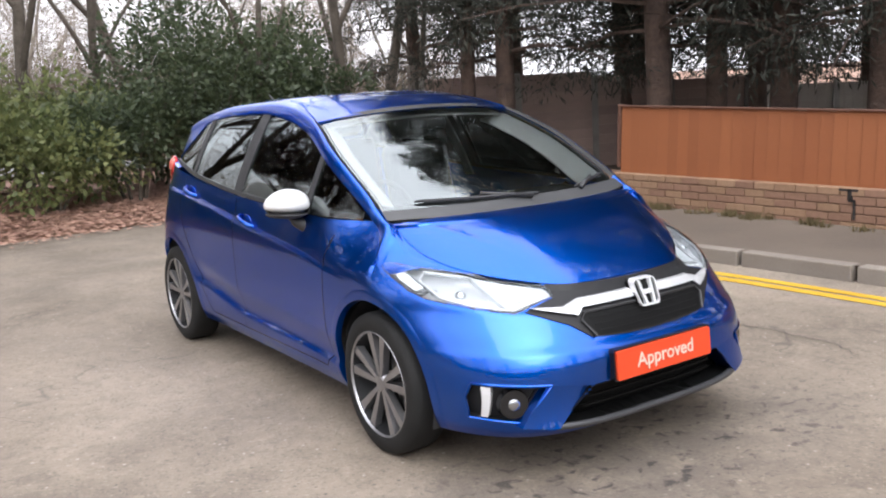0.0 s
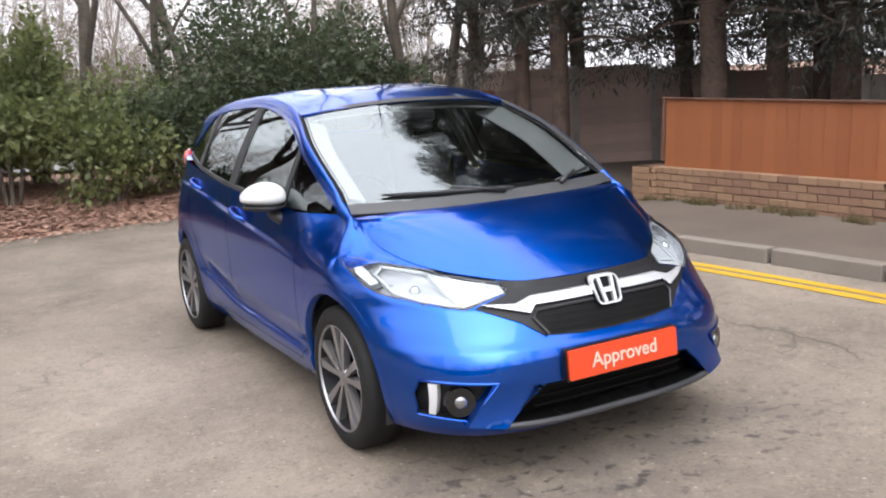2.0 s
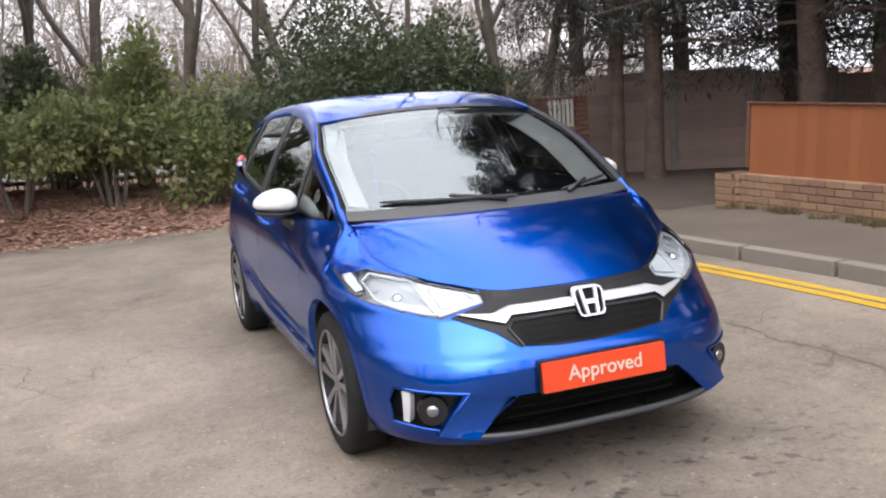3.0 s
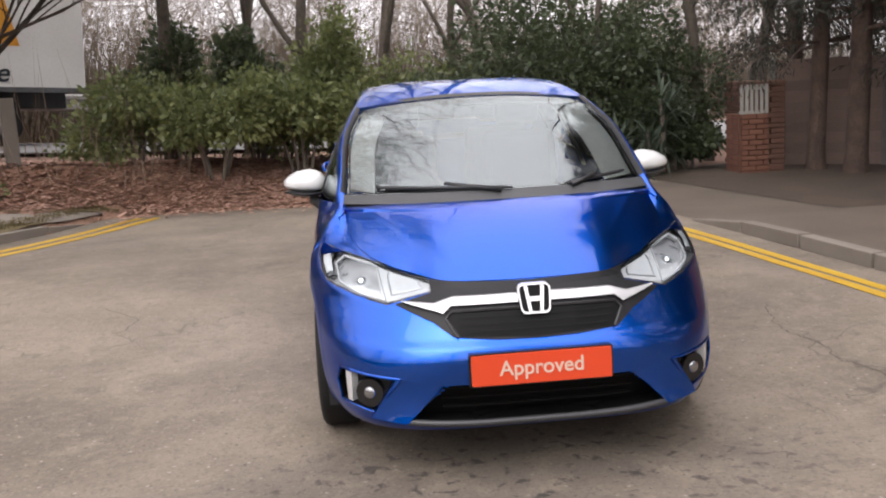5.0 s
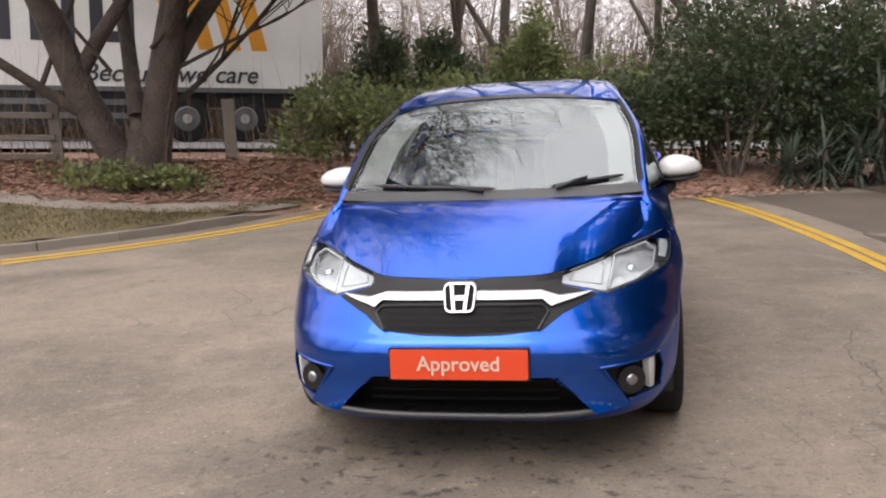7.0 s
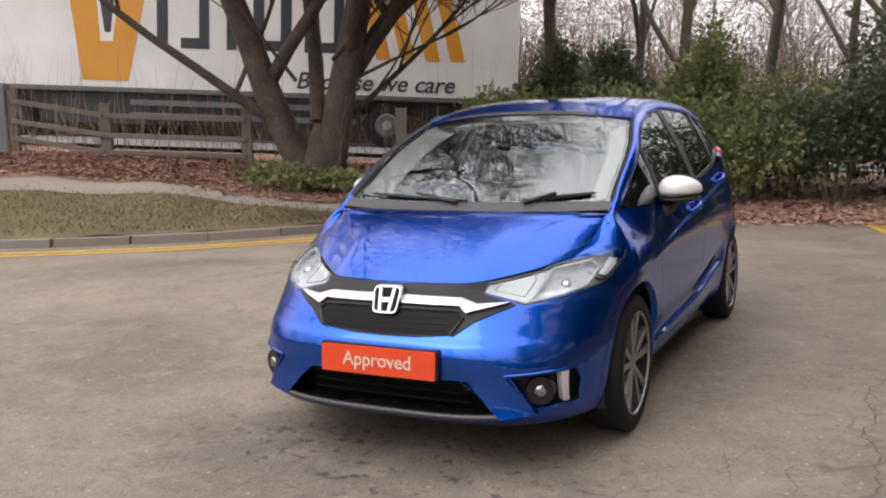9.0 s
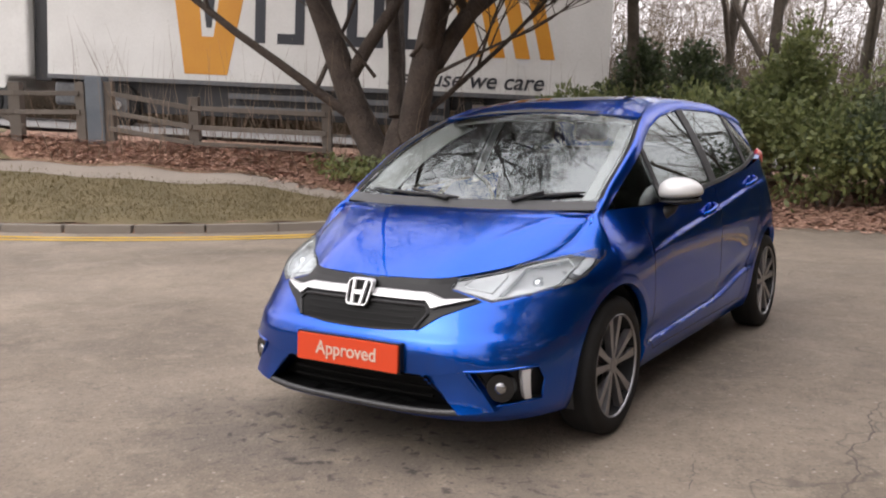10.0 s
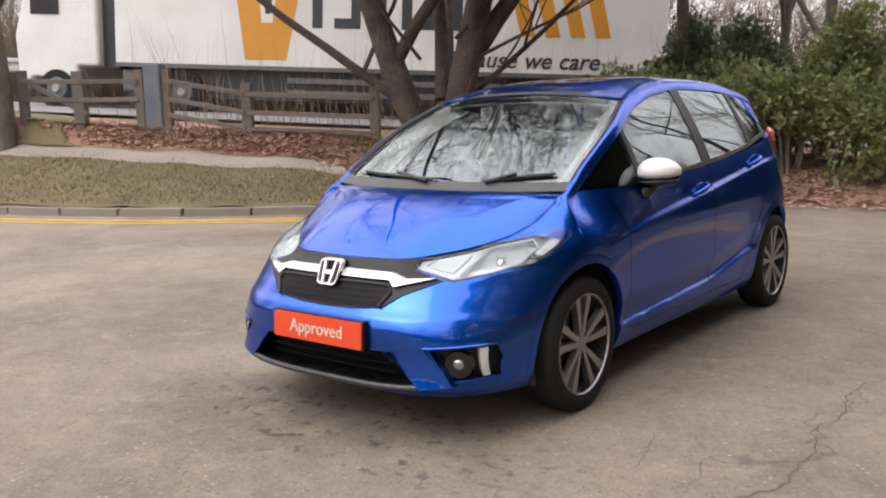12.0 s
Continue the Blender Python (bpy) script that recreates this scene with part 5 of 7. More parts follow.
for sg in (1, -1):
    part("door_seam", seam([(-0.86, 0.90), (-0.80, 0.80), (-0.78, 0.55), (-0.76, 0.33), (-0.70, 0.27)], sg), GLOSS_BLACK, car)
    part("door_seam", seam([(0.275, 0.985), (0.265, 0.75), (0.28, 0.50), (0.26, 0.27)], sg), GLOSS_BLACK, car)
    part("door_seam", seam([(1.10, 1.06), (1.14, 0.90), (1.05, 0.72), (0.92, 0.55), (0.86, 0.40), (0.78, 0.27)], sg), GLOSS_BLACK, car)
    part("door_seam", seam([(-0.70, 0.27), (0.78, 0.27)], sg), GLOSS_BLACK, car)
    # door handles: a cup and a bright grip
    for y, z in ((0.10, 0.885), (0.98, 0.985)):
        c = on_side(y, z, sg, 0.0)
        cup = bmesh.new()
        bmesh.ops.create_uvsphere(cup, u_segments=18, v_segments=10, radius=1)
        bmesh.ops.scale(cup, vec=(0.008, 0.055, 0.034), verts=cup.verts[:])
        h = part("door_handle", cup, CAR_BLUE, car, "blue door handle with a recessed cup", smooth=True)
        h.matrix_basis = pose(c.x, c.y, c.z - 0.006, 8, 0, 0)
        g = bmesh.new()
        tube(g, [(0.0, -0.088, -0.012), (sg * 0.026, -0.06, -0.006), (sg * 0.034, 0.0, 0.0), (sg * 0.026, 0.06, 0.006), (0.0, 0.09, 0.012)], [0.009, 0.013, 0.014, 0.013, 0.009], 8)
        part("handle_grip", g, CAR_BLUE, h, smooth=True)
    # mirror
    cap = bmesh.new()
    bmesh.ops.create_uvsphere(cap, u_segments=32, v_segments=20, radius=1)
    for v in cap.verts:
        x, y, z = (math.copysign(abs(w) ** 0.82, w) for w in v.co)
        # flat glass side towards the rear, drawn out to a blunt tip, level below
        out = (x * sg + 1) / 2
        tall = 0.076 * (1 - 0.42 * out**2.2) if z > 0 else 0.042 * (1 - 0.35 * out**2)
        v.co = Vector((x * 0.105, y * (0.130 if y < 0 else 0.045) * (1 - 0.38 * out**2), z * tall + 0.006 * out))
    mc = Vector((sg * 0.886, -0.52, 1.015))
    m = part("mirror", cap, WHITE_CAP, car, "white door mirror cap", smooth=True)
    m.matrix_basis = pose(*mc, 0, 0, -sg * 9)
    under = bmesh.new()
    bmesh.ops.create_uvsphere(under, u_segments=24, v_segments=14, radius=1)
    for v in under.verts:
        x, y, z = v.co
        taper = 1 - 0.32 * max(0, x * sg) ** 2
        v.co = Vector((x * 0.100, (y * (0.126 if y < 0 else 0.05)) * taper, -0.040 + 0.008 * max(0, x * sg) + z * 0.022 * (1 if z < 0 else 0.5)))
    part("mirror_base", under, BLACK_TRIM, m, smooth=True)
    gl = bmesh.new()
    bmesh.ops.create_uvsphere(gl, u_segments=20, v_segments=12, radius=1)
    bmesh.ops.scale(gl, vec=(0.080, 0.006, 0.056), verts=gl.verts[:])
    bmesh.ops.translate(gl, vec=(0, 0.034, -0.002), verts=gl.verts[:])
    part("mirror_glass", gl, CHROME, m, smooth=True)
    st = bmesh.new()
    foot = on_side(-0.56, 0.915, sg, -0.01)
    tube(st, [foot, foot + Vector((sg * 0.035, 0.01, 0.02)), mc + Vector((-sg * 0.045, 0.012, -0.05))], [0.034, 0.026, 0.028], 10)
    part("mirror_stalk", st, BLACK_TRIM, car, "black mirror foot on the door", smooth=True)
    # tail lamp wrapping the rear corner
    tl = bmesh.new()
    bmesh.ops.create_uvsphere(tl, u_segments=20, v_segments=14, radius=1)
    for v in tl.verts:
        v.co = Vector((v.co.x * 0.036, v.co.y * 0.13, v.co.z * 0.118 + v.co.y * -0.02))
    t = part("tail_lamp", tl, TAIL_RED, car, "red tail lamp with a pale upper band", smooth=True)
    t.matrix_basis = pose(sg * 0.672, 1.64, 1.035, -24, 0, sg * 14)
    tu = bmesh.new()
    bmesh.ops.create_uvsphere(tu, u_segments=18, v_segments=12, radius=1)
    bmesh.ops.scale(tu, vec=(0.036, 0.09, 0.05), verts=tu.verts[:])
    bmesh.ops.translate(tu, vec=(sg * 0.008, -0.03, 0.052), verts=tu.verts[:])
    part("lamp_band", tu, TAIL_PINK, t, smooth=True)

# wipers
def wiper(pivot_u, tip_u, tip_v, name):
    a, b = screen_point(pivot_u, -0.03, 0, 0.018), screen_point(tip_u, tip_v, 0, 0.018)
    bm = bmesh.new()
    mid = a.lerp(b, 0.45) + Vector((0, 0, 0.02))
    tube(bm, [a, mid], [0.011, 0.008], 6)
    part(name, bm, BLACK_TRIM, car, "black wiper arm", smooth=True)
    bl = bmesh.new()
    pts = [screen_point(tip_u + (pivot_u - tip_u) * 1.10 * k / 12, tip_v + (-0.005 - tip_v) * 1.0 * k / 12, 0, 0.012) for k in range(13)]
    tube(bl, pts, [0.004] + [0.0085] * 11 + [0.004], 6)
    part("wiper_blade", bl, BLACK_TRIM, car, smooth=True)


wiper(0.50, 0.10, 0.035, "wiper_arm")
wiper(0.74, 0.955, 0.055, "wiper_arm")
# roof aerial
fin = bmesh.new()
tube(fin, [(0, 1.42, 1.44), (0, 1.47, 1.475), (0, 1.55, 1.52)], [0.025, 0.012, 0.003], 8)
part("aerial", fin, BLACK_TRIM, car, smooth=True)

# ---- cabin ----
part("dashboard", thick(grid(lambda u, v: Vector(((2 * u - 1) * 0.66, -1.05 + 0.55 * v, 0.93 + 0.03 * math.sin(3.1 * v))), 12, 8), 0.12), BLACK_TRIM, car, smooth=True)
part("cabin_floor", boxed(-0.66, 0.66, -1.0, 1.6, 0.45, 0.52), BLACK_TRIM, car)
for sg in (1, -1):
    for y, n in ((0.12, "front_seat"), (0.98, "rear_seat")):
        seat = part(n, boxed(sg * 0.36 - 0.23, sg * 0.36 + 0.23, y - 0.45, y + 0.08, 0.50, 0.64, 0.05), CLOTH, car)
        back = part("backrest", boxed(-0.22, 0.22, -0.06, 0.06, 0, 0.60, 0.05), CLOTH, seat)
        back.matrix_basis = pose(sg * 0.36, y + 0.06, 0.60, -12, 0, 0)
        rest = part("headrest", boxed(-0.13, 0.13, -0.05, 0.05, 0.63, 0.80, 0.04), CLOTH, seat)
        rest.matrix_basis = pose(sg * 0.36, y + 0.06, 0.60, -12, 0, 0)
    part("pillar_trim", thick(grid(lambda u, v: house(0.25 + 0.08 * u, 0.98 + 0.45 * v, -0.045) * 1.0 if sg > 0 else Vector((-house(0.25 + 0.08 * u, 0.98 + 0.45 * v, -0.045).x, 0.25 + 0.08 * u, 0.98 + 0.45 * v)), 2, 8), 0.01), PALE_TRIM, car)
    part("pillar_lining", thick(grid(lambda u, v: screen_point((sg + 1) / 2, 0.08 + 0.9 * u, 0.0, -0.02) - Vector((sg * (0.012 + 0.11 * v), -0.06 * v, 0.03 * v)), 16, 3), 0.008), PALE_TRIM, car, smooth=True)
wh = bmesh.new()
tube(wh, [Vector((-0.36 + 0.18 * math.cos(a), -0.52 + 0.06 * math.sin(a), 0.90 + 0.17 * math.sin(a))) for a in [2 * math.pi * k / 28 for k in range(29)]], 0.014, 8, cap=False)
part("steering_wheel", wh, BLACK_TRIM, car, smooth=True)
part("headlining", thick(grid(lambda u, v: roof_point(u, v) * 1.0 - Vector((0, 0, 0.04)), 10, 12), 0.01), PALE_TRIM, car)
rv = boxed(-0.11, 0.11, -0.02, 0.02, -0.03, 0.03, 0.015)
rm = part("rear_view_mirror", rv, BLACK_TRIM, car)
rm.matrix_basis = pose(0, -0.42, 1.33, -8, 0, 0)

# the car stands a little askew
car.matrix_basis = pose(0, -1.95, 0, 0, 0, 0.7) @ pose(0, 1.95, 0)

# ---- trees ----
def bare_tree(seed, height, trunk_r, spread_a=0.5, levels=5, first=0.35, stems=1, lean=0.12, bend=0.25, stub=0.3, starts=(), thin=0.003):
    """Trunk and limbs in one mesh list, twigs in another: returns (wood, twigs)."""
    rnd = random.Random(seed)
    wood, twigs = bmesh.new(), bmesh.new()

    def grow(p, d, length, r, level):
        n = 4 if level < 2 else 3
        pts, rad = [p], [r]
        for k in range(n):
            d = (d + Vector((rnd.uniform(-1, 1), rnd.uniform(-1, 1), rnd.uniform(-0.6, 0.9))) * bend * (0.5 + 0.16 * level)).normalized()
            p = p + d * length / n
            pts.append(p)
            rad.append(max(thin, r * (1 - 0.42 * (k + 1) / n)))
        tube(wood if level < 3 else twigs, pts, rad, (9, 7, 5, 3, 3, 3, 3)[level], cap=level < 2)
        if level >= levels:
            return
        kids = (rnd.randint(3, 4), rnd.randint(3, 5), rnd.randint(3, 5), rnd.randint(3, 4), 3, 3)[level]
        for k in range(kids):
            t = rnd.uniform(first if level == 0 else 0.3, 1.0)
            i = min(n - 1, int(t * n))
            q = pts[i].lerp(pts[i + 1], t * n - i)
            a = rnd.uniform(0, 6.28)
            side = Vector((math.cos(a), math.sin(a), rnd.uniform(0.0, 0.7)))
            nd = (d * (0.9 - spread_a * 0.5) + side * spread_a * rnd.uniform(0.8, 1.5)).normalized()
            grow(q, nd, length * rnd.uniform(0.5, 0.75), rad[i] * rnd.uniform(0.42, 0.62), level + 1)
        grow(pts[-1], (d + Vector((rnd.uniform(-0.3, 0.3), rnd.uniform(-0.3, 0.3), 0.2))).normalized(), length * 0.7, rad[-1] * 0.95, level + 1)

    if stems > 1:
        tube(wood, [(0, 0, -0.4), (0, 0, 0.0), (0.02, 0, 0.4), (0.0, 0.02, 0.95)], [stub * 1.5, stub * 1.15, stub * 0.9, stub * 0.2], 14)
    for base, way, length, r in starts:
        grow(base, way, length, r, 0)
    for s in range(0 if starts else stems):
        a = 6.28 * s / stems + rnd.uniform(0, 1)
        base = Vector((math.cos(a) * stub * 0.55, math.sin(a) * stub * 0.55, 0.45)) if stems > 1 else Vector((0, 0, -0.15))
        tilt = lean + (rnd.uniform(0.08, 0.75) if stems > 1 else 0)
        grow(base, Vector((math.cos(a) * tilt, math.sin(a) * tilt, 1)).normalized(), height * 0.42, trunk_r, 0)
    return wood, twigs


def make_bare(name, label, seed, *a, bark=None, twig=None, **k):
    t = thing(name, label, "tree")
    wood, twigs = bare_tree(seed, *a, **k)
    part("trunk", wood, bark or BARK, t, smooth=True)
    part("crown", twigs, twig or TWIG, t)
    return t


def leaf_quads(bm, centre, radii, n, size, rnd, hollow=0.25, droop=0.0, ragged=0.35, aspect=1.8):
    """Small leaves filling a ragged ellipsoid."""
    cx, cy, cz = centre
    off = Vector((rnd.uniform(0, 50), rnd.uniform(0, 50), rnd.uniform(0, 50)))
    made = 0
    while made < n:
        d = Vector((rnd.gauss(0, 1), rnd.gauss(0, 1), rnd.gauss(0, 1))).normalized()
        r = hollow + (1 - hollow) * rnd.random() ** 0.5
        r *= 1 + ragged * noise.noise(d * 2.2 + off) * 1.6
        p = Vector((cx + d.x * radii[0] * r, cy + d.y * radii[1] * r, cz + d.z * radii[2] * r))
        if noise.noise(p * 1.7 + off) < -0.18:
            if rnd.random() < 0.85:
                continue
        t = (d + Vector((rnd.uniform(-1, 1), rnd.uniform(-1, 1), rnd.uniform(-1, 1) - droop))).normalized()
        s = t.cross(Vector((rnd.uniform(-1, 1), rnd.uniform(-1, 1), rnd.uniform(-1, 1)))).normalized()
        L = size * rnd.uniform(0.6, 1.3)
        w = L / aspect
        bm.faces.new([bm.verts.new(q) for q in (p, p + t * L * 0.5 + s * w * 0.5, p + t * L, p + t * L * 0.5 - s * w * 0.5)])
        made += 1
    return bm


def shrub(name, label, centre, radii, n, size, mat, seed, lobes=5, base=None, group=""):
    """A bush: stems from the ground and a crown of leaf clumps."""
    rnd = random.Random(seed)
    x, y = centre
    z0 = land(x, y)
    t = thing(name, label, "bush", group, at=(x, y, z0))
    stems, crown = bmesh.new(), bmesh.new()
    for k in range(lobes):
        a = 6.28 * k / lobes + rnd.uniform(-0.4, 0.4)
        rr = rnd.uniform(0.25, 0.6)
        hz = rnd.uniform(0.35, 0.85)
        c = (math.cos(a) * radii[0] * rr, math.sin(a) * radii[1] * rr, radii[2] * 2 * hz * 0.8)
        rad = (radii[0] * rnd.uniform(0.45, 0.65), radii[1] * rnd.uniform(0.45, 0.65), radii[2] * rnd.uniform(0.4, 0.6))
        c = (c[0], c[1], max(c[2], rad[2] * 0.8))
        leaf_quads(crown, c, rad, n // lobes, size, rnd)
        tube(stems, [(0.1 * math.cos(a), 0.1 * math.sin(a), -0.1), (c[0] * 0.5, c[1] * 0.5, c[2] * 0.5), c], [0.03, 0.02, 0.008], 5)
    part("stem", stems, BARK, t, smooth=True)
    part("foliage", crown, mat, t)
    return t


def conifer(name, seed, height, r, clear, reach, leaves=116, size=0.125):
    """A tall conifer: straight trunk, whorls of drooping dark branches."""
    rnd = random.Random(seed)
    t = thing(name, "tall dark conifer with a bare lower trunk and drooping needles", "conifer", "conifers behind the fence")
    wood, leaf = bmesh.new(), bmesh.new()
    tube(wood, [(0, 0, -0.2), (0.0, 0, 0.3), (0.03, 0.02, height * 0.5), (0, 0, height)], [r * 1.35, r, r * 0.7, 0.03], 12)
    z = clear * 0.72
    while z < height * 0.98:
        f = 1 - (z - clear) / (height - clear)
        for k in range(rnd.randint(3, 5)):
            a = rnd.uniform(0, 6.28)
            L = reach * (0.35 + 0.65 * f) * rnd.uniform(0.6, 1.15)
            dr = rnd.uniform(0.02, 0.28)
            pts = [Vector((0, 0, z))] + [Vector((math.cos(a) * L * q, math.sin(a) * L * q, z + 0.18 * L * q - dr * L * q * q * 1.6)) for q in (0.35, 0.7, 1.0)]
            tube(wood, pts, [0.035, 0.022, 0.014, 0.005], 4)
            if z < clear and rnd.random() < 0.5:
                continue
            for q in (0.45, 0.65, 0.82, 1.0):
                p = Vector((math.cos(a) * L * q, math.sin(a) * L * q, z + 0.18 * L * q - dr * L * q * q * 1.6 - 0.1))
                leaf_quads(leaf, p, (0.55, 0.55, 0.30), int(leaves * (1 - 0.83 * sstep(4.4, 5.8, z))), size * (1 + 1.25 * sstep(4.4, 5.8, z)), rnd, hollow=0.1, droop=0.8, aspect=6.0)
        z += rnd.uniform(0.22, 0.42)
    part("trunk", wood, PINE_BARK, t, smooth=True)
    part("crown", leaf, PINE_LEAF, t)
    return t


# conifers behind the fence, in the garden; the last three are unseen, added to block sky light
CONIFERS = [(5.97, 7.8, 0.14, 14), (6.2, 7.1, 0.20, 15), (8.6, 6.9, 0.24, 15), (6.9, 4.5, 0.30, 16), (8.1, 4.6, 0.26, 14), (8.05, 3.45, 0.32, 16), (9.1, 4.65, 0.17, 15), (7.6, 11.8, 0.26, 14), (9.2, 10.6, 0.26, 15), (7.8, 1.9, 0.30, 15), (9.6, 0.2, 0.28, 15), (8.3, -2.4, 0.28, 15), (7.9, -0.2, 0.26, 14), (8.6, -4.9, 0.28, 15), (8.2, -7.4, 0.28, 14), (9.0, -10.0, 0.28, 15)]
protos = [conifer("conifer_tree", 10 + k, 15, 0.165, 2.7, 2.3) for k in range(3)]
far_protos = [conifer("conifer_tree", 16 + k, 15, 0.165, 2.7, 2.3, 16, 0.24) for k in range(2)]
for k, (x, y, r, h) in enumerate(CONIFERS):
    m = pose(x, y, 0.0, 1.5, 0.7, 77 * k)
    c = protos[k] if k < 3 else copy_thing(protos[k % 3], m)
    s = h / 15
    c.scale = (r / 0.26 * 0.5 + s * 0.5, r / 0.26 * 0.5 + s * 0.5, s)
    c.matrix_basis = m @ Matrix.Diagonal((r / 0.26 * 0.4 + s * 0.6, r / 0.26 * 0.4 + s * 0.6, s, 1))

# a second, lower row of conifers closes the garden
for k, (x, y) in enumerate(((11.5, 9.5), (13.2, 7.6), (12.8, 5.2), (14.5, 3.0), (12.2, 2.2), (13.0, 0.2), (11.4, -1.6), (15.5, 5.6), (16.0, 0.8), (14.8, 9.0))):
    m = pose(x, y, -0.05, 1, 0, 61 * k)
    c = far_protos[k] if k < 2 else copy_thing(far_protos[k % 2], m)
    c.matrix_basis = m @ Matrix.Diagonal((0.85, 0.85, 0.5 + 0.06 * (k % 3), 1))

# the spreading tree on the bank
SIDE, DEEP = Vector((0.82, 0.57, 0)), Vector((-0.57, 0.82, 0))
STEM_LIST = []
for r0, d0, z0, dr, dd, dz, length, rad in (
    (-0.22, 0, 0.2, -0.50, 0, 1, 4.6, 0.24), (-0.45, 0, 0.85, -1.0, -0.2, 0.72, 3.2, 0.085), (0.0, 0.1, 1.0, -0.05, 0.2, 1, 4.2, 0.12),
    (0.14, 0, 0.2, 0.12, -0.05, 1, 4.8, 0.25), (0.30, 0, 1.35, 0.72, 0.1, 1, 4.0, 0.16), (0.28, 0, 0.9, 1.15, 0.2, 0.9, 2.8, 0.05), (0, 0.2, 0.5, 0.1, 0.7, 1, 3.6, 0.10),
    (0, -0.3, 2.9, -0.5, -0.85, 1.0, 4.2, 0.12), (0.2, -0.35, 2.9, -0.1, -0.85, 1.05, 3.7, 0.10),
    (0.34, -0.1, 1.5, 1.1, -0.1, 0.6, 1.9, 0.032), (0.25, -0.2, 1.9, 0.9, -0.5, 0.75, 1.7, 0.03), (-0.3, -0.15, 1.6, -0.6, -0.3, 0.9, 1.6, 0.03),
):
    STEM_LIST.append((SIDE * r0 + DEEP * d0 + Vector((0, 0, z0)), (SIDE * dr + DEEP * dd + Vector((0, 0, dz))).normalized(), length, rad))
big = make_bare("bank_tree", "large bare spreading tree with several stems on the leaf bank", 5, 13, 0.105, 0.62, 5, 0.25, stems=2, bend=0.17, stub=0.36, starts=STEM_LIST, bark=DARK_BARK, twig=DARK_BARK, thin=0.006)
big.location = (-6.25, 6.75, land(-6.25, 6.75))
side_tree = make_bare("verge_tree", "bare tree trunk standing beside the footpath", 9, 11, 0.19, 0.5, 4, 0.4)
side_tree.location = (-12.8, 3.1, land(-12.8, 3.1))

# thin bare trees near and far
woods = [make_bare("bare_tree", "slender leafless tree in the winter wood", 30 + k, 11 + k, 0.085 + 0.012 * k, 0.5, 4, 0.18, lean=0.08, bark=WOOD_BARK) for k in range(5)]
near_woods = [make_bare("bare_tree", "slender leafless tree with dark bark near the hedge", 60 + k, 11 + k, 0.075 + 0.014 * k, 0.42, 4, 0.3, lean=0.05) for k in range(3)]
near_spots = [(3.0, 9.4), (5.3, 10.2), (6.2, 11.0), (6.9, 10.6), (-1.6, 10.4), (-3.6, 9.8), (1.0, 10.8), (-0.4, 9.9), (2.0, 11.5), (-2.6, 11.2)]
rw = random.Random(4)
spots = list(near_spots)
for d in range(-46, 62, 5):
    for q in (21, 28, 37):
        p = at_road(d + rw.uniform(-2, 2), q + rw.uniform(-2, 3))
        spots.append((p.x, p.y))
for k, (x, y) in enumerate(spots):
    near = k < len(near_spots)
    s = rw.uniform(0.75, 1.2) if near else rw.uniform(0.55, 0.9)
    z = land(x, y) if near else road_z(x, y) + 0.0
    m = pose(x, y, z - 0.05, rw.uniform(-3, 3), rw.uniform(-3, 3), rw.uniform(0, 360))
    far = k - len(near_spots)
    if near:
        c = near_woods[k] if k < 3 else copy_thing(near_woods[k % 3], m)
    else:
        c = woods[far] if far < 5 else copy_thing(woods[far % 5], m)
    c.matrix_basis = m @ Matrix.Scale(s, 4)
    tagged(c, group="winter wood")

# trees and hedge that close the place behind the viewer
rim = random.Random(21)
for k in range(26):
    a = radians(188 + 164 * k / 25)
    r = rim.uniform(15, 21)
    x, y = r * math.cos(a) * 1.1, -2 + r * math.sin(a)
    m = pose(x, y, 0, 0, 0, 53 * k)
    c = copy_thing(far_protos[k % 2] if k % 3 else woods[k % 5], m)
    s = rim.uniform(0.5, 0.75) if k % 3 else rim.uniform(0.8, 1.0)
    c.matrix_basis = m @ Matrix.Scale(s, 4)
    tagged(c, group="trees round the car park")

# shrubs along the back of the tarmac
SHRUBS = [
    (-3.6, 9.7, 0.6, 0.5, 1.25, "g"), (-1.0, 9.7, 0.7, 0.6, 1.3, "y"), (-2.2, 9.3, 0.6, 0.5, 1.1, "g"), (-3.9, 8.5, 1.0, 0.8, 0.75, "y"), (-2.7, 8.3, 1.0, 0.9, 0.8, "y"), (-1.5, 8.6, 1.1, 0.9, 0.85, "y"), (-0.3, 8.5, 1.1, 0.9, 0.95, "y"),
    (0.9, 8.8, 1.2, 1.0, 1.0, "g"), (2.0, 9.0, 1.2, 1.0, 1.5, "g"), (0.2, 9.8, 1.3, 1.0, 1.0, "y"), (1.7, 10.2, 1.4, 1.0, 1.85, "g"), (3.2, 9.6, 1.1, 0.9, 1.45, "g"),
    (-1.9, 9.8, 1.3, 1.0, 0.95, "y"), (-3.2, 9.6, 1.2, 0.9, 0.95, "y"), (3.7, 9.2, 1.0, 0.8, 0.85, "g"), (4.6, 10.0, 1.0, 0.8, 1.25, "g"), (4.1, 10.9, 1.1, 0.9, 1.8, "g"), (4.45, 9.0, 0.7, 0.5, 0.5, "g"), (2.9, 10.8, 1.2, 0.9, 1.95, "g"),
]
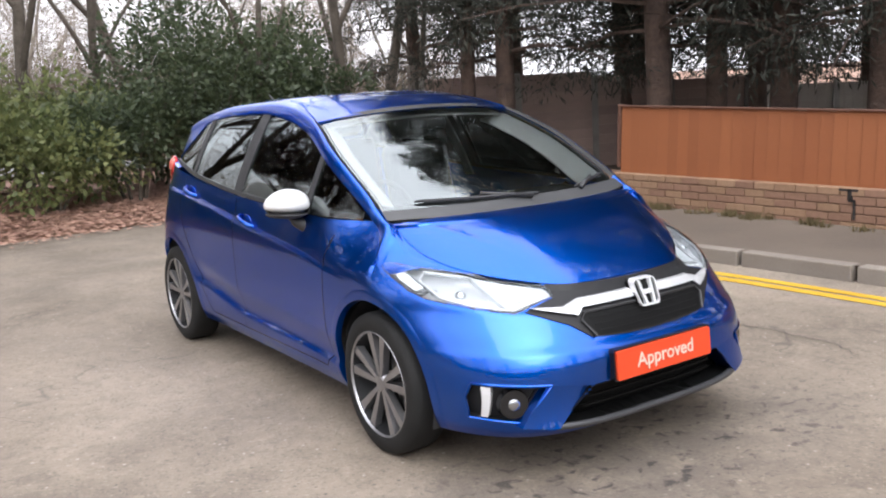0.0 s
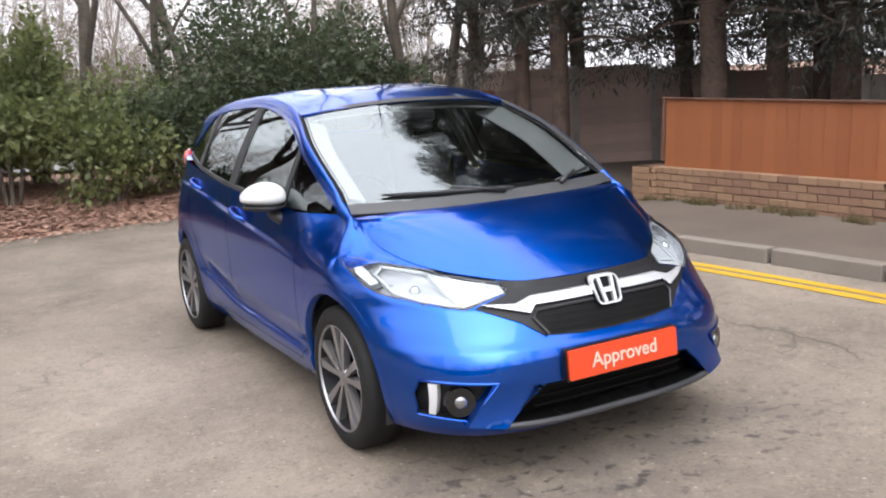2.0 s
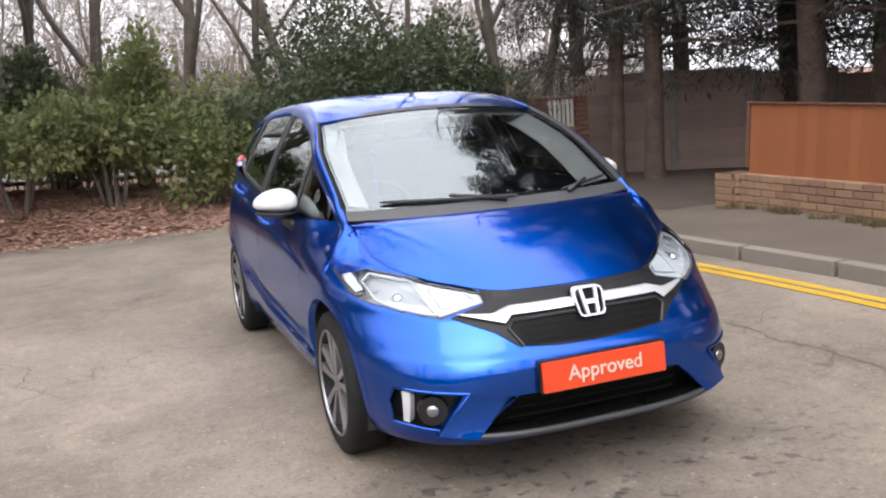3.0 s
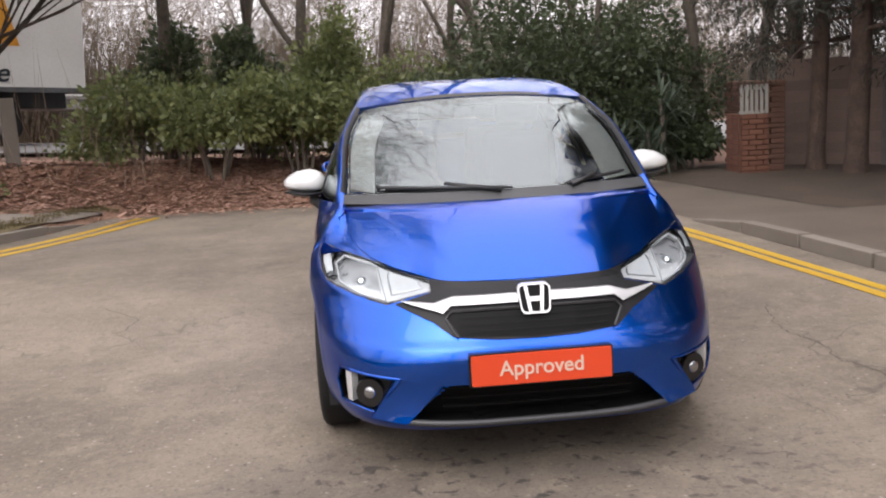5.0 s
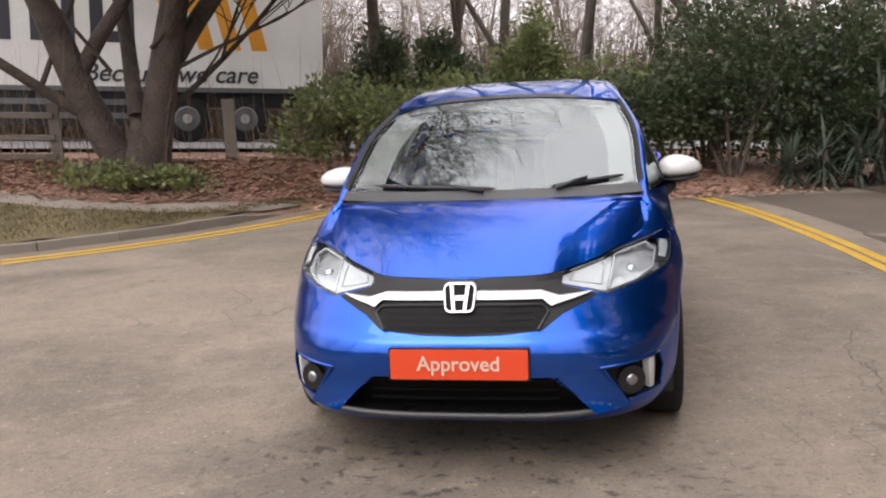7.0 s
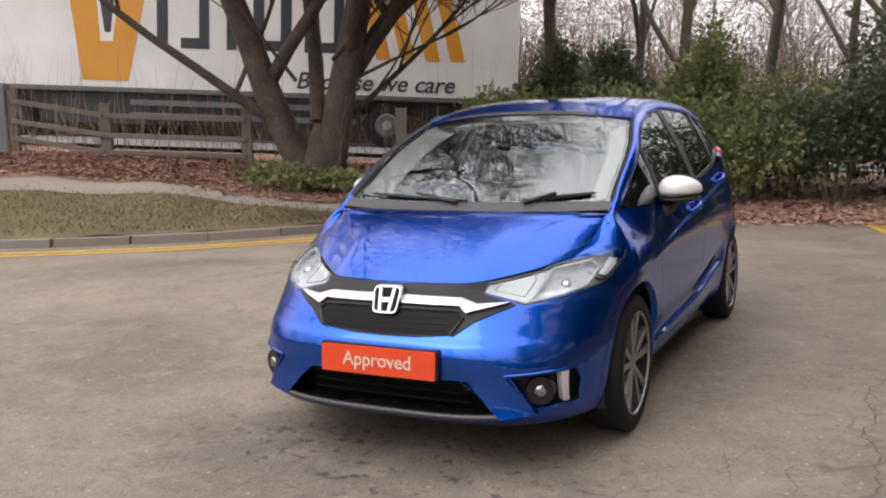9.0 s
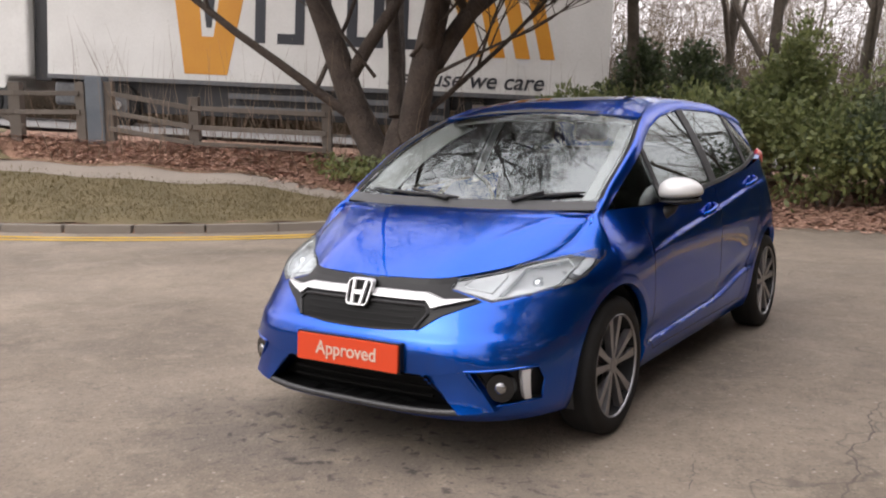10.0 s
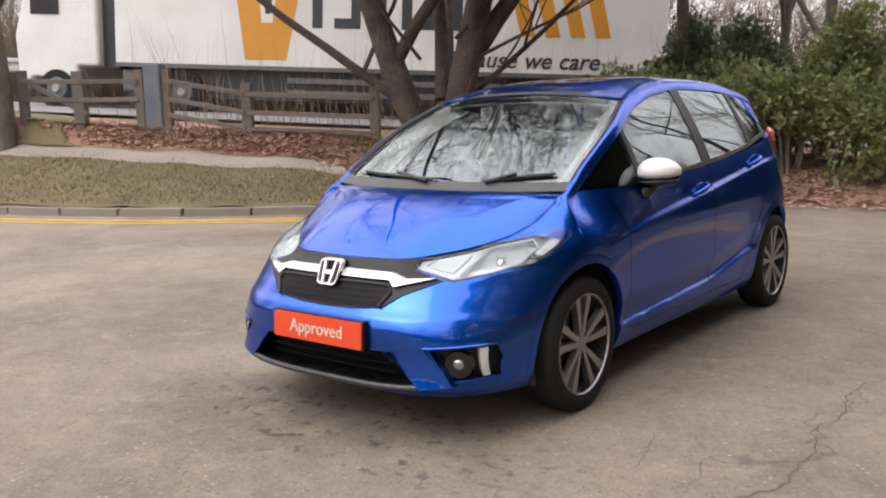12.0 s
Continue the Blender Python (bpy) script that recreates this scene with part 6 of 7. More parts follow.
for k, (x, y, rx, ry, rz, kind) in enumerate(SHRUBS):
    if kind == "y":
        shrub("laurel_bush", "yellowish green laurel bush on the leaf bank", (x, y), (rx, ry, rz), 4300, 0.100, LAUREL_LEAF, 100 + k, 6, group="hedge bushes")
    else:
        shrub("evergreen_bush", "dense dark evergreen holly bush behind the tarmac", (x, y), (rx, ry, rz), 5200, 0.090, HOLLY_LEAF, 100 + k, 6, group="hedge bushes")

# dense brush and far stems beyond the main road
def brush(n, d0, d1, q0, q1, h0, h1, w0, w1, lean, seed, ground, mat=None):
    rnd = random.Random(seed)
    vs, fs = [], []
    for _ in range(n):
        p = at_road(rnd.uniform(d0, d1), q0 + (q1 - q0) * rnd.random() ** 1.3)
        z = ground(p.x, p.y) - 0.1
        h, w = rnd.uniform(h0, h1), rnd.uniform(w0, w1)
        a, t = rnd.uniform(0, 6.28), rnd.uniform(0, lean)
        top = Vector((p.x + math.cos(a) * t * h, p.y + math.sin(a) * t * h, z + h))
        mid = Vector((p.x, p.y, z)).lerp(top, 0.5) + Vector((rnd.uniform(-1, 1), rnd.uniform(-1, 1), 0)) * 0.07 * h
        i = len(vs)
        for c, k in ((Vector((p.x, p.y, z)), 1.0), (mid, 0.7), (top, 0.15)):
            vs.append((c.x - DX * w * k, c.y - DY * w * k, c.z))
            vs.append((c.x + DX * w * k, c.y + DY * w * k, c.z))
        fs += [(i, i + 1, i + 3, i + 2), (i + 2, i + 3, i + 5, i + 4)]
    me = bpy.data.meshes.new("brush")
    me.from_pydata(vs, [], fs)
    me.materials.append(mat or TWIG)
    return me


tagged(new("undergrowth", brush(34000, -44, 45, 19.6, 28.5, 0.6, 3.9, 0.006, 0.022, 1.05, 1, road_z, UNDER)), "tangled brown winter undergrowth beyond the road", "undergrowth", kind="stuff")
tagged(new("far_wood", brush(3000, -70, 80, 30, 66, 3.0, 10.0, 0.012, 0.045, 0.32, 2, road_z)), "dense leafless woodland in the distance", "woodland", kind="stuff")


def twig_haze(n, d0, d1, q0, q1, top, seed):
    """Fine twigs of many crowns, thicker in clumps and thinning upwards."""
    rnd = random.Random(seed)
    vs, fs = [], []
    while len(fs) < n:
        d, q = rnd.uniform(d0, d1), rnd.uniform(q0, q1)
        h = top * rnd.random() ** 1.4
        p = at_road(d, q)
        if noise.noise((d * 0.33, q * 0.33, h * 0.30)) < rnd.uniform(-0.35, 0.30):
            continue
        c = Vector((p.x, p.y, road_z(p.x, p.y) + h))
        a, up = rnd.uniform(0, 6.28), rnd.uniform(-0.25, 1.3)
        t = Vector((math.cos(a), math.sin(a), up)).normalized() * rnd.uniform(0.25, 0.9)
        w = rnd.uniform(0.004, 0.012)
        side = t.cross(Vector((NX, NY, 0.1))).normalized() * w
        i = len(vs)
        vs += [tuple(c - t - side), tuple(c - t + side), tuple(c + t)]
        fs.append((i, i + 1, i + 2))
    me = bpy.data.meshes.new("twig_haze")
    me.from_pydata(vs, [], fs)
    me.materials.append(HAZE_TWIG)
    return me


tagged(new("wood_twigs", twig_haze(150000, -50, 55, 20, 42, 10.5, 6)), "fine bare twigs of the winter wood beyond the road", "twigs", kind="stuff")
tagged(new("bank_brush", brush(520, -12, 8, 8.6, 10.1, 0.5, 2.1, 0.003, 0.007, 0.45, 3, land, SHOOT)), "thin leafless shoots growing on the bank", "undergrowth", kind="stuff")

# fallen leaves on the bank and along the edge of the tarmac
def leaf_litter(n, seed):
    rnd = random.Random(seed)
    rim_pts = curve_pts(KERB_TAIL, 0.5)
    vs, fs = [], []
    made = 0
    while made < n:
        x, y = rnd.uniform(-13.5, 3.2), rnd.uniform(1.5, 10.2)
        s = outside(x, y)
        left = x < -3.8
        if s < (0.3 if left else -0.6) or across(x, y) > 9.4:
            continue
        if left:
            u = min(range(len(rim_pts)), key=lambda i: (rim_pts[i][0].x - x) ** 2 + (rim_pts[i][0].y - y) ** 2) / (len(rim_pts) - 1)
            if s < path_w(u) + rnd.uniform(0.0, 0.25) or (u < 0.44 and s < path_w(u) + 0.8 and rnd.random() < 0.9):
                continue
        if s < 0.1 and rnd.random() < 0.75 + 0.4 * -s:
            continue
        z = (land(x, y) if s > 0.02 else 0.0) + rnd.uniform(0.015, 0.05)
        a, L = rnd.uniform(0, 6.28), rnd.uniform(0.022, 0.055)
        t = Vector((math.cos(a), math.sin(a), rnd.uniform(-0.2, 0.25))) * L
        w = Vector((-math.sin(a), math.cos(a), rnd.uniform(-0.22, 0.22))) * L * 0.5
        c = Vector((x, y, z))
        i = len(vs)
        vs += [tuple(c - t), tuple(c + w), tuple(c + t), tuple(c - w)]
        fs.append((i, i + 1, i + 2, i + 3))
        made += 1
    me = bpy.data.meshes.new("leaf_litter")
    me.from_pydata(vs, [], fs)
    me.materials.append(BROWN_LEAF)
    return me


tagged(new("leaf_litter", leaf_litter(40000, 8)), "fallen brown leaves lying on the bank", "leaf litter", kind="stuff")

# short turf on the verge
def turf(n, seed):
    rnd = random.Random(seed)
    pts = curve_pts(KERB_TAIL, 0.3)
    vs, fs = [], []
    for _ in range(n):
        i = rnd.randrange(int(len(pts) * 0.15), len(pts))
        u = i / (len(pts) - 1)
        p, nn = pts[i]
        w = grass_w(u)
        q = p + nn * rnd.uniform(0.13, max(0.14, w)) + Vector((rnd.uniform(-0.2, 0.2), rnd.uniform(-0.2, 0.2), 0))
        if outside(q.x, q.y) < 0.13:
            continue
        z = land(q.x, q.y) + 0.015
        h, a = rnd.uniform(0.02, 0.06), rnd.uniform(0, 6.28)
        d = Vector((math.cos(a), math.sin(a), 0)) * 0.006
        tip = Vector((rnd.uniform(-0.03, 0.03), rnd.uniform(-0.03, 0.03), h))
        k = len(vs)
        vs += [(q.x - d.x, q.y - d.y, z), (q.x + d.x, q.y + d.y, z), (q.x + tip.x, q.y + tip.y, z + tip.z)]
        fs.append((k, k + 1, k + 2))
    me = bpy.data.meshes.new("turf")
    me.from_pydata(vs, [], fs)
    me.materials.append(TURF_BLADE)
    return me


tagged(new("turf", turf(26000, 12)), "short worn winter grass on the verge", "grass", kind="stuff")

# sword-leaved plants by the gate pier
def yucca(x, y, h, n, seed):
    rnd = random.Random(seed)
    z0 = land(x, y) if outside(x, y) > 0 else 0.0
    t = thing("yucca_plant", "yucca with stiff grey-green sword leaves at the bank's foot", "yucca", "yuccas by the gate", at=(x, y, z0))
    st = bmesh.new()
    tube(st, [(0, 0, -0.05), (0.02, 0, h * 0.5), (0.0, 0.02, h * 0.75)], [0.06, 0.05, 0.04], 8)
    part("trunk", st, BARK, t, smooth=True)
    bm = bmesh.new()
    for k in range(n):
        a = rnd.uniform(0, 6.28)
        el = rnd.uniform(-0.9, 1.3)
        base = Vector((0, 0, h * rnd.uniform(0.15, 0.8)))
        L = rnd.uniform(0.35, 0.65)
        d = Vector((math.cos(a) * math.cos(el), math.sin(a) * math.cos(el), math.sin(el)))
        s = Vector((-math.sin(a), math.cos(a), 0)) * 0.022
        m = base + d * L * 0.5
        tip = base + d * L + Vector((0, 0, -0.12 * L))
        v = [bm.verts.new(q) for q in (base - s * 0.5, base + s * 0.5, m + s, m - s, tip)]
        bm.faces.new((v[0], v[1], v[2], v[3]))
        bm.faces.new((v[3], v[2], v[4]))
    part("foliage", bm, YUCCA_LEAF, t)
    return t


for k, (x, y, h) in enumerate(((3.1, 8.0, 0.7), (3.55, 8.15, 0.9), (3.9, 8.5, 1.5), (2.7, 8.2, 0.6), (4.2, 8.9, 1.4))):
    yucca(x, y, h, 90, 60 + k)
for k, (x, y, r) in enumerate(((-5.6, 6.5, 0.55), (-6.8, 6.1, 0.62), (-6.2, 6.25, 0.4))):
    shrub("ivy_clump", "low green ivy clump at the foot of the bank tree", (x, y), (r * 1.3, r, r * 0.38), 700, 0.09, LAUREL_LEAF, 300 + k, 4)

hedge_proto = None
for k in range(22):
    a = radians(186 + 168 * k / 21)
    r = 13.5 + rim.uniform(-0.6, 0.6)
    x, y = r * math.cos(a) * 1.15, -2 + r * math.sin(a)
    if hedge_proto is None:
        hedge_proto = shrub("boundary_hedge", "dark evergreen hedge closing the car park", (x, y), (1.6, 1.3, 1.25), 2600, 0.20, HOLLY_LEAF, 500, 7, group="boundary hedge")
        hedge_proto.location.z = 0
    else:
        copy_thing(hedge_proto, pose(x, y, 0.0, 0, 0, 47 * k))


# weeds along the foot of the garden wall and tufts behind the kerb
def weeds(n, seed):
    rnd = random.Random(seed)
    vs, fs = [], []
    spots = [(rnd.uniform(4.44, 4.56), rnd.uniform(-2.8, 3.3)) for _ in range(46)]
    for _ in range(n):
        cx, cy = rnd.choice(spots)
        x, y = cx + rnd.gauss(0, 0.035), cy + rnd.gauss(0, 0.05)
        if x > 4.585:
            continue
        z = footway_z(x, y)
        h, a = rnd.uniform(0.02, 0.09), rnd.uniform(0, 6.28)
        d = Vector((math.cos(a), math.sin(a), 0)) * 0.005
        k = len(vs)
        vs += [(x - d.x, y - d.y, z), (x + d.x, y + d.y, z), (x + rnd.uniform(-0.04, 0.03), y + rnd.uniform(-0.04, 0.04), z + h)]
        fs.append((k, k + 1, k + 2))
    me = bpy.data.meshes.new("wall_weeds")
    me.from_pydata(vs, [], fs)
    me.materials.append(TURF_BLADE)
    return me


tagged(new("wall_weeds", weeds(2600, 44)), "small weeds growing at the foot of the brick wall", "weeds", kind="stuff")

# ---- crash barrier beside the main road ----
def rail_top(d):
    return 1.87 + 0.067 * (d + 0.42)


def along_mesh(prof, d0, d1, zf, n=40):
    """A bar of the section prof (q, z) carried along the road."""
    bm = bmesh.new()
    rows = [[bm.verts.new(at_road(d0 + (d1 - d0) * i / n, q, zf(d0 + (d1 - d0) * i / n) + z)) for q, z in prof] for i in range(n + 1)]
    m = len(prof)
    for a, b in zip(rows, rows[1:]):
        for k in range(m):
            bm.faces.new((a[k], b[k], b[(k + 1) % m], a[(k + 1) % m]))
    bm.faces.new(rows[0])
    bm.faces.new(rows[-1][::-1])
    bmesh.ops.recalc_face_normals(bm, faces=bm.faces[:])
    return bm


barrier = thing("crash_barrier", "weathered steel crash barrier along the main road", "crash barrier")
BARRIER_Q = 18.75
WAVE = [(0.02, 0.0), (-0.05, -0.04), (-0.05, -0.11), (0.01, -0.16), (0.01, -0.22), (-0.05, -0.27), (-0.05, -0.35), (0.02, -0.40), (0.04, -0.40), (-0.02, -0.34), (-0.02, -0.27), (0.04, -0.22), (0.04, -0.16), (-0.02, -0.11), (-0.02, -0.04), (0.04, 0.0)]
part("rail", along_mesh([(BARRIER_Q + q, z) for q, z in WAVE], -24, 38, rail_top, 60), GALV, barrier)
for k in range(-7, 12):
    d = 3.2 * k + 1.4
    p = at_road(d, BARRIER_Q + 0.14)
    o = part("barrier_post", boxed(-0.06, 0.06, -0.07, 0.07, road_z(p.x, p.y) - 0.2, rail_top(d) - 0.03), FENCE_GREY, barrier)
    o.matrix_basis = pose(p.x, p.y, 0, 0, 0, 28.7)

# ---- timber post and rail fence on the bank ----
bank_fence = thing("post_and_rail_fence", "old grey timber post and rail fence on the bank", "fence")
POSTS = [(-12.7, 3.42, 1.30, 2.12, 0.07), (-11.78, 3.92, 0.75, 2.08, 0.10), (-10.83, 4.45, 1.0, 2.06, 0.075), (-10.42, 4.68, 1.0, 2.06, 0.075), (-9.19, 5.34, 1.0, 1.80, 0.085), (-7.3, 6.35, 0.9, 1.68, 0.075), (-5.22, 7.50, 0.8, 1.62, 0.085)]
for x, y, z0, z1, r in POSTS:
    o = part("post", boxed(-r, r, -r * 0.8, r * 0.8, z0 - 0.4, z1, 0.008), FENCE_GREY, bank_fence)
    o.matrix_basis = pose(x, y, 0, 0, 0, 28.7)
for (a, b) in zip(POSTS, POSTS[1:]):
    if a[0] in (-10.83, -7.3):
        continue
    for lo in (0.12, 0.42, 0.68):
        za, zb = a[3] - lo - 0.06, b[3] - lo - 0.06
        if a[0] < -10.9 and lo > 0.6:
            continue
        L = math.hypot(b[0] - a[0], b[1] - a[1])
        bm = boxed(0, L, -0.022, 0.022, -0.038, 0.038, 0.006)
        o = part("rail", bm, FENCE_GREY, bank_fence)
        o.matrix_basis = Matrix.Translation((a[0] + 0.035, a[1] - 0.062, za)) @ Euler((0, -math.atan2(zb - za, L), math.atan2(b[1] - a[1], b[0] - a[0]))).to_matrix().to_4x4()
# leaning brace at the stile
for y0 in (0.0,):
    o = part("brace", boxed(0, 1.25, -0.02, 0.02, -0.04, 0.04, 0.005), FENCE_GREY, bank_fence)
    o.matrix_basis = Matrix.Translation((-12.6, 3.40, 1.95)) @ Euler((0, radians(28), radians(29))).to_matrix().to_4x4()
cab_box = thing("utility_cabinet", "faded blue-grey metal cabinet between two fence posts", "cabinet", at=(-10.62, 4.60, land(-10.62, 4.60)))
part("body", boxed(-0.15, 0.15, -0.12, 0.12, -0.1, 1.05, 0.015), BIN_BLUE, cab_box)
part("door", boxed(-0.13, 0.13, -0.128, -0.118, 0.06, 0.99, 0.004), BIN_BLUE, cab_box)
cab_box.rotation_euler = (0, 0, radians(28.7))

# ---- brick wall with an orange board fence ----
WX, WY1, WY0, WALL_H = 4.62, 3.10, -3.0, 0.335
garden_wall = tagged(obj("garden_wall", boxed(WX + 0.012, WX + 0.203, WY0, WY1 - 0.012, 0.0, 0.112 + WALL_H - 0.012), MORTAR), "low red brick garden wall under a board fence", "wall", kind="structure")
brick_me = {}


def brick(parent, x, y, z, lx, ly, mat, rot=0.0, h=0.065):
    key = (round(lx, 3), round(ly, 3), mat.name)
    if key not in brick_me:
        bm = boxed(-lx / 2, lx / 2, -ly / 2, ly / 2, -h / 2, h / 2)
        bmesh.ops.bevel(bm, geom=bm.edges[:], offset=0.004, segments=1, affect="EDGES")
        me = bpy.data.meshes.new("brick")
        bm.to_mesh(me)
        bm.free()
        me.materials.append(mat)
        brick_me[key] = me
    o = new("brick", brick_me[key])
    o.parent = parent
    o.matrix_basis = pose(x, y, z, 0, 0, rot)
    return o


rb = random.Random(3)
BASE = 0.115
for c in range(5):
    z = BASE + 0.0325 + c * 0.075 - 0.04
    y = WY1 - (0.0 if c % 2 else 0.1125)
    while y > WY0 + 0.2:
        mat = BUFF_BRICK if (c < 2 and rb.random() < 0.5) or rb.random() < (0.6 if c == 4 else 0.2) or y > WY1 - 0.5 else BRICK
        brick(garden_wall, WX + 0.05 + rb.uniform(-0.004, 0.002), y - 0.1075, z, 0.10, 0.215, mat)
        y -= 0.225
    # end face
    for x in (WX + 0.05, WX + 0.16):
        brick(garden_wall, x, WY1 - 0.05 + 0.012, z, 0.10, 0.10, BUFF_BRICK) if c % 2 == 0 else None
# end pier
crack = bmesh.new()
for y0, y1, z0, z1 in ((0.145, 0.168, 0.17, 0.335), (0.145, 0.212, 0.322, 0.345), (0.180, 0.218, 0.335, 0.425), (0.12, 0.30, 0.414, 0.434)):
    box(crack, WX - 0.006, WX + 0.02, y0, y1, z0, z1)
part("wall_crack", crack, CRACK_DARK, garden_wall, "dark stepped crack through the brickwork")
pier_end = tagged(obj("wall_pier", boxed(WX - 0.075, WX + 0.27, WY1 + 0.03, WY1 + 0.30, 0.0, 0.44), MORTAR), "pale brick end pier of the garden wall", "pier", kind="structure")
for c in range(5):
    z = BASE + 0.0325 + c * 0.075 - 0.04
    o = 0.0 if c % 2 else 0.06
    brick(pier_end, WX - 0.03, WY1 + 0.165, z, 0.11, 0.29 if c % 2 else 0.27, BUFF_BRICK)
    for x in (WX + 0.07, WX + 0.2):
        brick(pier_end, x, WY1 + 0.26, z, 0.13, 0.10, BUFF_BRICK)
    brick(pier_end, WX + 0.1, WY1 + 0.055, z, 0.3, 0.1, BUFF_BRICK)

board_fence = thing("board_fence", "orange-brown stained vertical board fence on the brick wall", "fence", at=(WX + 0.12, 0, 0.435))
board_fence.rotation_euler = (radians(1.5), radians(2.5), 0)
bme = None
y = WY1 - 0.02
while y > WY0:
    bm = boxed(-0.011, 0.011, -0.072, 0.072, -0.10, 0.645, 0.003) if bme is None else None
    if bme is None:
        o = part("board", bm, FENCE_ORANGE, board_fence)
        bme = o.data
    else:
        o = new("board", bme)
        o.parent = board_fence
    o.matrix_basis = pose(rb.uniform(-0.003, 0.003), y - 0.07, rb.uniform(-0.004, 0.004), 0, 0, 3.5)
    y -= 0.138
part("capping", boxed(-0.035, 0.03, WY0, WY1 + 0.03, 0.646, 0.664, 0.004), CAP_DARK, board_fence, "dark weathered capping rail")
part("end_post", boxed(-0.03, 0.05, WY1 - 0.005, WY1 + 0.028, -0.02, 0.668, 0.004), CAP_DARK, board_fence)
part("bottom_rail", boxed(0.02, 0.06, WY0, WY1, 0.08, 0.16, 0.005), FENCE_ORANGE, board_fence)

# ---- dark panel fence with concrete posts ----
dark_fence = thing("panel_fence", "dark creosoted panel fence between concrete posts", "fence")
F0, F1 = Vector((5.75, 8.75, 0)), Vector((12.6, 4.2, 0))
fd = (F1 - F0).normalized()
ang = math.degrees(math.atan2(fd.y, fd.x))
PANELS = [(0.0, 1.587, 0.0), (1.587, 1.267, -0.02), (2.854, 1.267, -0.12), (4.121, 1.267, -0.24)]   # start, length, drop
board_me = None
for s0, length, drop in PANELS + [(5.388, 0, -0.3)]:
    p = F0 + fd * s0
    o = part("concrete_post", boxed(-0.05, 0.05, -0.06, 0.06, -0.1, 1.64 + drop, 0.006), CONCRETE, dark_fence)
    o.matrix_basis = pose(p.x, p.y, 0, 2, 0, ang)
    for b in range(10 if length else 0):
        if board_me is None:
            o = part("fence_board", boxed(0, 1, -0.012, 0.012, 0, 0.172, 0.002), FENCE_DARK, dark_fence)
            board_me = o.data
        else:
            o = new("fence_board", board_me)
            o.parent = dark_fence
        o.matrix_basis = pose(p.x, p.y, 0, 2, 0, ang) @ pose(0.05, 0, drop + 0.02 + 0.158 * b, 5, 0, 0) @ Matrix.Diagonal((length - 0.1, 1, 1, 1))
o = thing("timber_gatepost", "tall weathered timber post beside the dark fence", "post", at=(5.55, 8.75, 0))
part("shaft", boxed(-0.055, 0.055, -0.055, 0.055, -0.1, 1.85, 0.01), FENCE_GREY, o)
pale = thing("pale_fence", "pale weathered board fence glimpsed between the conifer trunks", "fence")
pale.matrix_basis = Matrix.Translation(F0 + fd * 5.5) @ pose(0, 0, 0, 0, 0, ang)
for k in range(24):
    part("board", boxed(k * 0.152, k * 0.152 + 0.148, -0.01, 0.01, 0, 1.20 - 0.003 * k, 0.003), PALE_BOARD, pale)
for k in range(3):
    part("post", boxed(k * 1.36 - 0.05, k * 1.36 + 0.05, -0.08, -0.013, 0, 1.24, 0.005), WHITE_TIMBER, pale)

# ---- brick gate pier with white palings ----
PX, PY = 5.05, 7.85
gate_pier = tagged(obj("gate_pier", boxed(PX - 0.19, PX + 0.19, PY + 0.012, PY + 0.52, -0.05, 0.86), PIER_MORTAR), "red brick gate pier with white palings on top", "pier", kind="structure")
for c in range(12):
    z = 0.0 + 0.0325 + c * 0.075 - 0.03
    x = PX - 0.20 - (0.0 if c % 2 else 0.1125)
    while x < PX + 0.19:
        x0, x1 = max(x, PX - 0.20), min(x + 0.215, PX + 0.20)
        if x1 - x0 > 0.06:
            brick(gate_pier, (x0 + x1) / 2, PY, z, round(x1 - x0, 3), 0.10, PIER_BRICK)
        x += 0.225
    yy = PY + 0.05
    for k in range(2):
        brick(gate_pier, PX - 0.15, yy + 0.14 + 0.225 * k, z, 0.10, 0.215, PIER_BRICK)
        brick(gate_pier, PX + 0.15, yy + 0.14 + 0.225 * k, z, 0.10, 0.215, PIER_BRICK)
pal = thing("paling_panel", "short white timber palings fixed above the brick pier", "palings", at=(PX, PY - 0.01, 0.86))
for k in range(6):
    part("paling", boxed(-0.205 + k * 0.0735, -0.205 + k * 0.0735 + 0.046, -0.012, 0.012, 0.0, 0.42, 0.003), WHITE_TIMBER, pal)
for z in (0.0, 0.34):
    part("paling_rail", boxed(-0.21, 0.21, 0.012, 0.04, z, z + 0.045, 0.003), WHITE_TIMBER, pal)
side_wall = tagged(obj("gate_wall", boxed(PX + 0.24, PX + 0.49, PY + 0.05, PY + 1.6, -0.05, 1.33), MORTAR), "dark red brick wall behind the gate pier", "wall", kind="structure")
for c in range(18):
    z = 0.0325 + c * 0.075 - 0.03
    for k in range(8):
        y = PY + 0.10 + 0.1125 + 0.225 * k - (0.1125 if c % 2 else 0)
        if PY < y < PY + 1.5:
            brick(side_wall, PX + 0.24, y, z, 0.10, 0.215, DARK_BRICK)
    brick(side_wall, PX + 0.37, PY + 0.06, z, 0.215, 0.10, DARK_BRICK)

# ---- lorry on the main road ----
lorry = thing("lorry", "white articulated lorry with an amber and dark livery", "lorry")


def lorry_box(d0, d1, q0, q1, z0, z1, bev, name, mat, label=""):
    bm = boxed(d0, d1, q0, q1, z0, z1, bev)
    return part(name, bm, mat, lorry, label)


# built along +x = forwards (uphill), +y = away, then turned onto the road
trailer = lorry_box(0, 12.9, 0.0, 2.5, 1.12, 3.95, 0.03, "trailer", TRUCK_WHITE, "white box trailer with amber lettering shapes")
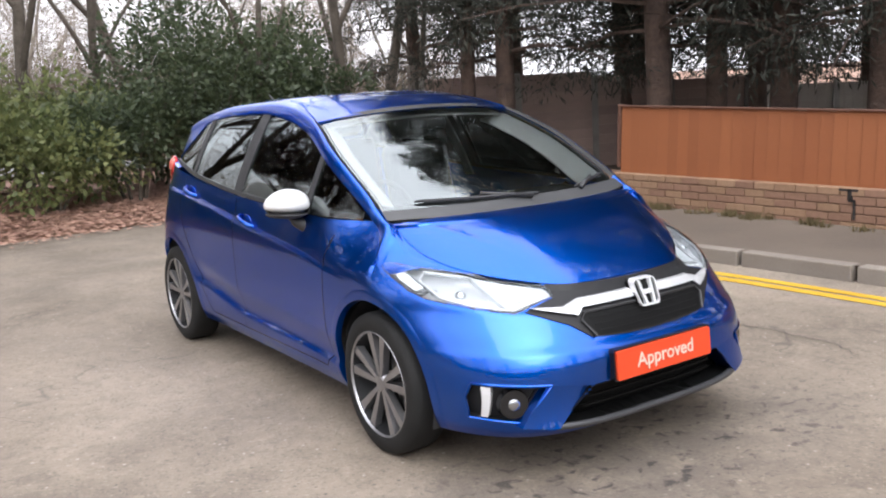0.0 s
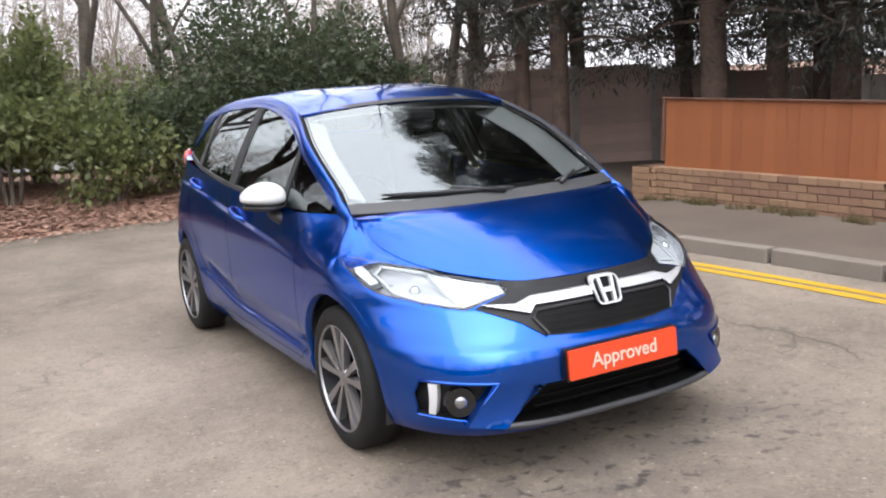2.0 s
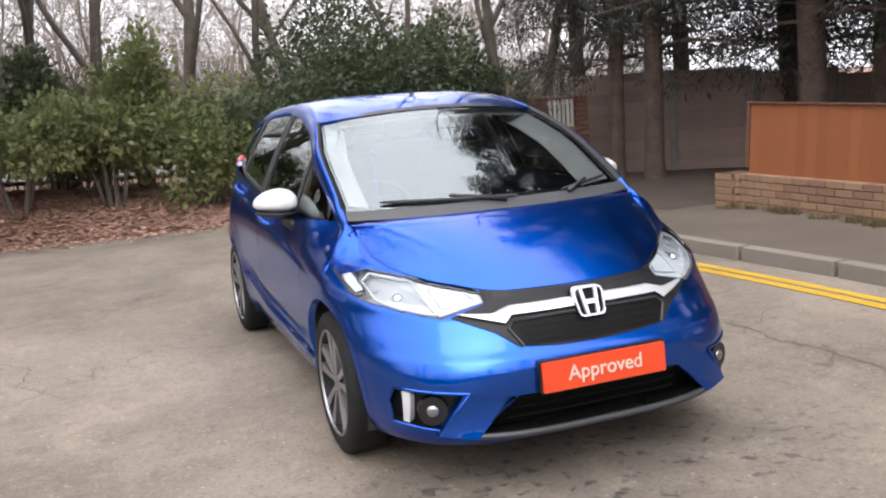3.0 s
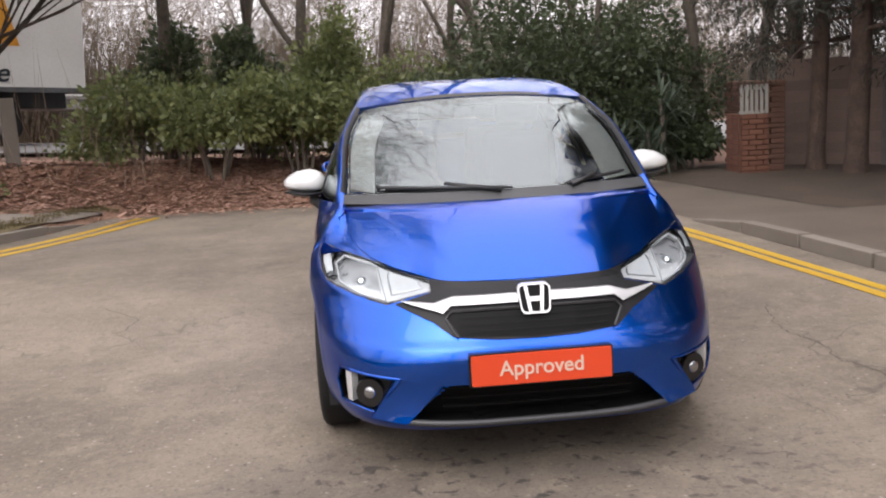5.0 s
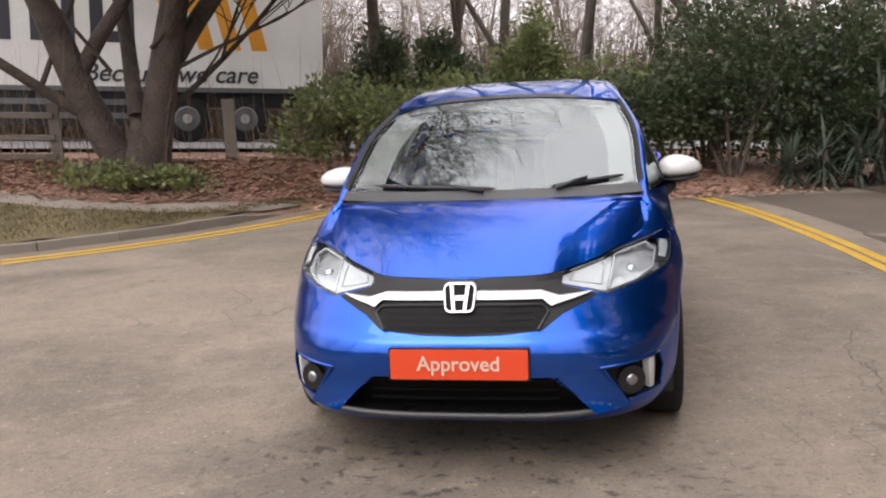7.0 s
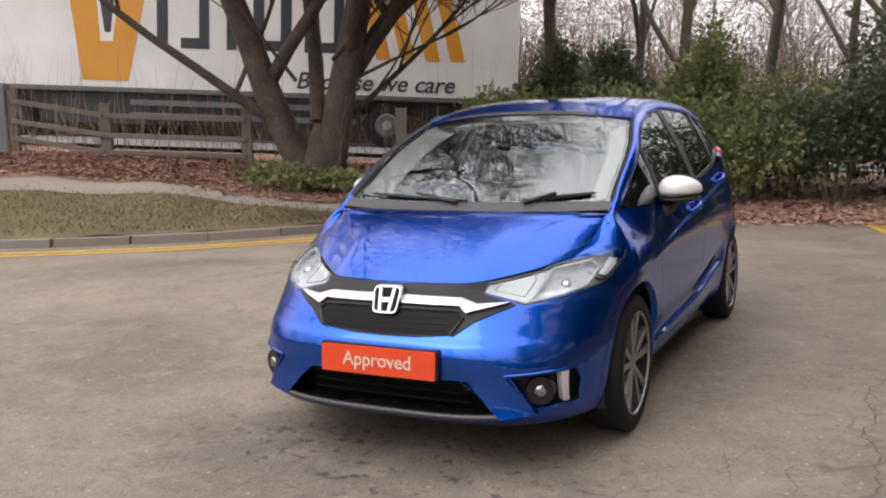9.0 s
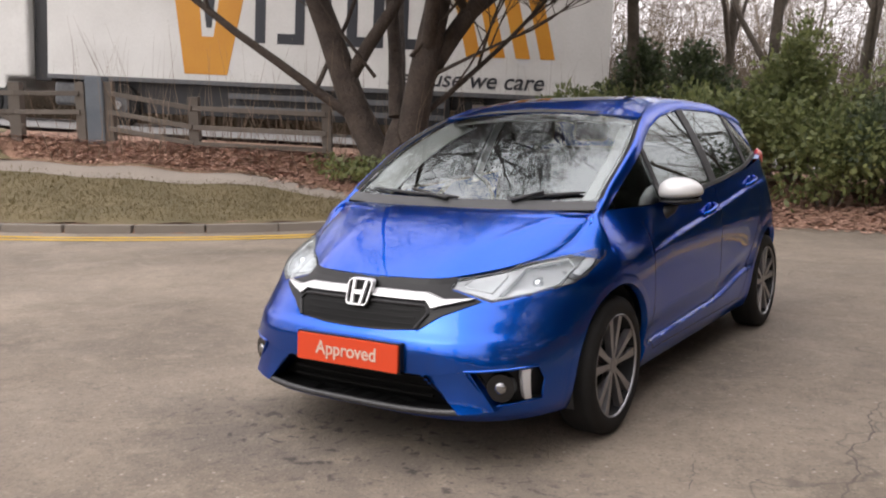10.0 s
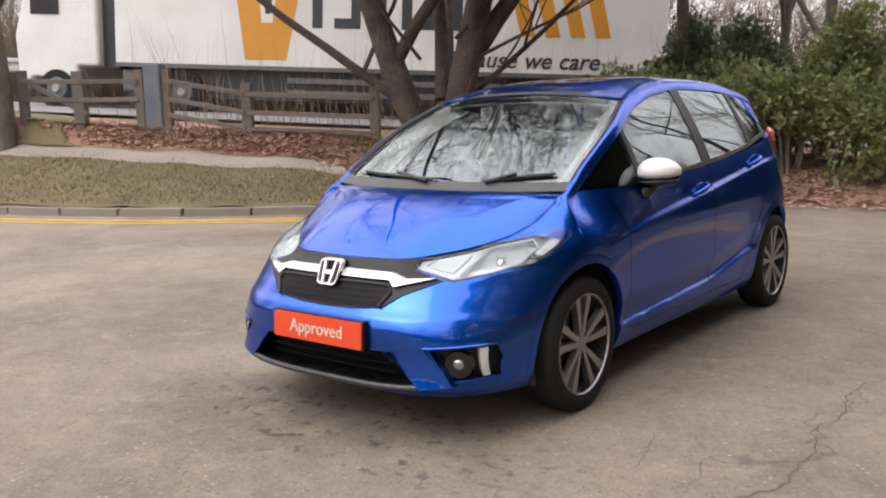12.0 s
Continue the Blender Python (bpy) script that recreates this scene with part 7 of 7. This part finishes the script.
part("trailer_rail", boxed(0, 12.9, -0.012, 0.02, 1.06, 1.16, 0.004), SATIN, trailer)
part("chassis", boxed(0.3, 12.4, 0.5, 2.0, 0.75, 1.1), BLACK_TRIM, trailer)
# added black panel stands in for the shadow beneath the trailer
part("underside_shade", boxed(3.5, 11.9, 0.25, 0.30, 0.35, 1.08, 0.01), BLACK_TRIM, trailer, "dark panel added for the shade beneath the trailer")
part("side_guard", boxed(3.6, 8.6, 0.02, 0.06, 0.5, 0.62, 0.005), SATIN, trailer)
part("side_guard", boxed(3.6, 8.6, 0.02, 0.06, 0.78, 0.9, 0.005), SATIN, trailer)


def shape(poly, mat, name="livery_shape"):
    bm = bmesh.new()
    a = [bm.verts.new((x, -0.008, z)) for x, z in poly]
    b = [bm.verts.new((x, 0.004, z)) for x, z in poly]
    bm.faces.new(a)
    bm.faces.new(b[::-1])
    for i in range(len(poly)):
        j = (i + 1) % len(poly)
        bm.faces.new((a[i], b[i], b[j], a[j]))
    bmesh.ops.recalc_face_normals(bm, faces=bm.faces[:])
    bmesh.ops.triangulate(bm, faces=bm.faces[:])
    part(name, bm, mat, trailer)


shape([(8.62, 1.30), (9.62, 1.30), (9.95, 3.6), (9.35, 3.6), (9.22, 2.15), (8.95, 2.15), (8.75, 3.6), (8.15, 3.6)], TRUCK_ORANGE)
shape([(9.0, 2.35), (9.12, 2.35), (9.3, 3.6), (8.85, 3.6)], TRUCK_DARK)
for x, w in ((7.75, 0.24), (6.85, 0.22), (6.25, 0.22), (5.65, 0.24), (5.05, 0.24), (4.5, 0.26), (3.9, 0.22)):
    shape([(x, 2.05), (x + w, 2.05), (x + w, 3.6), (x, 3.6)], TRUCK_DARK)
for x in (6.85, 5.05, 3.9):
    shape([(x + 0.2, 2.05), (x + 0.62, 2.05), (x + 0.62, 2.28), (x + 0.2, 2.28)], TRUCK_DARK)
for k in range(4):
    x = 1.2 + 0.55 * k
    shape([(x, 1.95), (x + 0.32, 1.95), (x + 0.75, 3.6), (x + 0.42, 3.6)], TRUCK_ORANGE)
slogan_x = 4.95
for text in ("Because", "we", "care"):
    letters = lettering(text, 0.52, 0.004, 0.006, 0.25)
    wide_by = max(v.co.x for v in letters.vertices) - min(v.co.x for v in letters.vertices)
    slog = new("slogan_word", letters)
    slog.data.materials.append(TRUCK_DARK)
    slog.parent = trailer
    slog.matrix_basis = pose(slogan_x - wide_by / 2, -0.01, 1.42, 90, 0, 0) @ Matrix.Diagonal((-1, 1, 1, 1))
    slogan_x -= wide_by + 0.17
# cab: profile in (x, z), swept across
def cab_form(prof, q0, q1, name, mat, bev=0.06, label=""):
    bm = bmesh.new()
    a = [bm.verts.new((x, q0, z)) for x, z in prof]
    b = [bm.verts.new((x, q1, z)) for x, z in prof]
    bm.faces.new(a)
    bm.faces.new(b[::-1])
    for i in range(len(prof)):
        j = (i + 1) % len(prof)
        bm.faces.new((a[i], b[i], b[j], a[j]))
    bmesh.ops.recalc_face_normals(bm, faces=bm.faces[:])
    if bev:
        bmesh.ops.bevel(bm, geom=bm.edges[:], offset=bev, segments=3, affect="EDGES", profile=0.5)
    return part(name, bm, mat, lorry, label, smooth=False)


cab = cab_form([(13.35, 1.05), (13.9, 1.05), (13.9, 0.75), (15.1, 0.75), (15.45, 0.45), (15.55, 1.75), (15.25, 2.9), (14.9, 3.5), (13.4, 3.6)], 0.02, 2.48, "cab", TRUCK_WHITE, 0.07, "white lorry cab")
part("cab_window", boxed(14.35, 15.1, -0.004, 0.03, 2.25, 3.0, 0.01), GLOSS_BLACK, cab)
part("windscreen", boxed(-0.02, 0.02, 0.15, 2.35, -0.45, 0.45, 0.01), GLOSS_BLACK, cab).matrix_basis = pose(15.42, 0, 2.32, 0, -15, 0)
part("cab_gap", boxed(12.92, 13.33, 0.25, 2.25, 1.0, 3.3, 0.02), BLACK_TRIM, lorry)
part("fuel_tank", boxed(11.6, 12.8, 0.1, 0.6, 0.45, 1.0, 0.08), SATIN, lorry)
for x in (14.45, 11.2, 2.9, 1.7):
    w = part("wheel", bmesh.new(), TYRE, lorry)
    bm = bmesh.new()
    bmesh.ops.create_cone(bm, cap_ends=True, segments=36, radius1=0.5, radius2=0.5, depth=0.3)
    bmesh.ops.bevel(bm, geom=[e for e in bm.edges if abs(e.verts[0].co.z - e.verts[1].co.z) < 1e-4], offset=0.05, segments=2, affect="EDGES")
    bm.to_mesh(w.data)
    bm.free()
    w.matrix_basis = pose(x, 0.14, 0.5, 90, 0, 0)
    rim = bmesh.new()
    bmesh.ops.create_cone(rim, cap_ends=True, segments=28, radius1=0.29, radius2=0.24, depth=0.05)
    part("rim", rim, SATIN, w).matrix_basis = pose(0, 0, 0.15)
    hub = bmesh.new()
    bmesh.ops.create_cone(hub, cap_ends=True, segments=16, radius1=0.11, radius2=0.09, depth=0.08)
    part("hub", hub, GALV, w).matrix_basis = pose(0, 0, 0.19)
arch = bmesh.new()
bmesh.ops.create_cone(arch, cap_ends=True, segments=32, radius1=0.60, radius2=0.60, depth=0.04)
part("wheel_arch", arch, BLACK_TRIM, cab).matrix_basis = pose(14.45, 0.05, 0.58, 90, 0, 0)
LORRY_D = -1.5
p = at_road(LORRY_D, 15.6)
ax = Vector((DX, DY, 0.058)).normalized()
ay = Vector((NX, NY, 0))
az = ax.cross(ay)
flip = -1 if az.z < 0 else 1
lorry.matrix_basis = Matrix.Translation((p.x, p.y, road_z(p.x, p.y) + 0.02)) @ Matrix((ax, ay, az * flip)).transposed().to_4x4()
